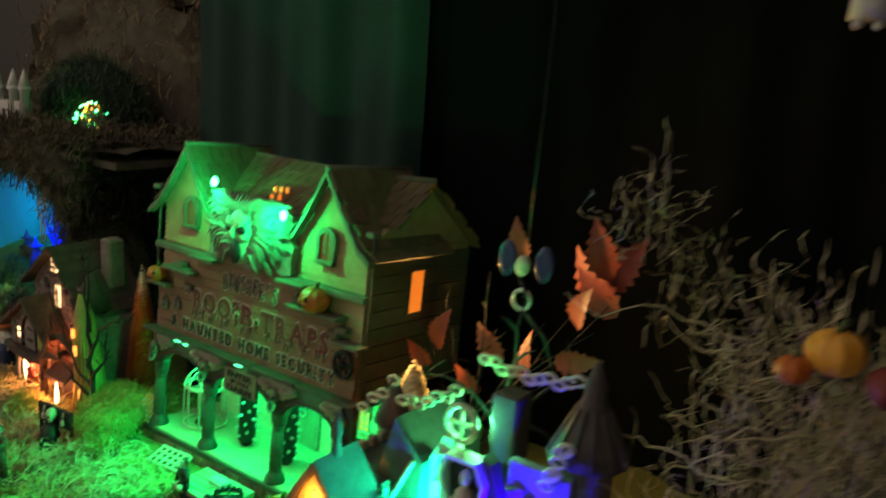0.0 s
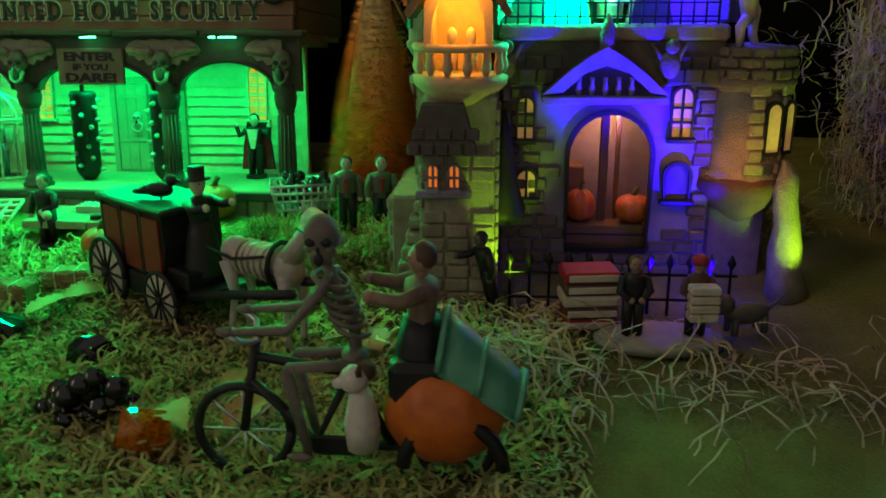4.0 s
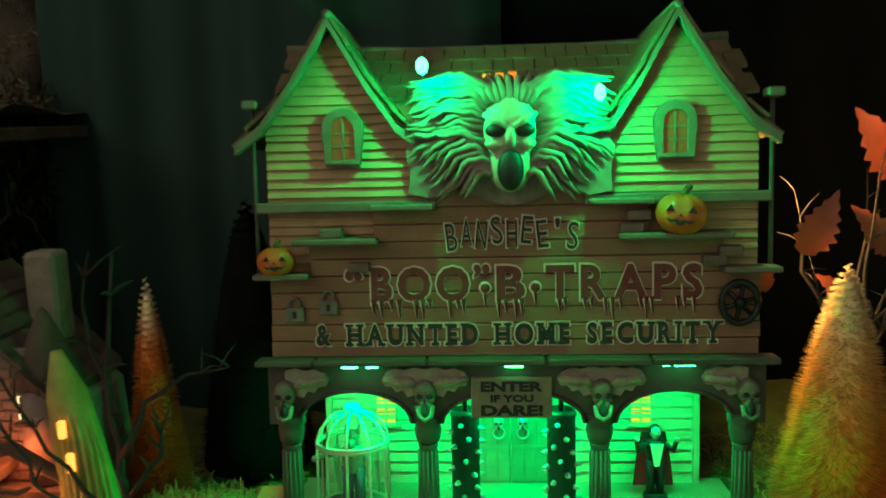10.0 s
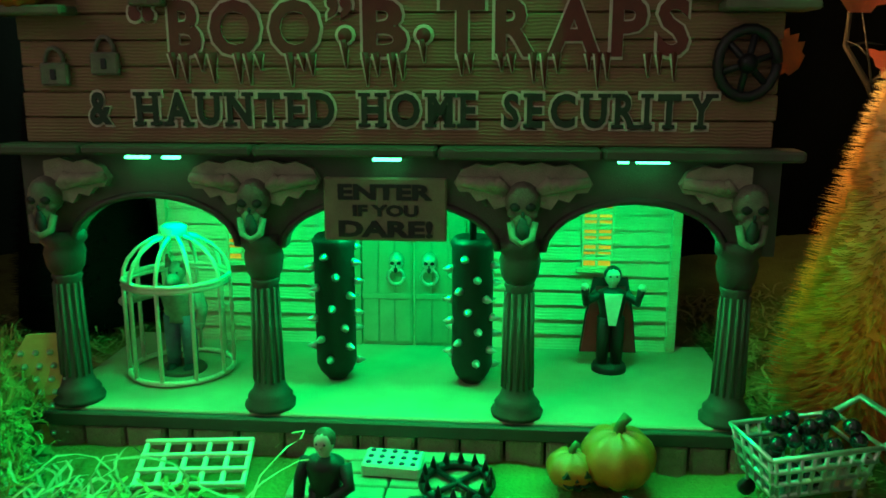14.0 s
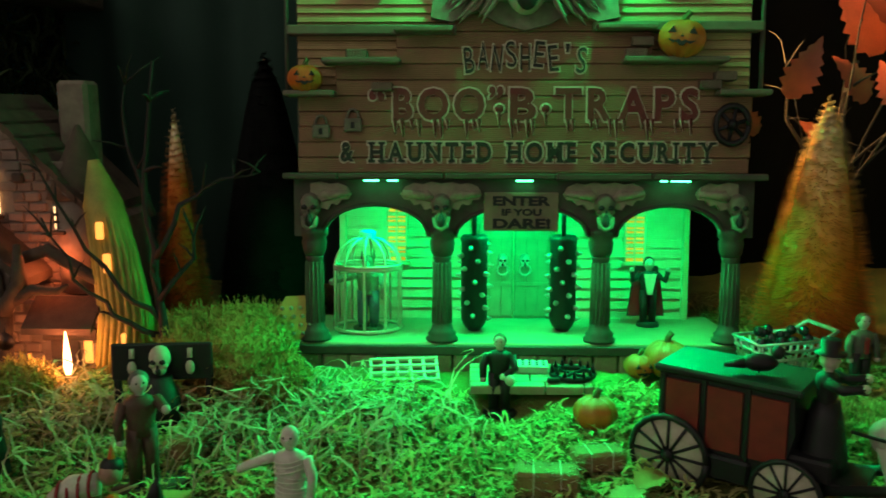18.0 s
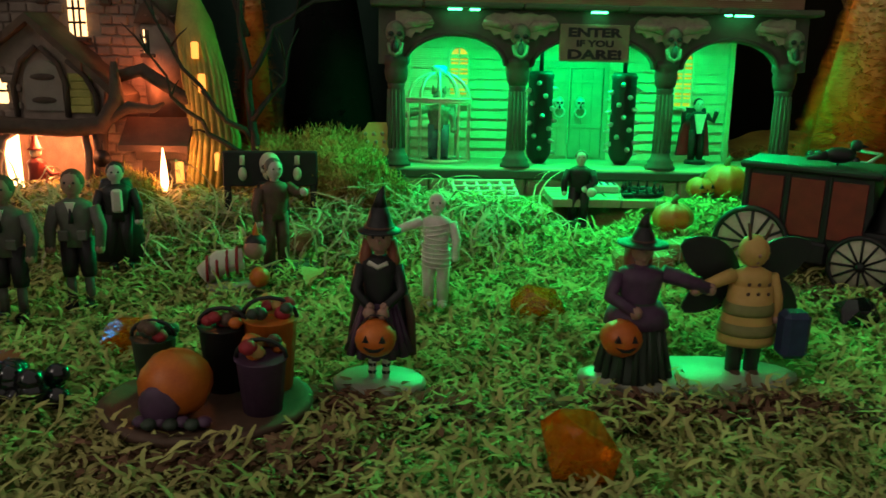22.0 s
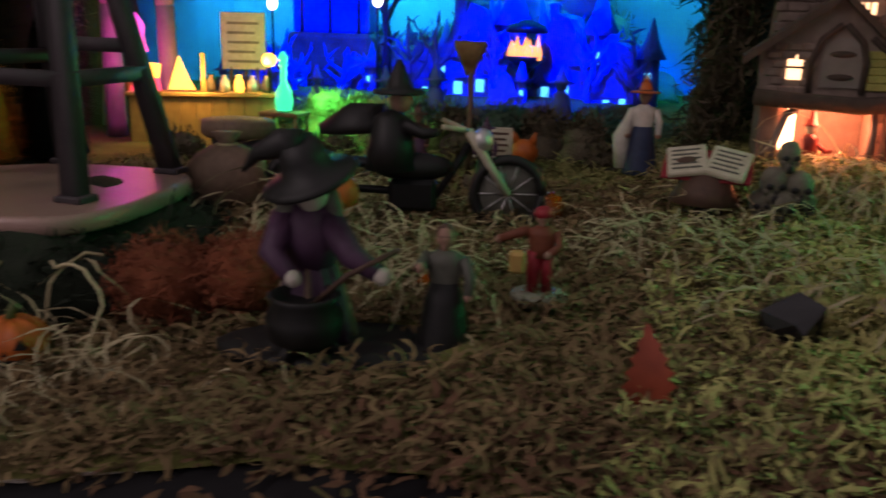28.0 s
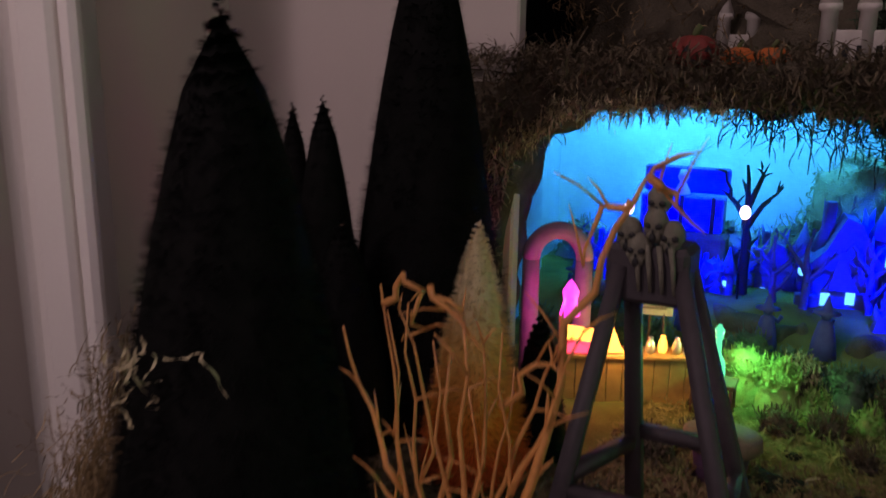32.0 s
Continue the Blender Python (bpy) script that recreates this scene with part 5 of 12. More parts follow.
part("spiked_wheel", Geo().tube([(-0.9 + 0.85 * math.cos(a), 1.8, 15.7 + 0.9 * math.sin(a)) for a in [2 * math.pi * i / 18 for i in range(19)]], 0.16, 6).tube([(-1.7, 1.8, 15.7), (-0.1, 1.8, 15.7)], 0.1, 5).tube([(-0.9, 1.8, 14.9), (-0.9, 1.8, 16.5)], 0.1, 5), M["bone"], castle, "pale spoked wheel above the terrace")
part("ramp", Geo().prism([(1.0, 10.7), (2.6, 10.7), (1.4, 14.6), (0.9, 14.9)], 1.0, 1.8), M["slate"], castle)
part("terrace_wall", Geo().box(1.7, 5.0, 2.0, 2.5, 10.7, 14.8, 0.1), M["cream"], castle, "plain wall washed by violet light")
for k in range(3):
    part("wall_lump", Geo().ball((2.0 + 0.5 * k, 1.9, 13.2 + 0.3 * (k % 2)), 0.35, 1, 0.4, 0.8, 7, 5), M["stone"], castle)
tw = part("round_tower", Geo().lathe([(1.3, 10.7), (1.2, 15.6), (1.35, 15.8)], 12, (4.9, 3.6, 0)), M["stone"], castle)
part("cone_roof", Geo().lathe([(1.9, 15.4), (1.4, 16.4), (0.8, 17.6), (0.5, 18.4), (0.55, 18.8), (0.1, 20.0)], 12, (4.9, 3.6, 0)), M["slate"], tw, "dark pointed slate roof")
for i in range(12):
    a = 2 * math.pi * i / 12
    part("roof_rib", Geo().tube([(4.9 + 1.85 * math.cos(a), 3.6 + 1.85 * math.sin(a), 15.5), (4.9 + 0.7 * math.cos(a), 3.6 + 0.7 * math.sin(a), 17.8)], 0.12, 5), M["slate"], tw)
part("chimney_block", Geo().box(0.2, 1.6, 2.6, 4.0, 14.0, 17.4, 0.1), M["slate"], castle)
g = Geo().tube([(5.15, -0.2, 10.9), (5.0, -0.35, 11.7), (4.75, -0.5, 12.4), (4.6, -0.55, 12.75)], [0.3, 0.36, 0.34, 0.16], 10)
g.ball((4.5, -0.65, 13.1), 0.27, 0.95, 1, 1.15)
for s_ in (0, 1):
    g.tube([(4.65, -0.5 + 0.2 * s_, 12.5), (4.2, -0.8, 12.3 - 0.2 * s_), (3.9, -0.8, 12.5)], [0.14, 0.11, 0.09], 6)
g.tube([(5.1, -0.3, 11.0), (4.75, -0.6, 10.6), (4.85, -0.4, 9.9)], [0.24, 0.2, 0.14], 7).tube([(5.3, -0.1, 11.0), (5.35, -0.1, 10.3), (5.6, 0.0, 9.7)], [0.22, 0.17, 0.12], 7)
g.prism([(4.7, 12.6), (5.1, 12.4), (5.6, 11.2), (5.55, 10.6), (5.25, 10.9), (4.95, 11.8)], 0.0, 0.12)
part("climbing_ghost", g, M["bone"], castle, "pale ghostly figure climbing the wall")

# turret with lantern balcony
tur = part("turret", Geo().box(-7.0, -4.2, -2.6, 0.2, 0, 8.4, 0.25), M["stonepale"], castle, "pale stone corner turret")
for r_ in range(11):
    for c_ in range(3):
        x0 = -7.05 + c_ * 0.95 + (0.0 if r_ % 2 else 0.05)
        if r_ == 7 or (r_ == 8):
            continue
        part("stone", Geo().box(x0, x0 + 0.88, -2.72, -2.5, 0.1 + r_ * 0.55, 0.6 + r_ * 0.55, 0.07), M["stonepale"], tur)
for r_ in range(14):
    for c_ in range(3):
        y0 = -2.5 + c_ * 0.9
        part("stone", Geo().box(-4.25, -4.08, y0, y0 + 0.82, 0.1 + r_ * 0.55, 0.6 + r_ * 0.55, 0.07), M["stonepale"], tur)
        part("stone", Geo().box(-7.12, -6.95, y0, y0 + 0.82, 0.1 + r_ * 0.55, 0.6 + r_ * 0.55, 0.07), M["stonepale"], tur)
for wx in (-6.55, -5.75):
    arched_window(tur, wx, -2.78, 4.85, 0.34, 0.85, M["cream"], M["glowor"], (1, 1))
part("window_sill", Geo().box(-7.2, -5.1, -3.0, -2.6, 4.45, 4.75, 0.06), M["cream"], tur)
part("hood_roof", Geo().prism([(-7.5, 6.2), (-4.9, 6.2), (-5.4, 8.0), (-6.9, 8.0)], -3.3, -1.2), M["slate"], tur, "dark shingled hood above the windows")
for k in range(5):
    part("hood_shingle", Geo().box(-7.45 + k * 0.52, -6.98 + k * 0.52, -3.42, -3.2, 6.15, 6.6, 0.06), M["slate"], tur)
    part("hood_shingle", Geo().box(-7.25 + k * 0.5, -6.8 + k * 0.5, -3.36, -3.2, 6.7, 7.15, 0.06), M["slate"], tur)
bal = part("balcony", Geo().lathe([(0.7, 7.6), (1.3, 8.2), (1.75, 8.6), (1.8, 8.9), (1.55, 9.0)], 18, (-5.6, -1.7, 0)), M["amberlit"], castle, "round balcony washed by amber light")
part("balcony_rail", Geo().tube([(-5.6 + 1.65 * math.cos(a), -1.7 + 1.65 * math.sin(a), 9.95) for a in [2 * math.pi * i / 20 for i in range(21)]], 0.17, 6), M["amberlit"], bal)
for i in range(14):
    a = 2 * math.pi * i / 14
    part("baluster", Geo().lathe([(0.1, 9.0), (0.2, 9.3), (0.12, 9.6), (0.15, 9.9)], 6, (-5.6 + 1.6 * math.cos(a), -1.7 + 1.6 * math.sin(a), 0)), M["amberlit"], bal)
lan = part("lantern_room", Geo().prism([(-6.85, 9.9), (-6.6, 9.9), (-6.5, 11.0), (-6.15, 11.9), (-5.6, 12.55), (-5.05, 11.9), (-4.7, 11.0), (-4.6, 9.9), (-4.35, 9.9), (-4.4, 11.5), (-4.9, 12.4), (-5.6, 13.3), (-6.3, 12.4), (-6.8, 11.5)], -3.0, -2.7), M["amberlit"], castle, "open lantern room with amber light")
part("lantern_back", Geo().box(-6.7, -4.5, -0.6, -0.4, 9.0, 12.2, 0.03), M["amberlit"], lan)
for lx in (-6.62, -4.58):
    part("lantern_post", Geo().box(lx - 0.12, lx + 0.12, -2.75, -0.5, 9.9, 11.6, 0.04), M["amberlit"], lan)
part("lantern_bulb", Geo().ball((-5.6, -2.95, 12.15), 0.26, 1.3, 0.8, 0.7), M["glowfire"], lan, "glowing amber bulb")
for fx in (-5.9, -5.2):
    part("lantern_sitter", Geo().lathe([(0.2, 9.1), (0.24, 9.8), (0.1, 10.0), (0.2, 10.2), (0.18, 10.5), (0.05, 10.65)], 8, (fx, -1.8, 0)), M["bone"], lan)
for sgn in (-1, 1):
    part("lantern_roof", Geo().prism([(-5.6, 13.95), (-5.6, 13.45), (-5.6 + sgn * 0.8, 12.3), (-5.6 + sgn * 1.75, 10.95), (-5.6 + sgn * 1.9, 11.2), (-5.6 + sgn * 0.95, 12.65)], -3.25, -0.2), M["slate"], lan, "steep dark lantern roof")
part("spire", Geo().lathe([(0.3, 13.7), (0.18, 14.6), (0.3, 14.9), (0.05, 16.0)], 8, (-5.6, -1.7, 0)), M["slate"], lan)
# steps up the turret's flank
for i in range(8):
    part("step", Geo().box(-8.3 + i * 0.13, -7.0, -3.0 + i * 0.3, -0.6, i * 0.56, i * 0.56 + 0.5, 0.09), M["stonepale"], castle)
# west wing: stone flank with cornice, arched door, landing and hanging corner turret
wing = part("west_wing", Geo().box(-7.4, -4.16, 0.25, 4.9, 0, 8.4, 0.05), M["stonepale"], castle, "pale stone side wing with an arched door")
for r_ in range(16):
    y0 = 0.3 + (0.3 if r_ % 2 else 0.0)
    while y0 < 4.8:
        w = min(rng.uniform(0.6, 1.0), 4.95 - y0)
        zc = 0.27 + r_ * 0.52
        if not (1.65 < y0 + w / 2 < 3.05 and 4.0 < zc < 7.6) and not (3.45 < y0 + w / 2 < 4.35 and 4.6 < zc < 6.6) and w > 0.2:
            part("stone", Geo().box(-7.5 - rng.uniform(0, 0.06), -7.35, y0 + 0.03, y0 + w - 0.03, zc - 0.24, zc + 0.24, 0.06), M["stonepale"], wing)
        y0 += w
part("cornice", Geo().box(-7.75, -4.1, 0.2, 5.1, 8.4, 8.75, 0.06), M["stonepale"], wing)
part("cornice", Geo().box(-7.62, -4.1, 0.2, 5.0, 8.95, 9.15, 0.05), M["stonepale"], wing)
for k in range(11):
    part("dentil", Geo().lathe([(0.17, 0.0), (0.02, -0.42)], 4, (-7.62, 0.45 + 0.45 * k, 8.42)), M["stonepale"], wing)
up = part("upper_storey", Geo().box(-7.2, -4.2, 0.3, 4.7, 9.1, 11.6, 0.05), M["stonepale"], wing)
for k in range(5):
    part("stone_course", Geo().box(-7.32, -7.15, 0.3, 4.7, 9.2 + 0.47 * k, 9.58 + 0.47 * k, 0.08), M["stonepale"], up)
part("roof_slab", Geo().box(-7.6, -4.2, 0.2, 5.0, 11.6, 11.95, 0.08), M["slate"], up)
for k in range(6):
    part("merlon", Geo().box(-7.55, -7.1, 0.35 + 0.8 * k, 0.8 + 0.8 * k, 11.95, 12.5, 0.07), M["stonepale"], up)
bz = part("corner_turret", Geo().lathe([(0.1, 8.2), (0.5, 8.9), (0.62, 9.1), (0.95, 9.6), (0.98, 9.8), (0.86, 9.9), (0.86, 12.4), (1.0, 12.5), (1.0, 12.75)], 12, (-7.45, 4.85, 0)), M["stonepale"], castle, "small round turret hanging at the corner")
part("turret_cap", Geo().lathe([(1.15, 12.7), (0.8, 13.6), (0.45, 14.5), (0.04, 15.4)], 12, (-7.45, 4.85, 0)), M["slate"], bz)
part("turret_slit", Geo().prism(arched(-0.2, 0.2, 10.4, 11.8), -0.05, 0.05, "y", rot(0, 0, -60, (-8.2, 4.42, 0))), M["frame"], bz)
for y_, z_, w_, h_, m_ in ((2.35, 4.05, 1.0, 3.1, "door"), (3.9, 4.7, 0.6, 1.7, "frame"), (1.25, 4.7, 0.42, 1.4, "frame")):
    face = arched(-w_ / 2, w_ / 2, z_, z_ + h_)
    op_ = part("wing_door" if m_ == "door" else "wing_window", Geo().prism(face, -0.06, 0.06, "y", rot(0, 0, -90, (-7.5, y_, 0))), M[m_], wing, "arched plank door" if m_ == "door" else "dark arched window")
    part("surround", ring_outline(Geo(), face, 0.2, -0.16, 0.06), M["stonepale"], op_, "", rot(0, 0, -90, (-7.5 * CM, y_ * CM, 0)))
    if m_ == "door":
        for zz in (z_ + 0.7, z_ + 1.9):
            part("strap", Geo().box(-7.6, -7.54, y_ - 0.42, y_ + 0.42, zz, zz + 0.14, 0.02), M["iron"], op_)
land = part("landing", Geo().box(-8.5, -7.35, -0.7, 5.5, 0, 4.0, 0.12), M["stonepale"], castle, "stone landing before the side door")
for r_ in range(7):
    y0 = -0.7 + (0.4 if r_ % 2 else 0)
    while y0 < 5.3:
        w = rng.uniform(0.7, 1.1)
        part("stone", Geo().box(-8.6 - rng.uniform(0, 0.08), -8.45, y0 + 0.03, min(y0 + w, 5.5) - 0.03, 0.1 + r_ * 0.55, 0.58 + r_ * 0.55, 0.07), M["stonepale"], land)
        y0 += w
# slim dark tree beside the turret, iron fence in front
part("flank_tree", Geo().lathe([(0.75, 3.2), (0.85, 3.6), (0.5, 5.0), (0.28, 6.4), (0.05, 7.6)], 10, (-3.9, -1.2, 0)), M["black"], castle, "slim dark moulded fir tree")
for i in range(12):
    bx = -3.6 + i * 0.75
    part("picket", Geo().tube([(bx, -3.0, 0), (bx, -3.0, 1.9), (bx, -3.0, 2.15), (bx, -3.0, 2.5)], [0.06, 0.06, 0.18, 0.01], 5), M["iron"], castle)
for zz in (0.6, 1.6):
    part("fence_rail", Geo().box(-3.8, 4.9, -3.05, -2.95, zz, zz + 0.1, 0.01), M["iron"], castle)
pumpkin(24.8, -7.9, 1.72, 0.62, "small orange pumpkin on a table behind the window", False, flat=1.15)
pumpkin(27.0, -8.0, 1.72, 0.75, "yellow-orange pumpkin on a table behind the window", False)
# lime-lit rock spire beside the castle
g = Geo().lathe([(0.8, -0.3), (0.7, 0.6), (0.62, 1.6), (0.5, 2.6), (0.46, 3.6), (0.5, 4.1), (0.35, 4.7), (0.1, 5.2)], 12)
g.v = [(x + 0.25 * noise.noise((x, y, z)), y + 0.25 * noise.noise((y, z, x)), z) for x, y, z in g.v]
solid("rock_spire", g, M["stonepale"], "tall lumpy pale rock lit lime green", "rock", 32.9, -10, -0.4, ry=-6)

M["cotplaster"] = mat("cottage_plaster", (0.22, 0.19, 0.165), 0.8, 0, (0.13, 0.11, 0.09), 0.9, 0.06, 0.5, 0.04)

# ---- the tree cottage ----
M["bark"] = mat("brown_bark", (0.085, 0.058, 0.042), 0.85, 0, (0.04, 0.028, 0.02), 0.5, 0.06, 0.8, 0.08)
M["thatch"] = mat("brown_thatch", (0.11, 0.078, 0.055), 0.9, 0, (0.05, 0.035, 0.025), 0.7, 0.06, 0.8, 0.08, vary=0.2)
M["cotstone"] = mat("warm_grey_stone", (0.25, 0.185, 0.15), 0.85, 0, (0.12, 0.09, 0.07), 0.6, 0.06, 0.7, 0.06, vary=0.2)
M["yellow"] = mat("yellow_green_bark", (0.44, 0.38, 0.09), 0.7, 0, (0.16, 0.17, 0.04), 0.9, 0.08, 0.5, 0.05, vary=0.2)
cot = thing("tree_cottage", "stone cottage with crooked gables, tree limbs and lit windows", "building model", -26, -1.5, -0.9)
rng = random.Random(21)
# local: x to -26, y to -1.5, z to -0.9
part("upper_wall", Geo().prism([(-4.2, 4.0), (5.8, 4.0), (5.6, 7.6), (3.0, 10.2), (-0.1, 13.3), (-3.9, 10.8)], 2.2, 7.5), M["cotstone"], cot, "warm grey stone upper walls")
part("lower_wall", Geo().prism([(0.8, 0), (6.0, 0), (5.8, 4.1), (0.8, 4.1)], 0.7, 7.5), M["cotstone"], cot)
part("lower_wall", Geo().prism([(-4.4, 0), (-3.5, 0), (-3.5, 4.1), (-4.4, 4.1)], 0.4, 7.5), M["cotstone"], cot)
part("hearth_room", Geo().box(-3.5, 0.8, 3.2, 3.6, 0, 4.1, 0.05), M["cotstone"], cot)
for r_ in range(18):
    z0 = 4.2 + r_ * 0.5
    x = -4.2 + (0.3 if r_ % 2 else 0)
    while x < 5.4:
        w = rng.uniform(0.6, 1.0)
        lim = 13.1 - 0.72 * abs(x + w / 2 + 0.1)
        if z0 + 0.4 < lim and not (-1.2 < x + w / 2 < 0.9 and 10.9 < z0 < 12.9) and not (-0.7 < x + w / 2 < 0.9 and 7.8 < z0 < 10.4) and not (2.9 < x + w / 2 < 4.4 and 6.6 < z0 < 8.8):
            part("stone", Geo().box(x, x + w - 0.05, 2.1 - rng.uniform(0, 0.07), 2.25, z0, z0 + 0.45, 0.06), M["cotstone"], cot)
        x += w
for r_ in range(8):
    x = 0.9 + (0.3 if r_ % 2 else 0)
    while x < 5.4:
        w = rng.uniform(0.6, 1.0)
        if not (2.8 < x + w / 2 < 5.2 and r_ < 4):
            part("stone", Geo().box(x, x + w - 0.05, 0.6 - rng.uniform(0, 0.07), 0.75, r_ * 0.5, r_ * 0.5 + 0.45, 0.06), M["cotstone"], cot)
        x += w
# windows
for wx, wz, wy, w, h in ((-0.35, 11.35, 2.0, 1.0, 1.3), (0.05, 8.1, 2.0, 0.85, 2.0), (3.6, 7.4, 1.6, 0.5, 1.1)):
    wd = part("window", Geo().box(wx - w / 2, wx + w / 2, wy + 0.0, wy + 0.1, wz, wz + h, 0.02), M["glowwarm"], cot, "bright warm lit window")
    for i in range(2):
        bx = wx - w / 2 + w * (i + 1) / 3
        part("glazing_bar", Geo().box(bx - 0.05, bx + 0.05, wy - 0.08, wy, wz, wz + h, 0.01), M["bark"], wd)
    for i in range(2):
        bz = wz + h * (i + 1) / 3
        part("glazing_bar", Geo().box(wx - w / 2, wx + w / 2, wy - 0.08, wy, bz - 0.06, bz + 0.06, 0.01), M["bark"], wd)
    part("window_sill", Geo().box(wx - w * 0.7, wx + w * 0.7, wy - 0.35, wy + 0.1, wz - 0.25, wz - 0.05, 0.04), M["bark"], wd)
for lx, lz in ((-1.9, 10.0), (1.5, 9.6), (-1.6, 9.6)):
    part("stone", Geo().box(lx - 0.3, lx + 0.3, 1.85, 2.2, lz, lz + 0.5, 0.1), M["bark"], cot)
part("round_bay", Geo().lathe([(1.1, 4.2), (1.2, 6.0), (1.25, 9.2)], 12, (4.2, 2.6, 0)), M["cotstone"], cot)
part("bay_roof", Geo().lathe([(1.7, 8.8), (1.1, 10.2), (0.5, 11.6), (0.1, 12.4)], 10, (4.2, 2.9, 0)), M["thatch"], cot)
# main roof: two rough slopes of thatch boards
for sgn, x1, z1 in ((-1, -5.0, 9.9), (1, 5.2, 8.6)):
    for k in range(8):
        t0, t1 = k / 8, (k + 1) / 8 + 0.03
        a = (-0.1 + (x1 + 0.1) * t0, 13.9 + (z1 - 13.9) * t0)
        b = (-0.1 + (x1 + 0.1) * t1, 13.9 + (z1 - 13.9) * t1)
        part("roof_board", Geo().prism([a, b, (b[0], b[1] - 0.4), (a[0], a[1] - 0.35)], 1.2 + rng.uniform(-0.2, 0.2), 8.0), M["thatch"], cot)
part("chimney", Geo().box(2.2, 3.8, 5.0, 6.6, 10, 14.6, 0.2), M["cotstone"], cot)
# front gable bay, half timbered, above the open hearth door
bay = part("gable_bay", Geo().prism([(-4.6, 4.0), (1.6, 4.0), (1.9, 6.0), (-1.3, 8.8), (-4.8, 6.2)], 0.0, 2.2), M["cotstone"], cot, "gabled stone bay over the hearth door")
for k in range(7):
    for (xa, za, xb, zb) in ((-1.3, 9.2, -5.4, 6.1), (-1.3, 9.2, 2.7, 5.5)):
        t0, t1 = k / 7, (k + 1) / 7 + 0.03
        a = (xa + (xb - xa) * t0, za + (zb - za) * t0)
        b = (xa + (xb - xa) * t1, za + (zb - za) * t1)
        part("roof_board", Geo().prism([a, b, (b[0], b[1] - 0.45), (a[0], a[1] - 0.4)], -0.7 + rng.uniform(-0.15, 0.15), 2.3), M["thatch"], bay)
for pts_ in ([(-2.35, -0.12, 4.3), (-2.4, -0.16, 5.8), (-2.0, -0.16, 6.9), (-1.2, -0.16, 7.6)], [(0.05, -0.12, 4.3), (0.1, -0.16, 5.8), (-0.2, -0.16, 6.8), (-1.0, -0.16, 7.6)], [(1.5, -0.12, 4.3), (1.45, -0.16, 5.4), (1.0, -0.16, 6.3), (0.2, -0.16, 7.0)]):
    part("timber", Geo().tube(pts_, 0.15, 6), M["bark"], bay, "curved dark timber")
for r_ in range(6):
    for c_ in range(3):
        x0 = -4.45 + 0.72 * c_ + (0.25 if r_ % 2 else 0)
        if not (-3.7 < x0 + 0.33 < -2.5 and 1 <= r_ <= 3) and x0 < -2.6:
            part("stone", Geo().box(x0, x0 + 0.66, -0.12 - rng.uniform(0, 0.06), 0.05, 4.2 + r_ * 0.42, 4.58 + r_ * 0.42, 0.07), M["cotstone"], bay)
for r_ in range(5):
    part("yellow_brick", Geo().box(0.2 + 0.05 * (r_ % 2), 1.25, -0.16, 0.0, 4.5 + 0.38 * r_, 4.84 + 0.38 * r_, 0.05), M["yellow"], bay)
part("arch_panel", Geo().prism(arched(-1.9, -0.1, 4.6, 7.0), -0.15, 0.02), M["cotplaster"], bay, "plaster panel with arched top")
for zz in (5.1, 6.2):
    part("slot", Geo().ball((-1.0, -0.16, zz), 0.6, 1, 0.12, 0.28, 10, 6), M["bark"], bay)
wd = part("window", Geo().box(-3.45, -2.75, -0.08, 0.0, 4.9, 6.1, 0.02), M["glowwarm"], bay, "bright warm lit window")
part("glazing_bar", Geo().box(-3.5, -2.7, -0.16, -0.06, 5.45, 5.56, 0.01), M["bark"], wd)
part("timber_panel", Geo().box(0.15, 1.3, -0.1, 0.03, 4.5, 6.4, 0.03), M["yellow"], bay)
# tree limbs that carry the bay
limb = Geo().tube([(-4.8, -0.3, 4.0), (-2.5, -0.7, 3.9), (0.0, -0.7, 3.8), (1.8, -0.6, 4.0), (2.6, -0.6, 5.2), (2.5, -0.4, 7.0)], [0.42, 0.4, 0.42, 0.45, 0.4, 0.15], 8)
part("tree_limb", limb, M["bark"], cot, "thick gnarled brown limb")
part("tree_limb", Geo().tube([(2.2, -0.6, 4.4), (3.2, -0.6, 4.9), (4.3, -0.5, 4.8), (4.8, -0.5, 5.1)], [0.35, 0.28, 0.2, 0.08], 7), M["bark"], cot)
part("tree_limb", Geo().tube([(2.3, 0.1, 6.2), (3.6, 0.3, 6.6), (5.4, 0.4, 5.4), (6.4, 0.4, 4.6)], [0.3, 0.35, 0.3, 0.1], 7), M["thatch"], cot)
part("tree_limb", Geo().tube([(1.6, -0.4, 3.9), (1.5, -0.3, 2.0), (1.3, -0.3, 0)], [0.4, 0.3, 0.45], 7), M["bark"], cot)
# the hearth doorway
M["glowhearth"] = mat("hearth_fire", (1.0, 0.7, 0.4), 0.4, 0, None, 0.4, 0.1, 0, emit=5.0, erg=(1.0, 0.5, 0.2))
part("door_jamb", Geo().tube([(-3.5, -0.1, 0), (-3.65, -0.1, 1.6), (-3.2, -0.1, 3.2), (-2.2, -0.1, 3.8)], [0.24, 0.2, 0.2, 0.2], 7), M["cotplaster"], cot)
part("door_jamb", Geo().tube([(0.75, -0.1, 0), (0.85, -0.1, 2.6), (0.7, -0.1, 3.7)], [0.22, 0.2, 0.2], 7), M["cotplaster"], cot)
part("hearth_glow", Geo().prism([(-2.85, 0.0), (-2.7, 0.2), (-2.72, 3.55), (-3.05, 3.5), (-3.4, 2.6), (-3.35, 1.4)], 0.3, 0.5), M["glowhearth"], cot, "glowing open hearth")
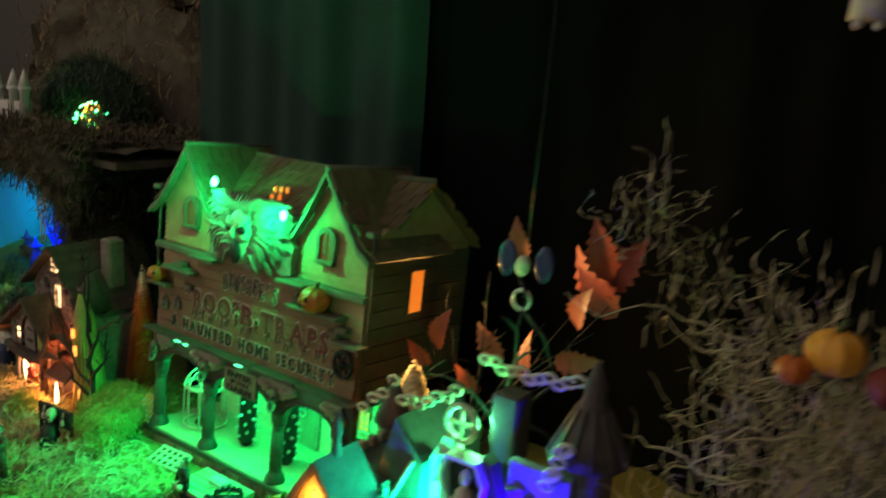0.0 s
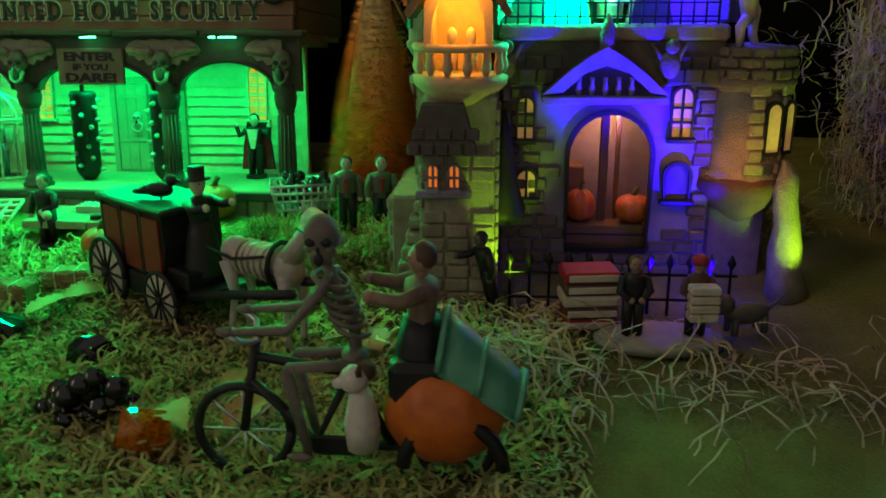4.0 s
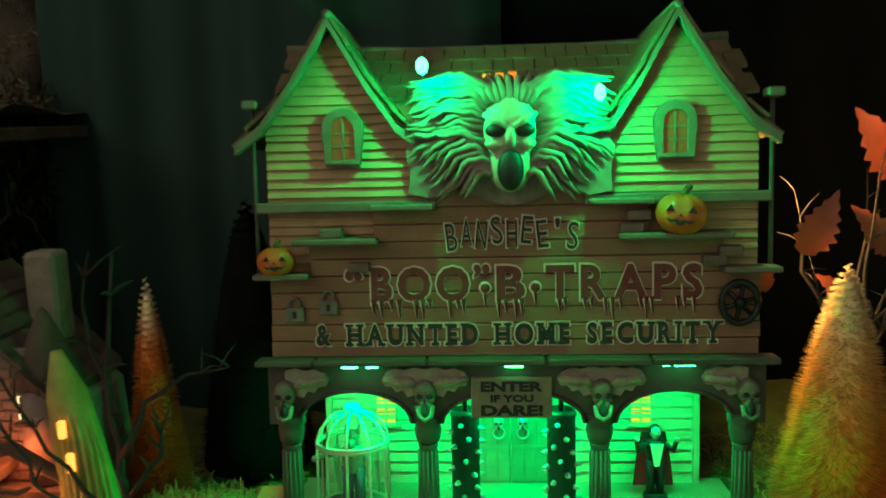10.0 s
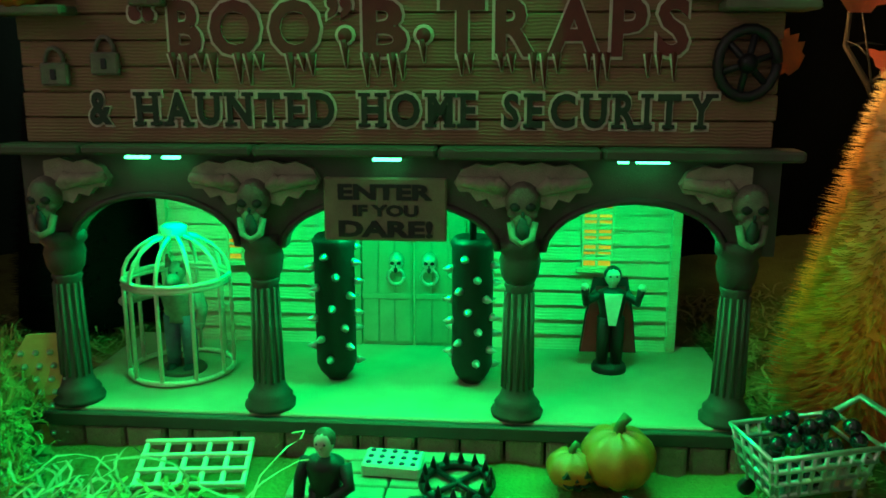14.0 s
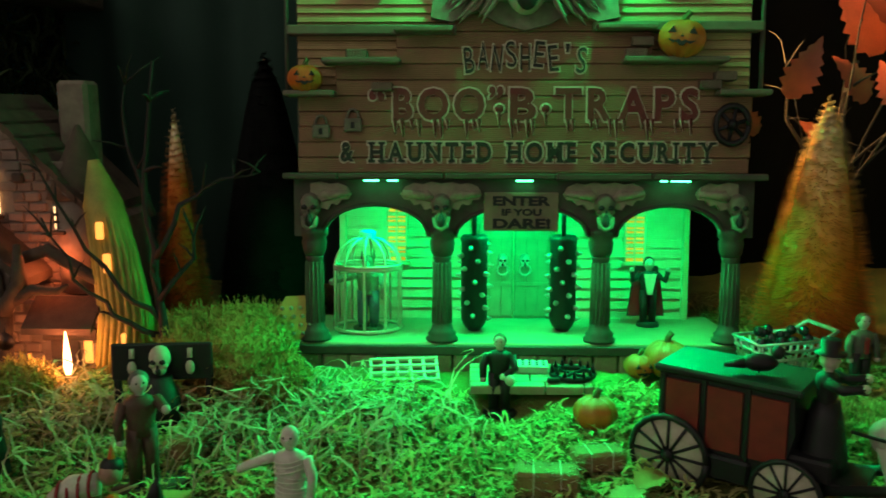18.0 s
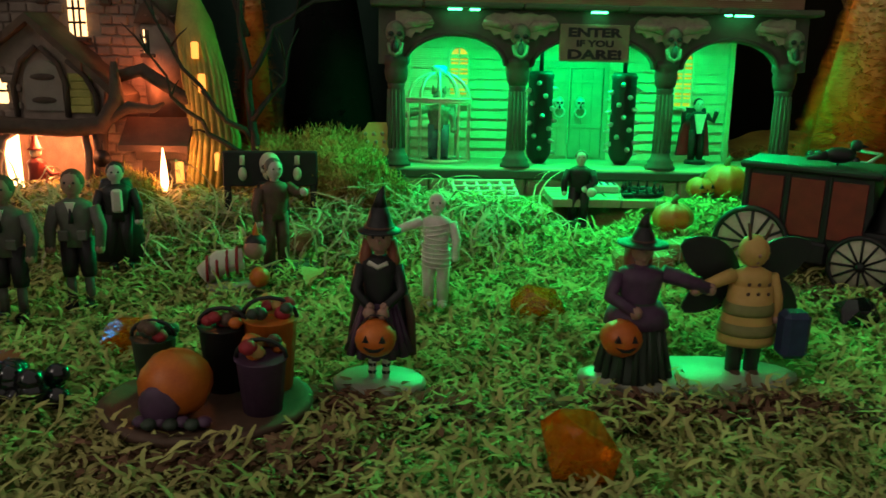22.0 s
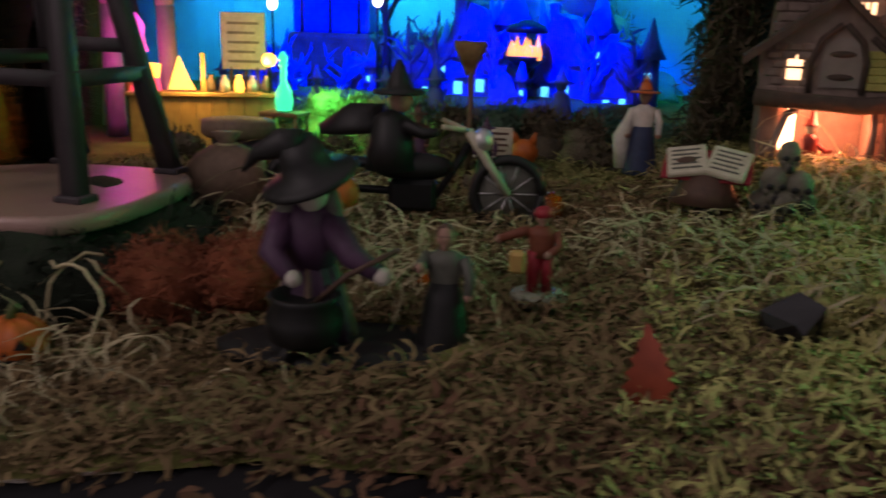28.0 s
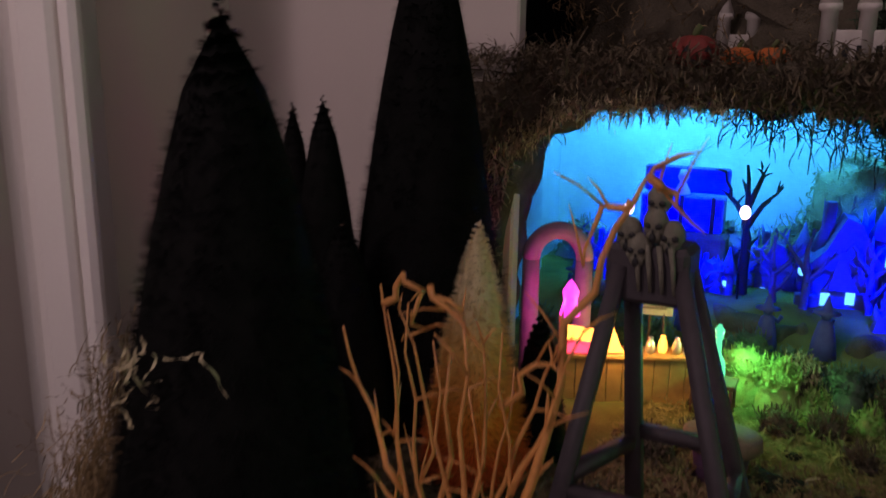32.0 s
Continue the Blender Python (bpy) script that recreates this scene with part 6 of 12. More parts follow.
part("lintel", Geo().box(-3.8, 1.2, -0.35, 0.4, 3.75, 4.15, 0.1), M["bark"], cot)
part("awning", Geo().prism([(-0.9, 3.1), (0.7, 4.3), (0.7, 4.1), (-0.9, 2.8)], 2.6, 5.9, "x"), M["bark"], cot, "dark shop awning")
part("shop_sign", Geo().box(3.0, 5.6, 0.2, 0.5, 2.2, 2.8, 0.05), M["bark"], cot)
part("door", Geo().box(3.2, 4.6, 0.55, 0.7, 0, 2.2, 0.04), M["bark"], cot)
part("small_window", Geo().box(4.85, 5.25, 0.5, 0.62, 1.0, 2.1, 0.02), M["glowfire"], cot, "small fire-lit window")
part("candle_flame", Geo().lathe([(0.12, 0.9), (0.2, 1.3), (0.16, 1.9), (0.08, 2.6), (0.02, 3.0)], 8, (4.7, -0.9, 0)), M["glowhearth"], cot, "bright candle flame")
part("candle_base", Geo().lathe([(0.3, 0), (0.25, 0.4), (0.18, 0.9)], 8, (4.7, -0.9, 0)), M["bark"], cot)
pan = part("cooking_pan", Geo().lathe([(0.1, 0), (0.42, 0.05), (0.45, 0.15)], 10, (0, 0, 0), rot(90, 0, 0, (1.7, -0.55, 2.4))), M["iron"], cot)
part("pan_handle", Geo().box(1.62, 1.78, -0.65, -0.5, 2.8, 3.6, 0.03), M["iron"], pan)

# twisted yellow tree house beside it
g = Geo().tube([(0, 0, -0.4), (0.1, 0, 3), (-0.3, 0, 6), (-0.7, 0, 8.6), (-1.0, 0, 10.6)], [1.5, 1.25, 1.1, 0.9, 0.25], 12)
yt = thing("stump_house", "crooked yellow-green stump house with lit slits", "building model", -19.3, -0.4, -0.7)
part("trunk", g, M["yellow"], yt)
for k in range(9):
    a = -150 + k * 15
    r = 1.35
    part("bark_ridge", Geo().tube([(r * 1.1 * math.cos(radians(a)), r * 1.1 * math.sin(radians(a)), -0.2), (0.1 + 1.2 * math.cos(radians(a + 10)), 1.2 * math.sin(radians(a + 10)), 3.2), (-0.3 + 1.05 * math.cos(radians(a + 20)), 1.05 * math.sin(radians(a + 20)), 6.2), (-0.7 + 0.8 * math.cos(radians(a + 25)), 0.8 * math.sin(radians(a + 25)), 8.6)], [0.16, 0.14, 0.14, 0.05], 5), M["yellow"], yt)
for x0, z0, h in ((-0.15, 5.4, 0.9), (-0.4, 7.0, 0.8), (0.4, 1.6, 0.9)):
    part("lit_slit", Geo().box(x0 - 0.16, x0 + 0.16, -1.35, -1.1, z0, z0 + h, 0.05), M["glowfire"], yt, "glowing window slit")

# figures of the hearth: a red-robed witch with a cauldron
g = Geo().use(0).lathe([(0.62, 0), (0.5, 0.7), (0.4, 1.7), (0.45, 2.1), (0.2, 2.35)], 10).tube([(0.3, -0.1, 1.9), (0.7, -0.4, 1.5), (1.0, -0.4, 1.55)], [0.14, 0.13, 0.09], 6)
g.use(1).ball((0, 0, 2.6), 0.28).use(0).lathe([(0.42, 2.75), (0.25, 2.85), (0.14, 3.3), (0.02, 3.8)], 9)
solid("witch_figurine", g, [M["red"], M["bone"]], "small red-robed witch figurine beside a cauldron", "figurine", -27.9, -1.2, -1.0, rz=20)
g = Geo().lathe([(0.2, 0.1), (0.62, 0.35), (0.7, 0.7), (0.55, 1.0), (0.66, 1.1), (0.6, 1.15), (0.5, 1.0)], 12)
cau = thing("cauldron", "black cauldron with glowing yellow brew by the hearth", "cauldron", -26.6, -1.7, -1.1)
part("pot", g, M["iron"], cau)
part("brew", Geo().lathe([(0.5, 0.95), (0.45, 1.06)], 12), M["glowfire"], cau, "glowing yellow brew")

# ---- bottlebrush trees ----
def ombre(name, stops, z0, z1):
    """Dyed bristles whose colour runs from foot to tip."""
    m = bpy.data.materials.new(name)
    m.use_nodes = True
    nt = m.node_tree
    b = nt.nodes["Principled BSDF"]
    b.inputs["Roughness"].default_value = 0.85
    b.inputs["Specular IOR Level"].default_value = 0.15
    tc = nt.nodes.new("ShaderNodeTexCoord")
    sep = nt.nodes.new("ShaderNodeSeparateXYZ")
    nt.links.new(tc.outputs["Object"], sep.inputs[0])
    mr = nt.nodes.new("ShaderNodeMapRange")
    mr.inputs["From Min"].default_value, mr.inputs["From Max"].default_value = z0 * CM, z1 * CM
    nt.links.new(sep.outputs["Z"], mr.inputs["Value"])
    nz = nt.nodes.new("ShaderNodeTexNoise")
    nz.inputs["Scale"].default_value = 120
    nt.links.new(tc.outputs["Object"], nz.inputs["Vector"])
    ad = nt.nodes.new("ShaderNodeMath")
    ad.operation = "MULTIPLY_ADD"
    ad.inputs[1].default_value = 0.16
    nt.links.new(nz.outputs["Fac"], ad.inputs[0])
    nt.links.new(mr.outputs[0], ad.inputs[2])
    ramp = nt.nodes.new("ShaderNodeValToRGB")
    els = ramp.color_ramp.elements
    els[0].position, els[0].color = stops[0][0], (*stops[0][1], 1)
    els[1].position, els[1].color = stops[-1][0], (*stops[-1][1], 1)
    for p, c in stops[1:-1]:
        e = els.new(p)
        e.color = (*c, 1)
    nt.links.new(ad.outputs[0], ramp.inputs[0])
    geo = nt.nodes.new("ShaderNodeNewGeometry")
    mv = nt.nodes.new("ShaderNodeMapRange")
    mv.inputs["To Min"].default_value, mv.inputs["To Max"].default_value = 0.7, 1.25
    nt.links.new(geo.outputs["Random Per Island"], mv.inputs["Value"])
    hsv = nt.nodes.new("ShaderNodeHueSaturation")
    nt.links.new(mv.outputs[0], hsv.inputs["Value"])
    nt.links.new(ramp.outputs["Color"], hsv.inputs["Color"])
    nt.links.new(hsv.outputs["Color"], b.inputs["Base Color"])
    return m


def bristles(h, r, n, seed, width=0.035, droop=0.15, tip=0.1, power=0.72, pitch=0.34, short=0.8):
    """Thin flat bristles all round a wire, in a cone that is full below."""
    rg = np.random.default_rng(seed)
    t = 1 - np.sqrt(1 - rg.random(n) * 0.995)
    t[: n // 3] = rg.random(n // 3) ** 0.8 * 0.995
    a = rg.random(n) * 2 * np.pi
    z = (np.floor(t * h / pitch) + a / (2 * np.pi)) * pitch + rg.normal(0, pitch * 0.09, n)
    t = np.clip(z / h, 0, 0.995)
    rad = r * (1 - t) ** power + tip
    rad *= np.where(t < 0.06, 0.75 + 4 * t, 1) * rg.uniform(short, 1.1 if short < 0.85 else 1.02, n)
    rad *= 1 + 0.05 * np.sin(a * 5 + t * 31) * np.sin(t * 47 - a * 3)
    d = np.stack([np.cos(a), np.sin(a)], 1)
    s = np.stack([-d[:, 1], d[:, 0]], 1) * width
    dz = rg.uniform(-droop, droop * 1.4, n) * rad
    k = 0.35
    V = np.zeros((n, 5, 3))
    for i, (f, w) in enumerate(((k, 1.2), (k, -1.2), (0.75, -1.0), (0.75, 1.0), (1.0, 0.0))):
        V[:, i, :2] = d * (rad * f)[:, None] + s * w
        V[:, i, 2] = z + dz * f
    idx = np.arange(n)[:, None] * 5
    quads = (idx + np.array([0, 1, 2, 3])).tolist()
    tris = (idx + np.array([3, 2, 4])).tolist()
    g = Geo()
    g.v = [tuple(p) for p in V.reshape(-1, 3).tolist()]
    g.f = quads + tris
    g.m, g.s = [0] * len(g.f), [False] * len(g.f)
    return g


def brush_tree(x, y, z, h, r, n, m, label, seed, core=None, width=0.035, group="", rx=0, ry=0, power=0.72, fill=0.62, pitch=0.34, short=0.8):
    t = thing("bottlebrush_tree", label, "tree", x, y, z, rx=rx, ry=ry, group=group)
    part("base", Geo().lathe([(0.7, 0), (0.7, 0.35), (0.5, 0.5)], 12), M["wood"], t)
    part("trunk", Geo().tube([(0, 0, 0.4), (0, 0, h * 0.98)], 0.12, 6), M["wood"], t)
    part("inner_crown", Geo().lathe([(r * 0.3, 0.7)] + [(r * fill * (1 - k / 9) ** power + 0.03, 1.0 + (h - 1.2) * k / 9) for k in range(10)], 18), core or m, t)
    part("crown", bristles(h - 0.6, r, n, seed, width, 0.15, 0.1, power, pitch, short), m, t, at=(0, 0, 0.6))
    return t


pale, amber, rust, deep = (0.85, 0.74, 0.46), (0.92, 0.38, 0.045), (0.76, 0.15, 0.028), (0.42, 0.06, 0.02)
OMB = ombre("ombre_bristles", [(0.03, deep), (0.24, rust), (0.42, amber), (0.74, (0.88, 0.58, 0.18)), (0.98, pale)], 0, 12.5)
brush_tree(14.8, 1.7, -0.2, 13.0, 3.0, 15000, OMB, "bottlebrush tree dyed from cream tip to rust foot", 1, None, 0.045, "", 0, 0, 0.64, 0.74)
brush_tree(-71.4, -12.0, -2.5, 15.6, 3.4, 11000, OMB, "bottlebrush tree dyed from cream tip to rust foot", 2, None, 0.05, "", 0, 0, 0.72, 0.76)
RED = ombre("rust_bristles", [(0.0, deep), (0.45, (0.62, 0.11, 0.02)), (0.8, (0.75, 0.26, 0.05)), (1.0, pale)], 0, 12)
brush_tree(-17.9, 4.0, -0.2, 12.4, 1.7, 7000, RED, "slim rust-red bottlebrush tree with a pale tip", 3)
for i, (x, y, h, r) in enumerate(((-76.2, -26.0, 28.0, 7.0), (-78.9, -4.5, 33.5, 6.6), (-86.0, -9.5, 21.5, 2.6), (-83.6, -9.5, 22.0, 3.4), (-80.5, -12.0, 15.0, 3.6), (-69.2, -7.8, 9.6, 2.1), (-14.5, 10.0, 16.0, 3.5))):
    brush_tree(x, y, ground_z(x, y) - 0.3, h, r, 26000 if r > 4 else 9000, M["treedark"], "black bottlebrush tree standing on the moss", 10 + i, M["treedark"], 0.11 if r > 4 else 0.08, "black bottlebrush trees", 0, 0, 0.62, 0.9, 0.75 if r > 4 else 0.5, 0.9)


# ---- branches ----
def branchy(name, label, x, y, z, spec, m, cat="branch", seed=0, wob=0.5, twig=0.5, n_twigs=3, r0=0.3, group=""):
    """A tree of crooked limbs: each limb runs through its points; short twigs fork off."""
    rg = random.Random(seed)
    t = thing(name, label, cat, x, y, z, group=group)
    for pts in spec:
        pp = []
        for i in range(len(pts) - 1):
            a, b = Vector(pts[i]), Vector(pts[i + 1])
            for k in range(3):
                q = a.lerp(b, k / 3)
                pp.append(q + Vector((rg.uniform(-1, 1), rg.uniform(-1, 1), rg.uniform(-0.5, 0.5))) * wob * 0.3)
        pp.append(Vector(pts[-1]))
        pp[0] = Vector(pts[0])
        rr = pts_r = r0 * (1.0 if Vector(pts[0]).length < 0.5 else 0.55)
        part("limb", Geo().tube(pp, rr, 7, rr * 0.22), m, t)
        for k in range(n_twigs):
            q = pp[rg.randrange(len(pp) // 3, len(pp))]
            d = Vector((rg.uniform(-1, 1), rg.uniform(-1, 1), rg.uniform(0.0, 1.2))) * twig
            part("twig", Geo().tube([q, q + d * 0.5 + Vector((0, 0, 0.1)), q + d], [rr * 0.4, rr * 0.3, rr * 0.1], 5), m, t)
    return t


M["twig"] = mat("glittered_tan_twigs", (0.66, 0.30, 0.075), 0.35, 0, (0.38, 0.15, 0.04), 0.6, 0.06, 0.6, 0.04, vary=0.2)
branchy("twig_bundle", "bundle of tan bare twigs standing in the moss", -63.8, -29.4, -3.0, [
    [(0, 0, 0), (0.1, 0, 3), (0.3, 0, 6), (0.4, 0, 11), (0.3, 0, 17)],
    [(0.05, 0.1, 0.3), (0.0, 0.1, 5), (-0.3, 0.2, 10), (-0.2, 0.2, 15.5)],
    [(0.1, 0, 2.5), (-0.9, 0.2, 6), (-2.0, 0.2, 10), (-2.7, 0.3, 16.5)],
    [(0.1, 0.1, 2.0), (-0.7, 0.1, 6), (-1.8, 0.1, 9), (-2.4, 0.2, 13), (-2.9, 0.2, 17.4)],
    [(0.2, 0, 4.0), (-0.4, -0.2, 8), (-1.5, -0.2, 12), (-1.7, 0, 17.0)],
    [(0.1, 0, 3.4), (1.3, 0.1, 7), (2.0, 0.3, 11), (1.6, 0.2, 16.5)],
    [(0.1, 0.1, 2.6), (1.0, 0.2, 7), (1.5, 0.2, 11), (2.0, 0.3, 15.4)],
    [(0.2, 0.1, 0.4), (1.0, 0.1, 6), (2.6, 0.3, 11.5), (3.6, 0.6, 17), (4.9, 0.8, 20.2), (5.8, 0.8, 21.9)],
    [(5.7, 0.8, 21.6), (6.4, 0.8, 21.2), (7.3, 0.8, 20.2)],
    [(5.2, 0.8, 20.9), (4.4, 0.8, 20.6), (3.9, 0.8, 18.8)],
    [(0.2, 0.1, 5), (1.0, 0.4, 10), (2.6, 0.5, 14), (3.4, 0.6, 17.4)],
    [(0.0, 0, 4), (-1.3, 0.3, 9), (-1.2, 0.5, 13), (-2.3, 0.4, 16.6)],
    [(0.3, 0, 7), (0.0, -0.3, 11), (-0.6, -0.3, 16.0)],
    [(0.3, 0, 6), (0.9, -0.2, 10), (0.7, -0.3, 14.6)],
    [(2.0, 0.3, 11), (3.2, 0.2, 13.6), (4.2, 0.2, 17.0)],
    [(-0.9, 0.2, 7), (-2.2, 0.4, 9.4), (-3.4, 0.3, 10.4)],
    [(0.4, 0, 8), (1.2, 0.5, 12), (0.9, 0.3, 16)],
    [(-2.0, 0.2, 10), (-3.4, 0.3, 12.6), (-4.6, 0.4, 15.6)],
    [(-2.7, 0, 16.8), (-1.9, 0.2, 17.8), (-1.2, 0.2, 17.2), (-1.4, 0.1, 16.0), (-2.0, 0.1, 15.6)],
    [(1.6, 0.2, 14), (2.8, 0.3, 15.6), (4.0, 0.2, 15.6)],
    [(-1.0, 0.2, 17.6), (0.4, 0.1, 16.6), (1.2, 0.1, 15.6)],
    [(-0.9, 0.2, 6), (-2.4, 0, 8.0), (-3.2, 0, 8.3)],
], M["twig"], "branches", 4, 0.8, 1.4, 3, 0.25)
M["darktwig"] = mat("black_glitter_twig", (0.018, 0.014, 0.012), 0.75, 0, (0.01, 0.008, 0.008), 0.4, 0.04, 0.6, 0.04)
branchy("bare_tree", "small black bare tree with crooked glittered limbs", -17.2, -1.5, -0.6, [
    [(0, 0, 0), (0.2, 0, 3), (0.0, 0, 6.5), (-0.3, 0, 10), (0.4, 0, 15)],
    [(0.1, 0, 3), (-1.5, -0.4, 4.6), (-3.6, -0.6, 7.5), (-5.6, -0.6, 11.5)],
    [(0.1, 0, 2.2), (-1.8, -0.6, 3.3), (-3.4, -0.8, 5.2), (-4.8, -0.9, 8.0)],
    [(0.0, 0, 6), (1.4, 0, 8.4), (3.0, 0.2, 9.6), (5.0, 0.2, 10.0)],
    [(0.0, 0, 8), (-1.2, 0.2, 11), (-1.0, 0.2, 14.0)],
    [(0.1, 0, 4), (1.6, 0.2, 6.0), (2.4, 0.2, 8.4)],
], M["darktwig"], "tree", 8, 0.6, 1.3, 5, 0.3)
branchy("bare_tree", "small black bare tree with crooked glittered limbs", 16.5, 6.0, -0.2, [
    [(0, 0, 0), (0.3, 0, 5), (0.0, 0, 10), (1.5, 0, 15)], [(0.2, 0, 6), (2.2, 0.3, 9), (5, 0, 12)], [(0.2, 0, 8), (-1.8, 0.3, 12), (-2.6, 0, 16)],
], M["darktwig"], "tree", 9, 0.6, 1.4, 6, 0.25)

# copper leaves on a spray behind the shop
M["leaf"] = mat("copper_leaf", (0.36, 0.075, 0.034), 0.5, 0, (0.17, 0.034, 0.02), 0.8, 0.06, 0.4, 0.03, vary=0.35)
spray = branchy("leaf_spray", "spray of copper autumn leaves on dark stems", 17.0, 5.5, -0.2, [
    [(0, 0, 0), (0.2, 0, 6), (0.3, 0, 12), (0.8, -0.5, 19)], [(0.1, 0, 7), (2.5, -1, 12), (5.5, -1.5, 17)], [(0, 0, 6), (-1.5, -0.5, 9), (-2.8, -1, 13)], [(0.2, 0, 9), (4, -1, 13), (8.5, -1, 17)], [(0.2, 0, 8), (2, 4, 12), (3.6, 7.8, 16.4), (4.4, 8, 18.4)], [(0.2, 0, 8), (4, 3.5, 13), (6.4, 6, 17), (6.6, 6, 19.5)],
], M["darktwig"], "foliage", 12, 0.3, 0.8, 2, 0.16)
leaf = Geo()
nn = 15
vs = []
for i in range(nn):
    t = i / (nn - 1)
    w = 1.0 * math.sin(math.pi * t ** 0.75) ** 0.9 * (1 - 0.45 * t) * (1.0 if i % 2 else 0.7)
    zc = 0.28 * math.sin(t * 2.8)
    vs += [(-w, t * 2.9, zc + 0.3 * w), (0, t * 2.9, zc), (w, t * 2.9, zc + 0.3 * w)]
leaf.add(vs, [(i * 3 + j, i * 3 + j + 1, (i + 1) * 3 + j + 1, (i + 1) * 3 + j) for i in range(nn - 1) for j in range(2)])
leafm = leaf.mesh("leaf", M["leaf"])
rg = random.Random(14)
for (x, y, z, s) in ((21.6, 13.5, 16.7, 1.7), (22.8, 13.2, 15.6, 1.8), (14.0, 5.0, 12.8, 1.2), (22.9, 11.5, 18.2, 1.5), (23.8, 11.5, 15.8, 1.5), (18.6, 6.0, 12.6, 1.1), (17.2, 6.0, 10.2, 0.9), (13.0, 6.0, 11.0, 0.9), (20.6, 6.0, 12.2, 1.1), (22.4, 6.0, 13.8, 1.1), (19.6, 6.0, 19.8, 1.0), (23.6, 6.0, 16.4, 1.2)):
    part("leaf", leafm, None, spray, "", cpose(x - 17.0, y - 5.5, z + 0.2, rg.uniform(65, 100), rg.uniform(-80, 80), rg.uniform(-30, 30)) @ Matrix.Diagonal((s, s, s, 1)))

# ---- the blue cave at the far corner ----
M["cavemoss"] = mat("grey_brown_moss", (0.17, 0.145, 0.10), 0.95, 0, (0.06, 0.05, 0.035), 1.6, 0.15, 0.8, 0.3, 0.1, vary=0.25)
arch_pts = [(-80, -4), (-79.2, 5), (-78.6, 11), (-76.5, 15.5), (-72, 18.2), (-62, 18.7), (-51, 18.7), (-44, 17.2), (-37.8, 14.2), (-33.4, 11.0), (-32.6, 7), (-33.8, 3.5), (-35, -4)]
outer = [(-31.5, -4), (-30.5, 9), (-33, 16), (-39, 20.5), (-50, 21.5), (-66, 21.5), (-78, 21), (-84, 17), (-85.5, 5), (-85, -4)]
g = Geo()


def lumpy(p, k=1.0):
    return (p[0] + k * noise.noise((p[0] * 0.3, p[1] * 0.3, p[2] * 0.3)), p[1] + k * 1.5 * noise.noise((p[2] * 0.35, p[0] * 0.35, 3.0)), p[2] + k * noise.noise((p[1] * 0.3, p[2] * 0.3, p[0] * 0.3)))


def resample(pts, n):
    d = [0]
    for a, b in zip(pts, pts[1:]):
        d.append(d[-1] + math.hypot(b[0] - a[0], b[1] - a[1]))
    out = []
    for i in range(n):
        t = d[-1] * i / (n - 1)
        k = max(j for j in range(len(d) - 1) if d[j] <= t + 1e-9)
        f = (t - d[k]) / max(1e-9, d[k + 1] - d[k])
        out.append((pts[k][0] + (pts[k + 1][0] - pts[k][0]) * f, pts[k][1] + (pts[k + 1][1] - pts[k][1]) * f))
    return out


N = 90
ia, oa = resample(arch_pts, N), resample(outer[::-1], N)
rows = []
for (y, f) in ((13, 0.0), (7, 0.0), (6.2, 0.15), (6.0, 0.5), (6.4, 0.85), (8, 1.0), (13, 1.0)):
    rows.append([lumpy((a[0] + (b[0] - a[0]) * f, y, a[1] + (b[1] - a[1]) * f), 0.8) for a, b in zip(ia, oa)])
vs = [p for r in rows for p in r]
g.add(vs, [(j * N + i, j * N + i + 1, (j + 1) * N + i + 1, (j + 1) * N + i) for j in range(len(rows) - 1) for i in range(N - 1)])
solid("cave_mouth", g, M["cavemoss"], "rough moss-covered arch round the blue cave", "cave arch", kind="structure")
# the shelf above, with its moss
g = Geo()
nx, ny = 60, 20
g.add([lumpy((-90 + 62 * i / nx, 6.5 + 40 * j / ny, 20.8), 0.7) for j in range(ny + 1) for i in range(nx + 1)], [(j * (nx + 1) + i, j * (nx + 1) + i + 1, (j + 1) * (nx + 1) + i + 1, (j + 1) * (nx + 1) + i) for j in range(ny) for i in range(nx)])
g.box(-90, -28, 8, 46, 19.0, 19.8, 0.1)
solid("moss_shelf", g, M["cavemoss"], "mossy shelf over the cave", "shelf", kind="structure")
# aqua cloth lining
g = Geo()
path = []
for i in range(17):
    path.append((-33.6 - 2 * (i / 16) ** 3 * 0, 9 + 30 * i / 16))
path += [(-34 - 52 * i / 24, 40 + 3 * math.sin(math.pi * i / 24)) for i in range(1, 25)]
path += [(-86 + 5 * i / 12, 40 - 30 * i / 12) for i in range(1, 13)]
vs = []
for k, (x, y) in enumerate(path):
    w = 0.5 * math.sin(k * 1.7) + 0.3 * math.sin(k * 3.1)
    vs += [(x + w, y + w, -4), (x + w * 0.6, y + w * 0.6, 8), (x + w, y + w, 19.5)]
g.add(vs, [(i * 3 + j, (i + 1) * 3 + j, (i + 1) * 3 + j + 1, i * 3 + j + 1) for i in range(len(path) - 1) for j in range(2)])
solid("cave_cloth", g, M["aquacloth"], "pale aqua cloth lining the cave", "cloth backdrop", kind="structure")

# model paint with the blue of the cave floods put into its colour
M["bluelit"] = mat("blue_lit_model_paint", (0.10, 0.11, 0.44), 0.8, 0, (0.05, 0.055, 0.26), 0.8, 0.08, 0.5, 0.05)


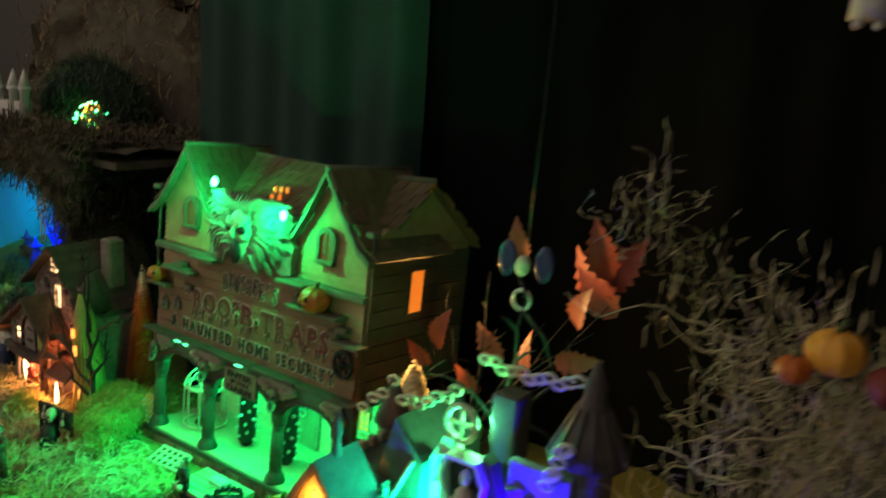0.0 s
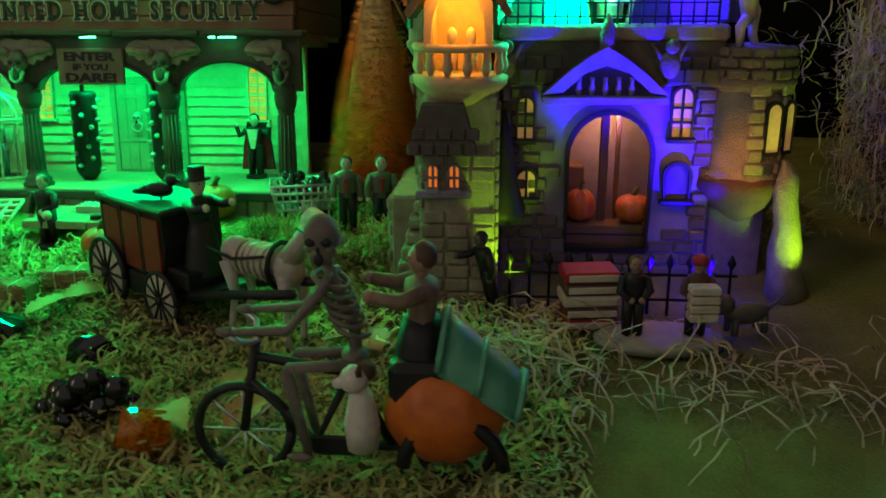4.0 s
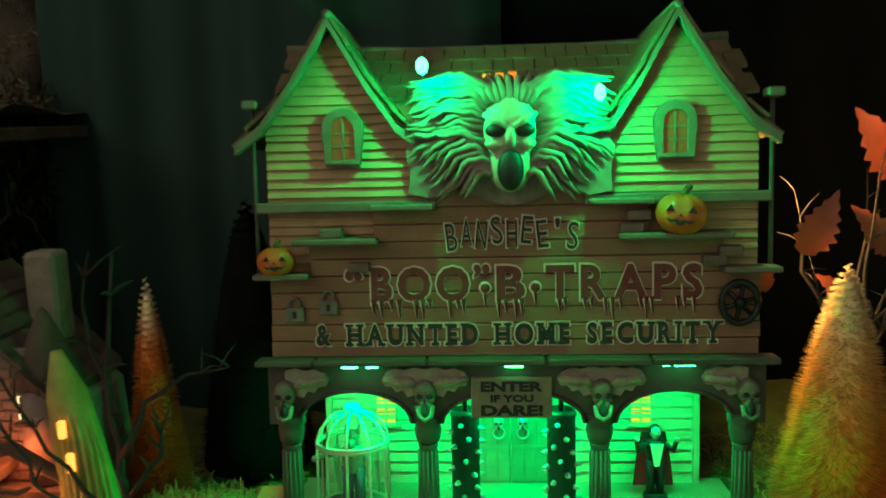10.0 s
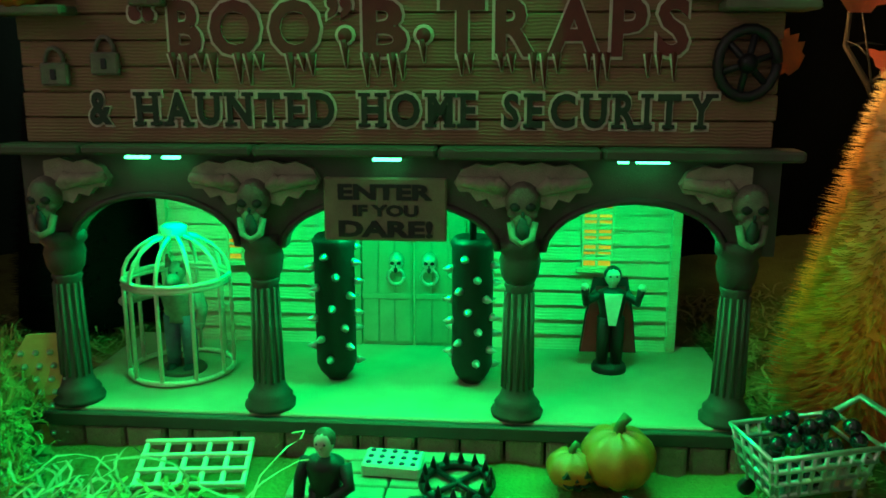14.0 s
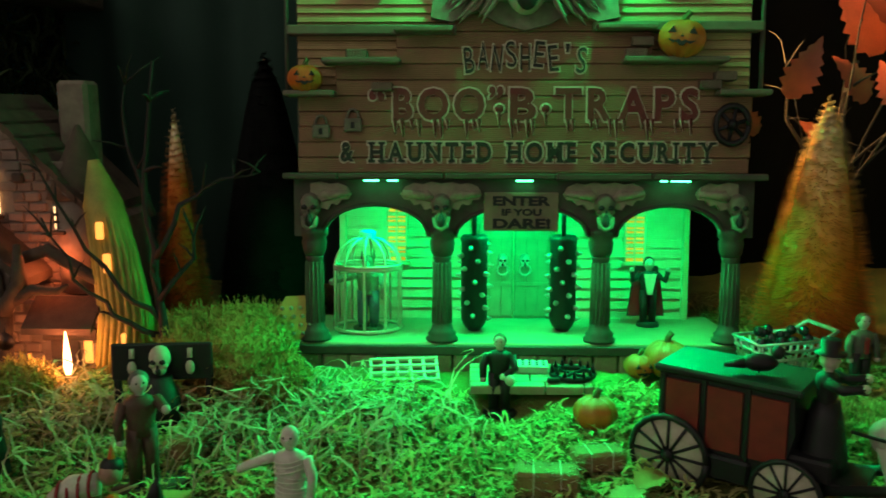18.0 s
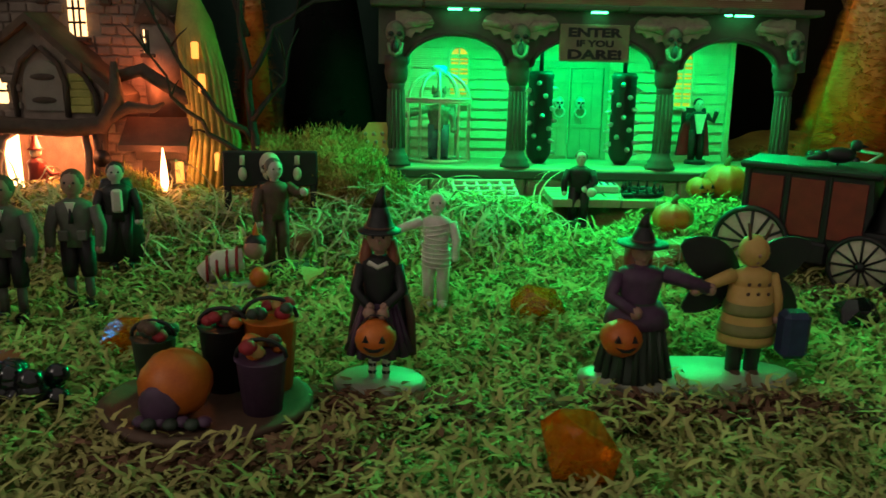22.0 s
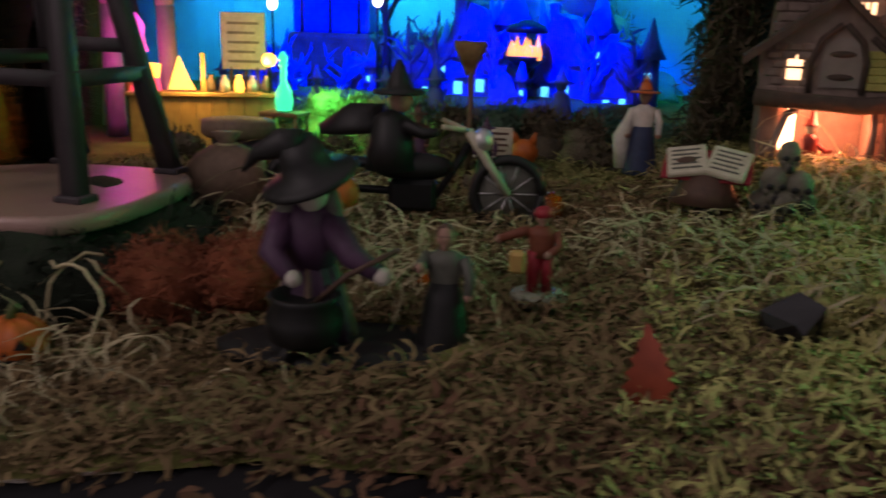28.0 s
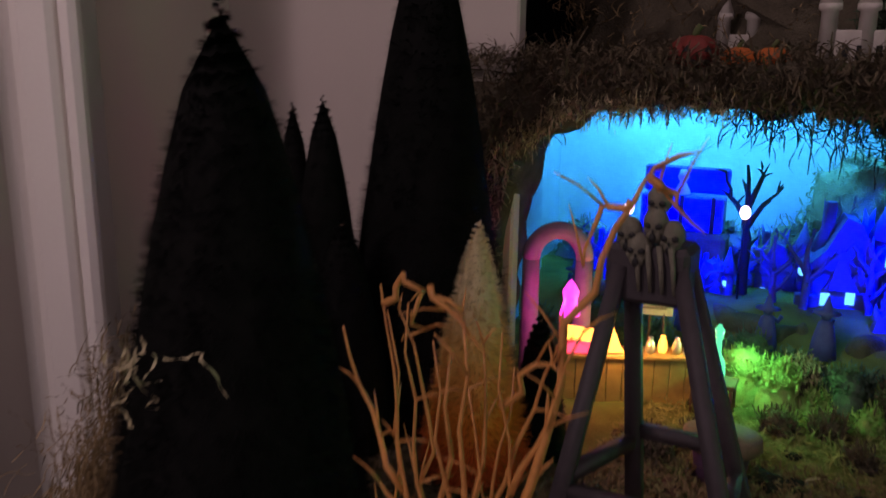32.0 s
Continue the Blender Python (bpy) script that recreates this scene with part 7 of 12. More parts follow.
def far_house(x, y, z, s, rz, label, seed):
    """A little crooked house: walls, steep roofs, tower, lit windows."""
    rg = random.Random(seed)
    t = thing("village_house", label, "building model", x, y, z, rz)
    part("house_body", Geo().box(-2.2 * s, 2.2 * s, -1.5 * s, 1.5 * s, 0, 4.2 * s, 0.1), M["bluelit"], t)
    part("roof", Geo().prism([(-2.8 * s, 4.0 * s), (2.8 * s, 4.0 * s), (1.7 * s, 5.2 * s), (0.6 * s, 7.4 * s), (-0.4 * s, 7.8 * s), (-1.5 * s, 5.4 * s)], -1.9 * s, 1.9 * s), M["bluelit"], t)
    tw = part("tower", Geo().lathe([(1.0 * s, 0), (0.9 * s, 6.5 * s)], 10, (2.6 * s, -0.4 * s, 0)), M["bluelit"], t)
    part("tower_roof", Geo().lathe([(1.5 * s, 6.3 * s), (0.7 * s, 8.0 * s), (0.05, 10.2 * s)], 10, (2.6 * s, -0.4 * s, 0)), M["bluelit"], tw)
    part("chimney", Geo().box(-1.6 * s, -0.9 * s, -0.3 * s, 0.4 * s, 5.5 * s, 8.6 * s, 0.08), M["bluelit"], t)
    part("porch", Geo().box(-3.2 * s, -1.6 * s, -2.2 * s, -1.4 * s, 0, 2.2 * s, 0.1), M["bluelit"], t)
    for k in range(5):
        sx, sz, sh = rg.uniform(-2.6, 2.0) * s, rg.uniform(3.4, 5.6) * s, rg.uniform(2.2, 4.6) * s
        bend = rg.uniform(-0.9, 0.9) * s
        part("spire", Geo().tube([(sx, rg.uniform(-1.2, 0.8) * s, sz), (sx + bend * 0.2, 0, sz + sh * 0.45), (sx + bend, 0, sz + sh)], [rg.uniform(0.5, 1.0) * s, 0.42 * s, 0.03], 7), M["bluelit"], t)
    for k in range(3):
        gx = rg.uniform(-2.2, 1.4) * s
        part("gable", Geo().prism([(gx - 0.9 * s, 2.6 * s), (gx + 0.9 * s, 2.6 * s), (gx + rg.uniform(-0.3, 0.3) * s, rg.uniform(4.6, 6.2) * s)], rg.uniform(-2.2, -1.7) * s, 0), M["bluelit"], t)
    for wx, wz in ((-1.2, 1.4), (0.4, 1.6), (-0.4, 4.6), (2.6, 4.2)):
        part("window", Geo().box((wx - 0.3) * s, (wx + 0.3) * s, -1.62 * s, -1.5 * s, wz * s, (wz + 0.9) * s, 0.03), M["glowaqua"], t, "pale lit window")
    return t


M["white"] = mat("white_model_paint", (0.62, 0.58, 0.52), 0.7, 0, (0.42, 0.38, 0.33), 0.8, 0.06, 0.5, 0.04)
M["glowaqua"] = mat("pale_blue_window", (0.4, 0.8, 1.0), 0.4, 0, None, 0.4, 0.1, 0, emit=0.7, erg=(0.1, 0.7, 1.0))
M["glowmag"] = mat("magenta_bulb", (1.0, 0.3, 0.9), 0.4, 0, None, 0.4, 0.1, 0, emit=0.9, erg=(1.0, 0.05, 0.6))
M["glowbulb"] = mat("yellow_bulb", (1.0, 0.8, 0.3), 0.4, 0, None, 0.4, 0.1, 0, emit=2.0, erg=(1.0, 0.36, 0.02))
M["glowlime"] = mat("green_bottle_light", (0.03, 0.3, 0.1), 0.4, 0, None, 0.4, 0.1, 0, emit=0.6, erg=(0.02, 1.0, 0.35))
M["glowwhite"] = mat("white_bulb", (1.0, 0.85, 0.7), 0.4, 0, None, 0.4, 0.1, 0, emit=2.0, erg=(1.0, 0.75, 0.6))
for i, (x, y, s_, rz, lab) in enumerate(((-54.5, 31, 1.3, 10, "tall crooked village house with a pointed tower"), (-46.0, 32, 1.2, -8, "crooked two-storey village house"), (-40.5, 29, 0.9, -4, "small crooked house with a chimney"), (-77.0, 31.5, 0.72, 14, "low crooked house with a pointed tower"), (-72.6, 27.5, 0.5, 4, "tiny crooked house"), (-60.5, 33, 0.85, 6, "small crooked house with a steep roof"), (-65.8, 29.0, 0.62, -12, "tiny crooked house with a tower"), (-50.2, 25.0, 0.55, 12, "tiny crooked house"))):
    far_house(x, y, -2.0, s_, rz, lab + " in blue light", i)
cof = thing("open_chest", "dark open chest with a pale figure inside", "chest", -69.6, 31.5, 5.0, 4)
part("chest_body", Geo().box(-4.0, 4.0, -1.4, 1.4, 0, 3.6, 0.2), M["bluelit"], cof)
part("chest_lid", Geo().box(-4.2, 4.2, 0.9, 1.6, 3.6, 6.2, 0.2), M["bluelit"], cof)
for k in range(3):
    part("band", Geo().box(-3.2 + 3.0 * k, -2.8 + 3.0 * k, -1.5, -1.35, 0, 3.6, 0.04), M["iron"], cof)
part("chest_figure", Geo().lathe([(0.6, 2.4), (0.8, 3.8), (0.3, 4.8), (0.55, 5.3), (0.3, 6.0)], 9, (-0.2, -0.2, 0)), M["white"], cof)
solid("plinth", Geo().box(-4.6, 4.6, -2, 2, -7.2, 0, 0.4), M["cavemoss"], "mossy grey plinth under the chest", "plinth", -69.6, 31.5, 5.0)
branchy("bare_tree", "dark bare tree in the blue cave", -63.2, 29, -2.0, [[(0, 0, 0), (0.2, 0, 6), (0, 0, 10), (-0.3, 0, 14.2)], [(0, 0, 8), (1.4, 0, 10.6), (3.0, 0, 12.4)], [(0, 0, 9), (-1.5, 0, 11.0), (-2.2, 0, 13.4)], [(0, 0, 10), (1.2, 0, 13), (1.0, 0, 14.0)]], M["darktwig"], "tree", 41, 0.6, 1.2, 4, 0.6)
branchy("bare_tree", "dark bare tree in the blue cave", -57.4, 27, -2.0, [[(0, 0, 0), (0.2, 0, 4), (0, 0, 7), (0.3, 0, 9.2)], [(0, 0, 4), (1.6, 0, 6.4), (3.0, 0, 7.4)], [(0, 0, 5), (-1.5, 0, 7.0), (-2.2, 0, 8.4)]], M["bluelit"], "tree", 43, 0.6, 1.2, 4, 0.45)
# teal mossy rocks between the houses and behind them
M["tealrock"] = mat("grey_green_cave_moss", (0.26, 0.34, 0.28), 0.95, 0, (0.12, 0.17, 0.13), 1.6, 0.15, 0.8, 0.3, 0.1, vary=0.25)
rg = random.Random(45)
for x, y, z, r in ((-47.5, 38, 11.0, 4.2), (-52.0, 38, 3.0, 4.4), (-73.5, 36.5, 1.5, 3.0), (-54.0, 37, 8.0, 4.6), (-49.5, 37.5, 4.5, 5.0), (-44.0, 37, 3.0, 4.2), (-38.5, 36, -1.0, 3.0), (-65.0, 34.5, 1.0, 4.2), (-59.0, 36, 2.0, 4.0), (-79.5, 35, 0.0, 3.6), (-62.0, 24, -2.2, 2.6), (-68.5, 24, -2.2, 2.4), (-74.5, 23.5, -2.2, 2.2), (-57.5, 23, -2.2, 2.0), (-46.0, 24.0, -2.2, 2.2), (-41.5, 23.0, -2.2, 2.6), (-52.0, 22.0, -2.2, 1.8)):
    g = Geo().ball((0, 0, 0), r, 1.1, 0.8, 1.0, 22, 14)
    g.v = [lumpy(lumpy((px + x, py + y, pz + z), r * 0.32), 0.9) for px, py, pz in g.v]
    solid("cave_rock", g, M["tealrock"] if y > 33 else M["cavemoss"], "mossy boulder in the blue cave", "rock", group="cave boulders")
    if r > 3.5:
        sp_ = [rg.choice(g.v) for _ in range(700)]
        solid("rock_moss", strands(700, lambda k: sp_[k], 1.6, 0.10, int(-x * 10), False, 1.4, 4), M["tealrock"], "ragged moss over a cave boulder", "moss", kind="stuff")
fb = thing("fire_bowl", "black bowl with a glowing orange fire", "brazier", -48.8, 26.5, -2.0)
part("stand", Geo().lathe([(0.9, 0), (0.4, 0.5), (0.35, 4.2), (0.8, 4.6)], 10), M["iron"], fb)
part("bowl", Geo().lathe([(0.6, 4.5), (1.6, 5.2), (1.8, 5.6), (1.6, 5.6)], 14), M["iron"], fb)
part("lid", Geo().lathe([(1.9, 7.6), (1.7, 8.2), (0.4, 8.7)], 14), M["iron"], fb)
for k in range(7):
    a = k * 0.9
    part("flame", Geo().lathe([(0.3, 5.3), (0.42, 5.8), (0.24, 6.5), (0.02, 7.0 + 0.5 * math.sin(k * 2.3))], 7, (-1.2 + 0.4 * k, -0.5 + 0.4 * math.sin(a), 0)), M["glowfire"], fb, "glowing orange flame")
for x, y, z in ((-73.6, 26.0, 7.6), (-63.0, 26.6, 8.1)):
    lp = thing("globe_lamp", "thin lamp post with a bright white globe", "lamp", x, y, -2.0)
    part("post", Geo().tube([(0, 0, 0), (0, 0, z + 1.6)], 0.12, 6), M["iron"], lp)
    part("globe", Geo().ball((0, 0, z + 2.0), 0.5, 1, 1, 1.3), M["glowwhite"], lp, "bright white globe")
# small robed villagers standing about in the blue light
for i, (x, y, h) in enumerate(((-71.5, 22, 4.6), (-66.5, 21, 4.2), (-59.5, 20, 4.4), (-55.0, 20, 4.8), (-44.5, 21, 5.0), (-78.0, 24, 4.4))):
    g = Geo().lathe([(h * 0.24, 0), (h * 0.2, h * 0.3), (h * 0.13, h * 0.6), (h * 0.06, h * 0.68)], 10).ball((0, 0, h * 0.76), h * 0.1)
    g.lathe([(h * 0.24, h * 0.8), (h * 0.1, h * 0.84), (h * 0.01, h * 1.1)], 10)
    g.tube([(h * 0.12, 0, h * 0.6), (h * 0.26, -h * 0.05, h * 0.5), (h * 0.3, -h * 0.1, h * 0.62)], h * 0.045, 6)
    solid("robed_villager", g, M["bluelit"], "small robed villager figurine with a pointed hat", "figurine", x, y, -2.2, 30 * i, group="robed villagers")
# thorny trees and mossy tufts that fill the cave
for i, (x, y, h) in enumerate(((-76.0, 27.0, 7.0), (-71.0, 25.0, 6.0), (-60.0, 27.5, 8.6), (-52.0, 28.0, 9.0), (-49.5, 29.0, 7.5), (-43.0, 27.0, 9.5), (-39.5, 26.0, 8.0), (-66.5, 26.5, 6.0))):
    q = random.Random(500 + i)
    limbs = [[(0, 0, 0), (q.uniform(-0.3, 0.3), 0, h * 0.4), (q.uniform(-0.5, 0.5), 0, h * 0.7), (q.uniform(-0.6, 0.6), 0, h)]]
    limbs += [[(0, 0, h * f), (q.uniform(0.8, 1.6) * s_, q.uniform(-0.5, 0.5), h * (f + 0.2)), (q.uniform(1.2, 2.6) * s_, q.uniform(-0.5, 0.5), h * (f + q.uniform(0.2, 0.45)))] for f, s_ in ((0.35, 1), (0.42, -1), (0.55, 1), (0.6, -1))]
    branchy("thorn_tree", "crooked thorny tree in blue light", x, y, -2.2, limbs, M["bluelit"], "tree", 520 + i, 0.7, 1.1, 3, 0.4, "thorn trees")
M["mossdim"] = mat("dark_green_moss_fibre", (0.05, 0.075, 0.03), 0.95, 0, (0.02, 0.032, 0.014), 0.8, 0.1, 0, spec=0.1, vary=0.4)
M["tealmoss"] = mat("teal_moss_tuft", (0.14, 0.22, 0.15), 0.95, 0, (0.06, 0.10, 0.07), 0.6, 0.1, 0.8, 0.2, 0.1)
for i in range(26):
    q = random.Random(540 + i)
    x, y, r = -79 + 1.7 * i + q.uniform(-0.8, 0.8), q.uniform(10.5, 20), q.uniform(0.8, 1.7)
    t = thing("moss_tuft", "ragged tuft of teal-green moss in the cave", "moss", x, y, -2.2, group="cave tufts")
    g = Geo().ball((0, 0, r * 0.5), r * 0.85, 1.1, 1, 0.9, 12, 8)
    g.v = [lumpy(p, 0.35) for p in g.v]
    part("core", g, M["tealmoss"], t)
    tagged(part("fibre_coat", strands(160, lambda k: (lambda u: (u.x * r * 0.9, u.y * r * 0.85, r * 0.5 + u.z * r * 0.8))(Vector((q.gauss(0, 1), q.gauss(0, 1), abs(q.gauss(0, 1)))).normalized()), 1.0, 0.06, 560 + i, False, 1.4, 4), M["tealmoss"], t), kind="stuff")
# hanging skeleton and dry roots under the shelf
g = Geo()
skull_geo(g, (0, 0, 0), 0.55, 0, 1)
g.use(0).tube([(0, 0, -0.6), (0.05, 0, -2.4), (0, 0, -3.4)], 0.12, 6)
for k in range(4):
    g.tube([(0.7 * math.cos(a), 0.45 * math.sin(a), -1.1 - 0.35 * k) for a in [2 * math.pi * i / 10 for i in range(11)]], 0.07, 5)
for s_ in (-1, 1):
    g.tube([(s_ * 0.3, 0, -3.3), (s_ * 0.4, 0, -5.0), (s_ * 0.3, 0, -6.6)], 0.1, 5).tube([(s_ * 0.7, 0, -1.0), (s_ * 0.95, 0, -2.4), (s_ * 0.8, 0, -3.7)], 0.09, 5)
g.tube([(0, 0, 0.4), (0, 0, 2.2)], 0.04, 4)
solid("hanging_skeleton", g, [M["bone"], M["black"]], "small bone skeleton hanging from the mossy shelf", "skeleton figurine", -46.2, 10, 14.9)

# street furniture before the cave
lp = thing("street_lamp", "black street lamp with a bright yellow globe", "street lamp", -62.6, 5.8, ground_z(-62.6, 5.8))
part("post", Geo().lathe([(0.5, 0), (0.3, 0.4), (0.14, 0.8), (0.12, 5.4), (0.25, 5.5)], 8), M["iron"], lp)
part("globe", Geo().ball((0, 0, 5.95), 0.5), M["glowbulb"], lp, "bright yellow globe")
es = thing("easel_sign", "pale notice board on a wooden easel", "sign", -66.9, 9.6, ground_z(-66.9, 9.6) + 1.2, rz=15)
part("board", Geo().box(-1.7, 1.7, -0.1, 0.1, 3.8, 8.0, 0.05), M["bone"], es)
for s_ in (-1, 1):
    part("easel_leg", Geo().tube([(s_ * 1.2, -0.1, 0), (s_ * 1.0, 0, 4.0)], 0.12, 6), M["wood"], es)
part("easel_leg", Geo().tube([(0, 1.6, 0), (0, 0.15, 4.0)], 0.12, 6), M["wood"], es)
for k in range(5):
    part("text_bar", Geo().box(-1.2, 1.2 - 0.3 * (k % 2), -0.14, -0.09, 4.3 + 0.7 * k, 4.5 + 0.7 * k, 0.01), M["hair"], es)
bt = thing("green_bottle", "glowing green bottle with a narrow neck", "bottle", -60.9, 4.7, 0.1)
tb = thing("bottle_stand", "small dark table under the green bottle", "table", -60.9, 4.9, ground_z(-60.9, 4.9))
part("tabletop", Geo().box(-1.6, 1.4, -1.0, 1.0, 2.2, 2.5, 0.06), M["wood"], tb)
for lx in (-1.4, 1.2):
    for ly in (-0.8, 0.8):
        part("leg", Geo().tube([(lx, ly, 0), (lx, ly, 2.2)], 0.14, 6), M["wood"], tb)
part("glass", Geo().lathe([(0.5, 0), (0.62, 0.5), (0.55, 1.3), (0.22, 1.9), (0.2, 2.9), (0.3, 3.1)], 12), M["glowlime"], bt)
part("stopper", Geo().lathe([(0.22, 3.05), (0.34, 3.6), (0.1, 4.0)], 8), M["glowlime"], bt)
kio = thing("lit_kiosk", "small stall with a magenta lamp and glowing amber counter", "market stall", -69.4, 3.8, ground_z(-69.4, 3.8) + 0.1, rz=26)
M["stallwood"] = mat("yellow_stall_paint", (0.52, 0.36, 0.10), 0.6, 0, (0.34, 0.21, 0.06), 0.6, 0.06, 0.5, 0.04)
for k in range(9):
    part("counter_board", Geo().box(-2.6 + 1.12 * k, -1.52 + 1.12 * k, -1.35, -1.1, -0.3, 3.2, 0.05), M["stallwood"], kio)
part("counter_top", Geo().box(-2.8, 7.7, -1.6, 0.6, 3.2, 3.5, 0.06), M["stallwood"], kio)
M["glowstall"] = mat("amber_stall_light", (0.5, 0.22, 0.03), 0.4, 0, None, 0.4, 0.1, 0, emit=2.4, erg=(1.0, 0.36, 0.03))
M["glowred"] = mat("red_stall_light", (0.5, 0.04, 0.03), 0.4, 0, None, 0.4, 0.1, 0, emit=1.4, erg=(1.0, 0.06, 0.10))
part("red_panel", Geo().prism([(-2.4, 3.6), (-0.4, 3.6), (-0.5, 4.4), (-2.2, 4.6)], -1.45, -1.3), M["glowred"], kio, "glowing red panel")
part("light_panel", Geo().prism([(-2.4, 4.6), (-0.5, 4.45), (-0.3, 5.4), (-2.5, 5.7)], -1.45, -1.3), M["glowstall"], kio, "glowing orange panel")
part("light_panel", Geo().prism([(0.1, 3.7), (1.9, 3.7), (1.5, 4.4), (0.9, 6.0)], -1.45, -1.3), M["glowstall"], kio, "glowing orange panel")
part("magenta_lamp", Geo().lathe([(0.25, 5.9), (0.75, 6.2), (0.5, 7.2), (0.62, 7.9), (0.3, 8.5), (0.05, 8.8)], 9, (-2.0, -0.6, 0)), M["glowmag"], kio, "magenta lamp")
for s_ in (-2.6, 2.4):
    part("stall_post", Geo().box(s_ - 0.15, s_ + 0.15, -0.9, -0.6, 3.4, 6.2, 0.03), M["stallwood"], kio)
for k in range(5):
    part("jar", Geo().lathe([(0.28, 3.5), (0.36, 3.8), (0.3, 4.3), (0.16, 4.5), (0.2, 4.7)], 9, (2.9 + 0.95 * k, -0.5 - 0.3 * (k % 2), 0)), M["silver" if k % 2 else "glowbulb" if k == 2 else "boneold"], kio)
# lilac arch behind the stall
M["lilac"] = mat("lilac_plaster", (0.42, 0.26, 0.36), 0.8, 0, (0.28, 0.16, 0.25), 0.8, 0.08, 0.5, 0.04)
ga = thing("arched_gate", "lilac plaster arch standing behind the stall", "arch", -73.2, 5.6, ground_z(-73.2, 5.6), rz=24)
part("arch_ring", Geo().tube([(2.0 * math.cos(a), 0, 9.5 + 2.2 * math.sin(a)) for a in [math.pi * i / 16 for i in range(17)]], 0.68, 8), M["lilac"], ga)
for s_ in (-1, 1):
    part("pillar", Geo().lathe([(0.8, 0), (0.7, 1.0), (0.66, 9.5)], 10, (s_ * 2.0, 0, 0)), M["lilac"], ga)
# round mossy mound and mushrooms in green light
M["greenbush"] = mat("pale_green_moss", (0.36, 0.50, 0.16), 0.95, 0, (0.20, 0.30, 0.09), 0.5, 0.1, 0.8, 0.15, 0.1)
rg = random.Random(44)
for i, (x, y, r, m) in enumerate(((-59.8, 9.0, 1.7, "greenbush"), (-57.2, 8.5, 1.4, "greenbush"), (-56.0, 10.5, 1.3, "raffia"), (-54.5, 8.5, 1.1, "greenbush"), (-52.8, 9.5, 1.3, "tealmoss"), (-51, 7.0, 1.1, "greenbush"), (-56.5, 4.0, 1.1, "cavemoss"), (-53.5, 5.0, 1.1, "cavemoss"), (-49.5, 8, 1.4, "cavemoss"), (-46.5, 8.5, 1.5, "tealmoss"), (-43.5, 9.0, 1.5, "cavemoss"), (-40.5, 7.5, 1.3, "cavemoss"), (-63.0, -4.0, 1.5, "cavemoss"), (-60.5, 0.5, 1.2, "cavemoss"), (-38.6, 4.5, 1.2, "cavemoss"), (-51.5, 1.0, 0.9, "cavemoss"), (-47.5, 4.0, 1.1, "cavemoss"))):
    t = thing("moss_clump", "ragged clump of dry moss before the cave", "moss", x, y, ground_z(x, y) - 0.3 + (1.5 if r > 1.25 and y > 7 else 0), group="moss clumps")
    g = Geo().ball((0, 0, r * 0.6), r * 0.85, 1.1, 1, 0.85, 14, 10)
    if r > 1.25 and y > 7:
        g.lathe([(r * 1.4, -1.9), (r * 1.15, -0.4), (r * 0.8, r * 0.5)], 14)
    g.v = [lumpy((px + x, py + y, pz), 0.55) for px, py, pz in g.v]
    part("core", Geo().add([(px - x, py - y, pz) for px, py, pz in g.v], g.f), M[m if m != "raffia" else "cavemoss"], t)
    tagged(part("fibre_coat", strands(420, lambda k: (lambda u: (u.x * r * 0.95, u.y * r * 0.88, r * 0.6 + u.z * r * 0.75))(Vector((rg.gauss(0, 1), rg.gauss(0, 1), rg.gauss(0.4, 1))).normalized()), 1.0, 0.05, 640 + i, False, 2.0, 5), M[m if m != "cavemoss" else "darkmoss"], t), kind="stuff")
# pumpkins on the shelf and the mossy wreath with its glitter ball
pumpkin(-65.0, 8.5, 20.7, 1.7, "dark orange carved pumpkin on the mossy shelf", True, 20, "red")
pumpkin(-62.0, 8.5, 20.7, 1.2, "small yellow-orange pumpkin on the mossy shelf", False)
pumpkin(-59.8, 8.5, 20.7, 1.2, "small orange carved pumpkin on the mossy shelf", True, 20)
for x, y, rz in ((-55.0, 12.0, 15), (-64.0, 24.0, 20)):
    wc = thing("white_castle", "small white model castle on the mossy shelf", "building model", x, y, 20.6, rz)
    part("keep", Geo().box(-1.6, 1.6, -1.0, 1.0, 0, 3.2, 0.1), M["white"], wc)
    for sx in (-2.0, 0.4, 2.1):
        tw = part("tower", Geo().lathe([(0.6, 0), (0.55, 4.4), (0.75, 4.5), (0.75, 4.9)], 9, (sx, -0.6, 0)), M["white"], wc)
        part("spire", Geo().lathe([(0.75, 4.9), (0.3, 6.2), (0.03, 7.0)], 9, (sx, -0.6, 0)), M["white"], tw)
    for sx in (-0.9, 0.0, 1.2):
        part("window", Geo().box(sx - 0.2, sx + 0.2, -1.08, -0.98, 1.2, 2.2, 0.03), M["black"], wc)

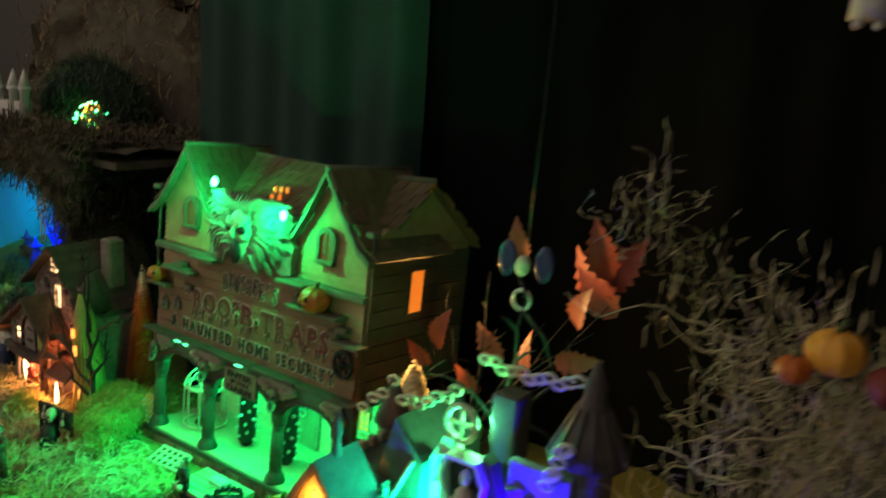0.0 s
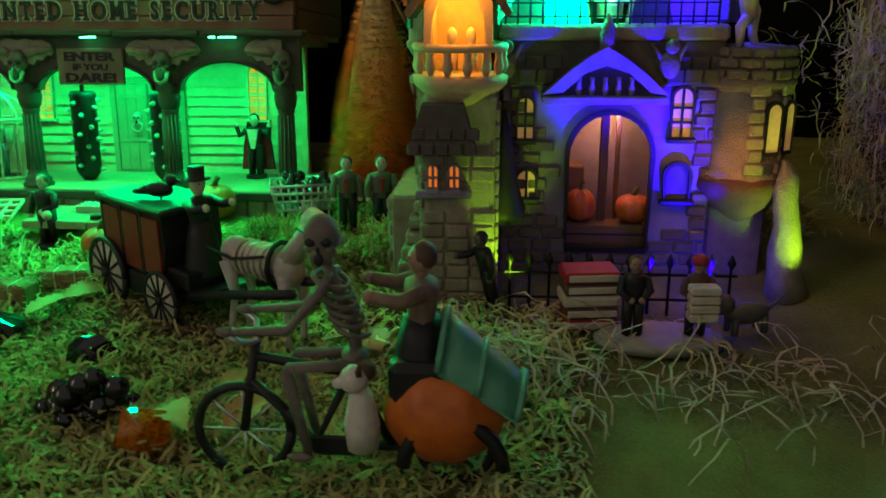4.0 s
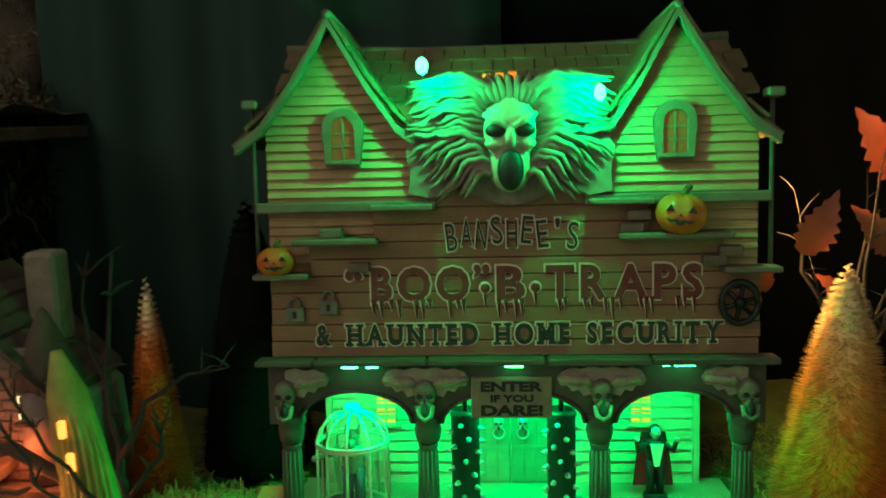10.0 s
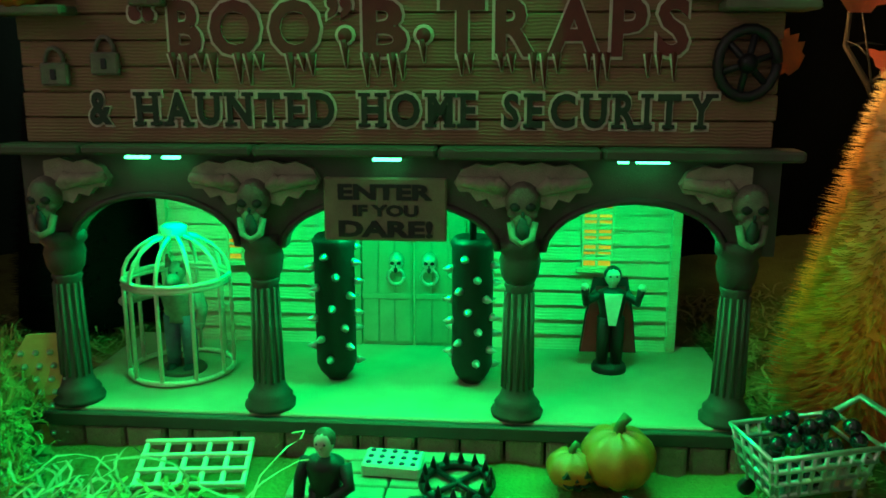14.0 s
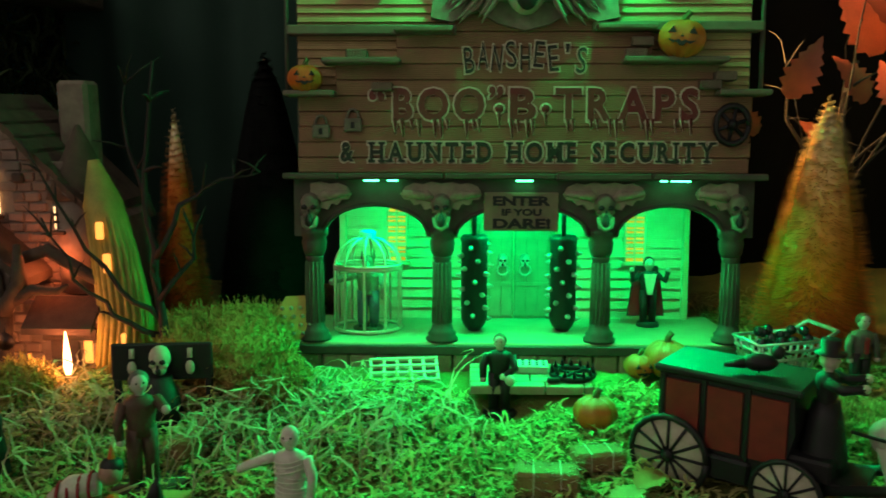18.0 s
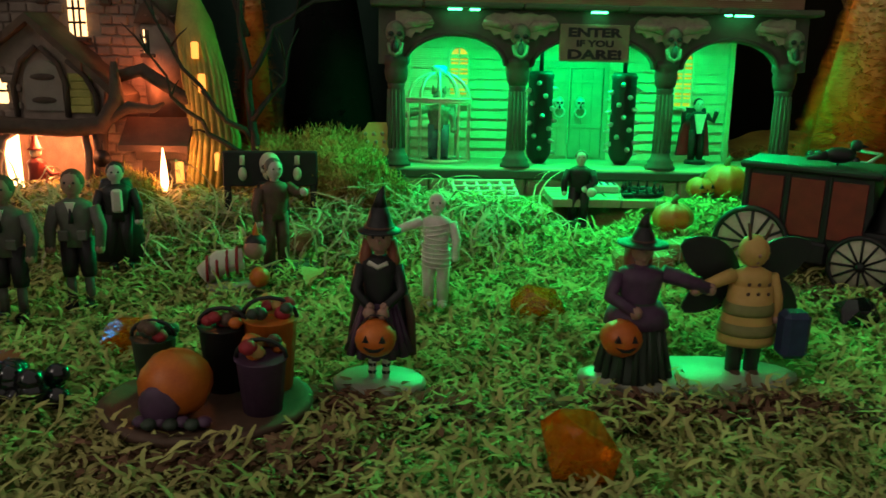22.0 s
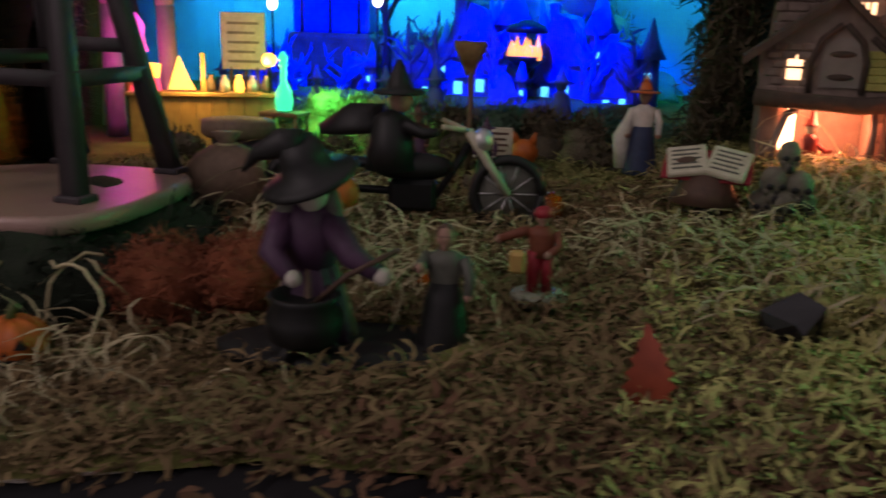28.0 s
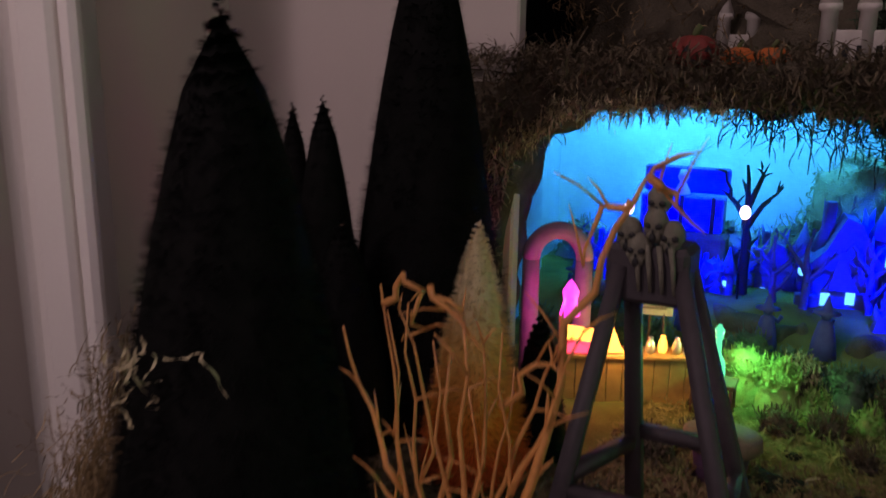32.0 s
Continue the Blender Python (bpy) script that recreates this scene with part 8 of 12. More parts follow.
# ---- figurines: each one plain painted mesh ----
C = dict(
    purple=mat("purple_paint", (0.085, 0.04, 0.085), 0.6, 0, (0.045, 0.02, 0.045), 0.3, 0.05, 0.3, 0.02),
    dkgreen=mat("dark_green_paint", (0.035, 0.055, 0.035), 0.6, 0, (0.02, 0.03, 0.02), 0.3, 0.05, 0.3, 0.02),
    grey=mat("grey_green_paint", (0.12, 0.12, 0.10), 0.65, 0, (0.07, 0.07, 0.055), 0.3, 0.05, 0.3, 0.02),
    brown=mat("brown_paint", (0.10, 0.055, 0.035), 0.65, 0, (0.055, 0.03, 0.02), 0.3, 0.05, 0.3, 0.02),
    skin=mat("painted_skin", (0.34, 0.20, 0.145), 0.55, 0, (0.24, 0.135, 0.095), 0.3, 0.05, 0.2, 0.02),
    pale=mat("pale_painted_skin", (0.50, 0.46, 0.40), 0.55, 0, (0.36, 0.33, 0.28), 0.3, 0.05, 0.2, 0.02),
    yellow=mat("yellow_ochre_paint", (0.52, 0.34, 0.10), 0.6, 0, (0.38, 0.23, 0.06), 0.3, 0.05, 0.3, 0.02),
    blue=mat("navy_paint", (0.02, 0.035, 0.085), 0.6, 0, (0.012, 0.02, 0.05), 0.3, 0.05, 0.3, 0.02),
    hairred=mat("auburn_paint", (0.20, 0.06, 0.025), 0.6, 0, (0.11, 0.03, 0.015), 0.3, 0.05, 0.3, 0.02),
    sheet=mat("white_gauze_paint", (0.66, 0.63, 0.55), 0.75, 0, (0.46, 0.43, 0.36), 0.3, 0.05, 0.5, 0.03),
    base=mat("grey_green_base", (0.34, 0.35, 0.27), 0.42, 0, (0.22, 0.23, 0.17), 0.6, 0.06, 0.4, 0.03),
    hood=mat("green_leather_paint", (0.10, 0.36, 0.22), 0.35, 0, (0.06, 0.22, 0.13), 0.5, 0.06, 0.2, 0.02),
    tweed=mat("tweed_brown_paint", (0.22, 0.15, 0.10), 0.7, 0, (0.12, 0.08, 0.055), 0.3, 0.05, 0.4, 0.03),
    stripe=mat("olive_stripe_paint", (0.20, 0.20, 0.06), 0.6, 0, (0.12, 0.12, 0.035), 0.3, 0.05, 0.3, 0.02),
    fur=mat("grey_fur_paint", (0.34, 0.33, 0.26), 0.8, 0, (0.18, 0.17, 0.13), 0.2, 0.04, 0.8, 0.05),
    denim=mat("faded_blue_paint", (0.14, 0.18, 0.24), 0.7, 0, (0.08, 0.1, 0.14), 0.3, 0.05, 0.4, 0.03),
    crimson=mat("crimson_paint", (0.34, 0.02, 0.03), 0.6, 0, (0.2, 0.012, 0.02), 0.3, 0.05, 0.3, 0.02),
    oldbone=mat("dull_grey_bone", (0.20, 0.17, 0.14), 0.7, 0, (0.10, 0.085, 0.07), 0.3, 0.05, 0.5, 0.04),
    black=M["black"], bone=M["bone"], orange=M["orange"], silver=M["silver"], stem=M["stem"],
)


class Doll:
    """A figurine under construction: paints are slots of its one mesh."""

    def __init__(self):
        self.g, self.paints = Geo(), []

    def p(self, name):
        if name not in self.paints:
            self.paints.append(name)
        self.g.use(self.paints.index(name))
        return self.g

    def body(self, H, top, low, skin="skin", legs="trousers", hair="brown", hat=None, arms=((-1, "down"), (1, "down")), x=0, y=0, shoes="black", face=True, hatm="black", girth=1.0, brim=2.1, tall=1.0):
        w = H * 0.13 * girth
        if legs == "skirt":
            self.p(low).lathe([(w * 1.5, H * 0.22), (w * 1.4, H * 0.28), (w * 1.0, H * 0.44), (w * 0.75, H * 0.52)], 12, (x, y, 0))
            for s_ in (-1, 1):
                self.p("sheet" if low != "sheet" else skin).tube([(x + s_ * w * 0.4, y, H * 0.03), (x + s_ * w * 0.4, y, H * 0.28)], w * 0.24, 6)
                self.p(shoes).ball((x + s_ * w * 0.4, y - w * 0.25, H * 0.025), w * 0.36, 0.8, 1.4, 0.6, 7, 5)
        elif legs == "robe":
            self.p(low).lathe([(w * 1.6, 0), (w * 1.5, H * 0.06), (w * 1.1, H * 0.4), (w * 0.8, H * 0.55)], 12, (x, y, 0))
        else:
            for s_ in (-1, 1):
                self.p(low).tube([(x + s_ * w * 0.5, y, H * (0.04 if legs != "shorts" else 0.24)), (x + s_ * w * 0.5, y, H * 0.28), (x + s_ * w * 0.42, y, H * 0.52)], [w * 0.4, w * 0.46, w * 0.55], 8)
                if legs == "shorts":
                    self.p("grey").tube([(x + s_ * w * 0.5, y, H * 0.03), (x + s_ * w * 0.5, y, H * 0.28)], w * 0.27, 7)
                self.p(shoes).ball((x + s_ * w * 0.5, y - w * 0.3, H * 0.03), w * 0.46, 0.8, 1.4, 0.7, 7, 5)
        self.p(top).lathe([(w * 0.85, H * 0.46), (w * 0.82, H * 0.55), (w * 1.05, H * 0.7), (w * 1.0, H * 0.76), (w * 0.4, H * 0.8)], 12, (x, y, 0), None, 1.0, 0.72)
        for s_, kind in arms:
            sh = Vector((x + s_ * w * 0.98, y, H * 0.74))
            if kind == "down":
                pts = [sh, sh + Vector((s_ * w * 0.4, -w * 0.1, -H * 0.15)), sh + Vector((s_ * w * 0.35, -w * 0.5, -H * 0.29))]
            elif kind == "front":
                pts = [sh, sh + Vector((s_ * w * 0.35, -w * 0.3, -H * 0.15)), sh + Vector((-s_ * w * 0.55, -w * 1.15, -H * 0.22))]
            elif kind == "out":
                pts = [sh, sh + Vector((s_ * w * 0.9, -w * 0.1, -H * 0.04)), sh + Vector((s_ * w * 2.1, -w * 0.3, -H * 0.1))]
            elif kind == "reach":
                pts = [sh, sh + Vector((s_ * w * 0.3, -w * 1.0, -H * 0.04)), sh + Vector((s_ * w * 0.2, -w * 2.2, H * 0.0))]
            else:
                pts = [sh, sh + Vector((s_ * w * 0.8, -w * 0.2, -H * 0.08)), sh + Vector((s_ * w * 1.0, -w * 0.7, H * 0.08))]
            self.p(top).tube(pts, [w * 0.4, w * 0.34, w * 0.28], 7)
            self.p(skin).ball(pts[-1], w * 0.3, 1, 1, 1, 7, 5)
        hr, hz = H * 0.08, H * 0.9
        self.p(skin).tube([(x, y, H * 0.78), (x, y, H * 0.86)], w * 0.3, 7)
        self.g.ball((x, y - hr * 0.3, hz - hr * 0.62), hr * 0.55, 1, 1, 0.8, 8, 6)
        self.g.ball((x, y, hz), hr, 0.92, 0.98, 1.12, 12, 9)
        self.g.ball((x, y - hr * 0.95, hz - hr * 0.1), hr * 0.2, 0.8, 1, 1, 6, 5)
        if face:
            self.p("black")
            for s_ in (-1, 1):
                self.g.ball((x + s_ * hr * 0.36, y - hr * 0.86, hz + hr * 0.18), hr * 0.13, 1, 0.6, 0.9, 6, 5)
        if hair:
            self.p(hair).ball((x, y + hr * 0.2, hz + hr * 0.18), hr * 1.03, 1.0, 0.98, 1.05, 10, 8)
        if hat == "witch":
            self.p(hatm).lathe([(hr * brim, hz + hr * 0.42), (hr * brim * 0.98, hz + hr * 0.56), (hr * (1 + brim) * 0.48, hz + hr * 0.62), (hr * 1.02, hz + hr * 0.72), (hr * 0.85, hz + hr * (0.6 + 0.6 * tall)), (hr * 0.55, hz + hr * (0.6 + 1.3 * tall))], 18, (x, y, 0))
            self.g.tube([(x, y, hz + hr * (0.57 + 1.28 * tall)), (x + hr * 0.06, y, hz + hr * (0.6 + 1.9 * tall)), (x + hr * 0.3, y, hz + hr * (0.6 + 2.5 * tall))], [hr * 0.57, hr * 0.32, hr * 0.04], 9)
            self.p("brown").tube([(x + hr * 1.0 * math.cos(a), y + hr * 1.0 * math.sin(a), hz + hr * 0.78) for a in [2 * math.pi * i / 14 for i in range(15)]], hr * 0.09, 5)
        elif hat == "top":
            self.p(hatm).lathe([(hr * 1.6, hz + hr * 0.6), (hr * 1.6, hz + hr * 0.72), (hr * 0.95, hz + hr * 0.78), (hr * 1.0, hz + hr * 2.1), (hr * 0.9, hz + hr * 2.15)], 12, (x, y, 0))
        elif hat == "hood":
            self.p(hatm).ball((x, y + hr * 0.25, hz + hr * 0.05), hr * 1.3, 1, 1, 1.1, 10, 8)
        elif hat == "cap":
            self.p(hatm).ball((x, y + hr * 0.1, hz + hr * 0.45), hr * 1.25, 1.05, 1.1, 0.75, 10, 7)
        return self

    def pail(self, x, y, z, r):
        """A small pumpkin pail."""
        self.p("orange").ball((x, y, z), r, 1, 1, 0.9, 14, 8, warp=lambda a, t: 1 + 0.06 * abs(math.sin(4 * a)))
        self.p("black")
        for s_ in (-1, 1):
            self.g.prism([(x + s_ * r * 0.4 - r * 0.16, z + r * 0.1), (x + s_ * r * 0.4 + r * 0.16, z + r * 0.1), (x + s_ * r * 0.4, z + r * 0.42)], y - r * 1.03, y - r * 0.6)
        self.g.prism([(x - r * 0.5, z - r * 0.15), (x - r * 0.2, z - r * 0.38), (x + r * 0.2, z - r * 0.38), (x + r * 0.5, z - r * 0.15), (x, z - r * 0.25)], y - r * 1.05, y - r * 0.6)
        return self

    def plate(self, rx, ry, h=0.22, x=0, y=0, name="base"):
        self.p(name).lathe([(1.0, -0.15), (1.02, h * 0.5), (0.92, h)], 20, (x, y, 0), None, rx, ry)
        return self

    def done(self, name, label, x, y, rz=0, z=None, cat="figurine", group="", rx=0, ry=0):
        return solid(name, self.g, [C[p] for p in self.paints], label, cat, x, y, ground_z(x, y) + 0.3 if z is None else z, rz, rx, ry, group)


# witch girl with a pumpkin pail on an oval base
d = Doll().plate(1.3, 0.95)
d.body(4.75, "black", "purple", legs="skirt", hair="hairred", hat="witch", arms=((-1, "front"), (1, "front")), girth=0.78, brim=1.55, tall=1.25)
d.p("hairred").tube([(-0.3, 0.1, 4.2), (-0.4, 0.05, 3.6), (-0.34, -0.1, 3.1)], [0.16, 0.18, 0.06], 7).tube([(0.3, 0.1, 4.2), (0.4, 0.05, 3.6), (0.34, -0.1, 3.1)], [0.16, 0.18, 0.06], 7)
for k in range(12):
    a = 2 * math.pi * k / 12
    d.p("purple").tube([(0.86 * math.cos(a), 0.72 * math.sin(a), 1.0), (0.68 * math.cos(a), 0.58 * math.sin(a), 1.6), (0.44 * math.cos(a), 0.36 * math.sin(a), 2.45)], [0.13, 0.1, 0.05], 5)
d.p("black").lathe([(0.98, 0.85), (0.9, 1.5), (0.72, 2.7), (0.56, 3.3), (0.4, 3.62)], 14, (0, 0.32, 0), None, 1.0, 0.45)
d.p("brown").tube([(0.92, 0.1, 0.9), (0.86, 0.1, 2.0), (0.66, 0.1, 3.0)], [0.12, 0.14, 0.06], 6)
d.p("sheet").tube([(-0.26, -0.36, 3.66), (0, -0.44, 3.55), (0.26, -0.36, 3.66)], 0.07, 5)
for s_ in (-1, 1):
    for k in range(3):
        d.p("black").lathe([(0.12, 0.35 + 0.22 * k), (0.12, 0.44 + 0.22 * k)], 8, (s_ * 0.193, 0, 0))
d.p("skin").ball((-0.2, -0.72, 2.35), 0.17).ball((0.18, -0.72, 2.35), 0.17)
d.pail(0.0, -0.85, 1.72, 0.55)
d.p("black").tube([(-0.5, -0.85, 1.95), (-0.15, -0.85, 2.35), (0.2, -0.85, 2.35), (0.5, -0.85, 1.95)], 0.035, 5)
d.done("witch_girl", "witch girl figurine in black dress with pumpkin pail", -10.1, -20.9, -4)
# the hand-in-hand pair: witch and bee child on one long base
d = Doll().plate(3.3, 1.25)
d.body(4.4, "purple", "dkgreen", legs="robe", hair="hairred", hat="witch", arms=((-1, "front"), (1, "out")), x=-1.7, girth=1.15)
d.p("purple").lathe([(0.98, 1.75), (0.9, 2.1), (0.66, 2.4)], 14, (-1.7, 0, 0), None, 1, 0.85)
for k in range(14):
    a = 2 * math.pi * k / 14
    d.p("dkgreen").tube([(-1.7 + 1.04 * math.cos(a), 1.04 * math.sin(a), 0.2), (-1.7 + 0.72 * math.cos(a), 0.72 * math.sin(a), 1.9)], [0.13, 0.06], 5)
d.p("hairred").tube([(-1.7, 0.3, 3.9), (-1.7, 0.42, 3.0), (-1.7, 0.4, 2.5)], [0.42, 0.4, 0.15], 7)
d.pail(-2.35, -0.75, 1.55, 0.58)
d.body(4.3, "yellow", "dkgreen", hair=None, hat="hood", hatm="yellow", arms=((-1, "out"), (1, "down")), x=1.65, y=0.05, girth=1.0, shoes="brown", face=True)
d.p("yellow").lathe([(0.84, 1.15), (0.86, 1.3), (0.7, 2.2), (0.62, 2.9)], 16, (1.65, 0.05, 0), None, 1, 0.8)
for zz, rr in ((1.45, 0.86), (2.05, 0.76)):
    d.p("stripe").lathe([(rr, zz), (rr * 1.01, zz + 0.1), (rr * 0.95, zz + 0.34)], 16, (1.65, 0.05, 0), None, 1, 0.8)
for k in range(6):
    d.p("brown").ball((1.65 - 0.3 + 0.3 * (k % 3), -0.46, 2.75 + 0.28 * (k // 3)), 0.06, 1, 0.5, 1, 6, 4)
d.p("black")
for s_ in (-1, 1):
    for tip, half in (((1.75, 0.95), 0.62), ((1.55, -1.15), 0.5)):
        n_ = 7
        rim = []
        for i in range(n_ + 1):
            t = i / n_
            wd = half * math.sin(math.pi * min(1, t * 0.92 + 0.05)) ** 0.7
            rim.append((t, wd))
        L_ = math.hypot(*tip)
        ux, uz = tip[0] / L_, tip[1] / L_
        edge = [(t * tip[0] - uz * w_, t * tip[1] + ux * w_) for t, w_ in rim] + [(t * tip[0] + uz * w_, t * tip[1] - ux * w_) for t, w_ in reversed(rim)]
        d.g.prism([(1.65 + s_ * (0.2 + ex), 3.05 + ez) for ex, ez in edge], 0.6, 0.68)
for s_ in (-1, 1):
    d.p("brown").tube([(1.65 + s_ * 0.2, 0, 4.2), (1.65 + s_ * 0.35, -0.1, 4.75)], 0.05, 5)
d.p("blue").box(2.35, 3.15, -0.95, -0.25, 0.9, 2.3, 0.15)
d.done("costumed_pair", "witch and bee children figurine holding hands on one base", -0.95, -19.9, 2, ground_z(-0.95, -20.2) + 0.12)
# mummy child
d = Doll().body(4.2, "sheet", "sheet", skin="sheet", hair=None, arms=((-1, "out"), (1, "down")), shoes="sheet", girth=0.95)
d.p("sheet").lathe([(0.5, 1.5), (0.52, 1.9), (0.44, 2.4), (0.5, 2.9)], 14, (0, 0, 0), None, 1, 0.8)
for k in range(16):
    q = random.Random(90 + k)
    zz, tilt = 0.5 + 0.17 * k, q.uniform(-0.12, 0.12)
    if zz > 1.5:
        d.g.tube([(0.53 * math.cos(a), 0.43 * math.sin(a), zz + tilt * math.cos(a)) for a in [2 * math.pi * i / 14 for i in range(15)]], 0.03, 4)
d.done("mummy_child", "white gauze-wrapped mummy child figurine with arm out", -8.35, -14.2, -6)
# zombies, boys and others on the green
d = Doll().plate(1.5, 0.8, 0.2, 0.3, 0, "brown")
d.body(4.5, "brown", "brown", skin="pale", hair="grey", arms=((-1, "down"), (1, "reach")))
d.done("zombie", "ragged brown zombie figurine leaning on a small base", -14.6, -10.6, 30)
for x, y, rz in ((-22.3, -16.2, 4), (-20.6, -14.9, 6)):
    d = Doll().body(4.85, "grey", "black", skin="skin", legs="shorts", hair="brown", girth=0.95)
    d.p("sheet").prism([(-0.16, 3.8), (0.16, 3.8), (0.0, 3.3)], -0.47, -0.36)
    d.p("black").tube([(0, -0.44, 3.6), (0, -0.5, 3.1)], [0.05, 0.09], 5)
    for s_ in (-1, 1):
        d.p("grey").box(s_ * 0.3 - 0.17, s_ * 0.3 + 0.17, -0.5, -0.4, 2.5, 2.85, 0.04)
    d.done("school_boy", "boy figurine in grey jacket and black shorts", x, y, rz, group="boys in grey jackets")
d = Doll().body(4.2, "black", "black", skin="pale", hair="black")
d.p("black").lathe([(1.0, 0.3), (0.85, 1.8), (0.62, 3.2), (0.5, 3.5)], 12, (0, 0.35, 0), None, 1, 0.6)
d.p("sheet").box(-0.2, 0.2, -0.5, -0.3, 2.3, 3.2, 0.08)
d.done("vampire", "black-cloaked vampire figurine with white collar", -20.6, -10.9, 20)
d = Doll().plate(1.1, 0.6, 0.2, 0, 0, "base")
d.p("sheet").tube([(-1.2, 0, 0.5), (-0.5, 0, 1.0), (0.3, 0, 1.1)], [0.4, 0.5, 0.42], 8)
for k in range(4):
    d.p("crimson").tube([(-1.0 + 0.36 * k, 0.5 * math.cos(a), 0.75 + 0.1 * k + 0.5 * math.sin(a)) for a in [2 * math.pi * i / 10 for i in range(11)]], 0.06, 5)
d.p("skin").ball((0.75, -0.1, 1.5), 0.42)
d.p("black").ball((0.78, 0.0, 1.72), 0.42, 1, 1, 0.8)
d.p("orange").ball((0.9, -0.5, 0.5), 0.4)
d.p("orange").lathe([(0.25, 1.7), (0.1, 2.2), (0.02, 2.5)], 8, (0.8, 0, 0))
d.done("clown_child", "crawling clown child figurine in striped shirt", -15.9, -12.2, 10)
# masked man before the shop, porch figures
d = Doll().plate(0.8, 0.6, 0.2, 0, 0, "black")
d.body(3.7, "black", "black", skin="pale", hair="brown", arms=((-1, "down"), (1, "front")), girth=1.1)
d.p("pale").ball((0.55, -0.65, 1.8), 0.24)
d.done("masked_man", "masked man figurine in black overalls before the porch", -1.2, -3.9, -10, -1.15)
for x, y in ((14.2, -4.6), (16.0, -5.5)):
    d = Doll().body(3.6, "grey", "black", skin="pale", hair="brown", arms=((-1, "down"), (1, "down")))
    d.p("crimson").box(-0.1, 0.1, -0.45, -0.3, 1.9, 2.6, 0.04)
    d.done("zombie_child", "pale zombie child figurine in dark jacket", x, y, 8, group="zombie children")
SH = pose(0, 0, 0, -4)


def on_porch(x, y, z=1.05):
    v = SH @ Vector((x, y, z))
    return v.x, v.y, v.z


x, y, z = on_porch(-7.8, 2.9)
d = Doll().plate(0.8, 0.8, 0.15, 0, 0, "brown")
d.body(3.9, "fur", "denim", skin="fur", hair="fur", arms=((-1, "out"), (1, "down")), girth=1.2)
for s_ in (-1, 1):
    d.p("fur").tube([(s_ * 0.25, 0, 3.7), (s_ * 0.34, 0.05, 4.15)], [0.16, 0.03], 6)
d.p("fur").tube([(0, -0.3, 3.35), (0, -0.7, 3.25)], [0.24, 0.14], 7)
d.done("werewolf", "hairy werewolf figurine standing in the cage", x, y, 0, z, rx=-4)
x, y, z = on_porch(7.1, 4.1)
d = Doll().plate(0.6, 0.6, 0.25, 0, 0, "black")
d.body(3.75, "black", "black", skin="pale", hair="black", arms=((-1, "up"), (1, "up")))
d.p("sheet").prism([(-0.32, 2.85), (0.32, 2.85), (0.12, 1.75), (-0.12, 1.75)], -0.46, -0.3)
d.p("crimson").prism([(-0.95, 0.5), (0.95, 0.5), (0.8, 1.8), (0.5, 2.9), (-0.5, 2.9), (-0.8, 1.8)], 0.42, 0.5)
d.p("black").prism([(-1.0, 0.45), (1.0, 0.45), (0.85, 1.8), (0.6, 3.2), (-0.6, 3.2), (-0.85, 1.8)], 0.52, 0.6)
d.done("vampire", "vampire figurine in red-lined cloak on the porch", x, y, 0, z, rx=-4)

# bird cage on the porch
x, y, z = on_porch(-7.8, 2.9, 1.06)
cage = thing("cage", "white domed wire cage around a figurine", "cage", x, y, z, rx=-4)
M["cagewhite"] = mat("white_cage_paint", (0.66, 0.62, 0.48), 0.5, 0, (0.5, 0.46, 0.34), 0.4, 0.05, 0.2, 0.02)
R = 1.75
for zz, rr in ((0.12, R), (3.25, R), (3.4, R)):
    part("ring", Geo().tube([(rr * math.cos(a), rr * math.sin(a), zz) for a in [2 * math.pi * i / 28 for i in range(29)]], 0.09, 6), M["cagewhite"], cage)
for i in range(10):
    a = 2 * math.pi * (i + 0.5) / 10
    c_, s_ = math.cos(a), math.sin(a)
    part("bar", Geo().tube([(R * c_, R * s_, 0.05), (R * c_, R * s_, 3.35)] + [(R * math.cos(q) * c_, R * math.cos(q) * s_, 3.35 + 1.5 * math.sin(q)) for q in [0.25, 0.5, 0.8, 1.1, 1.4]], 0.075, 6), M["cagewhite"], cage)
part("crown", Geo().lathe([(0.5, 4.75), (0.42, 4.9), (0.46, 5.1), (0.3, 5.2)], 10), M["cagewhite"], cage)

# spiked rollers
for rx_ in (-2.25, 2.35):
    x, y, z = on_porch(rx_, 2.6, 1.06)
    rl = thing("spiked_roller", "dark upright log studded with silver spikes", "roller", x, y, z, rx=-4, group="spiked rollers")
    part("log", Geo().lathe([(0.3, 0), (0.55, 0.3), (0.68, 0.6), (0.68, 4.6), (0.74, 4.8), (0.6, 5.0), (0.4, 4.9)], 14), M["black"], rl)
    rg = random.Random(int(rx_ * 10))
    sp = Geo().lathe([(0.14, 0), (0.13, 0.12), (0.02, 0.34)], 7).mesh("spike", M["silver"])
    for k in range(30):
        a, zz = k * 2.4 + rg.uniform(-0.2, 0.2), 0.6 + 3.9 * k / 29
        part("spike", sp, None, rl, "", cpose(0.66 * math.cos(a), 0.66 * math.sin(a), zz, 0, 90, math.degrees(a)))
    part("axle", Geo().tube([(0, 0, 4.9), (0, 0, 6.6)], 0.12, 6), M["iron"], rl)

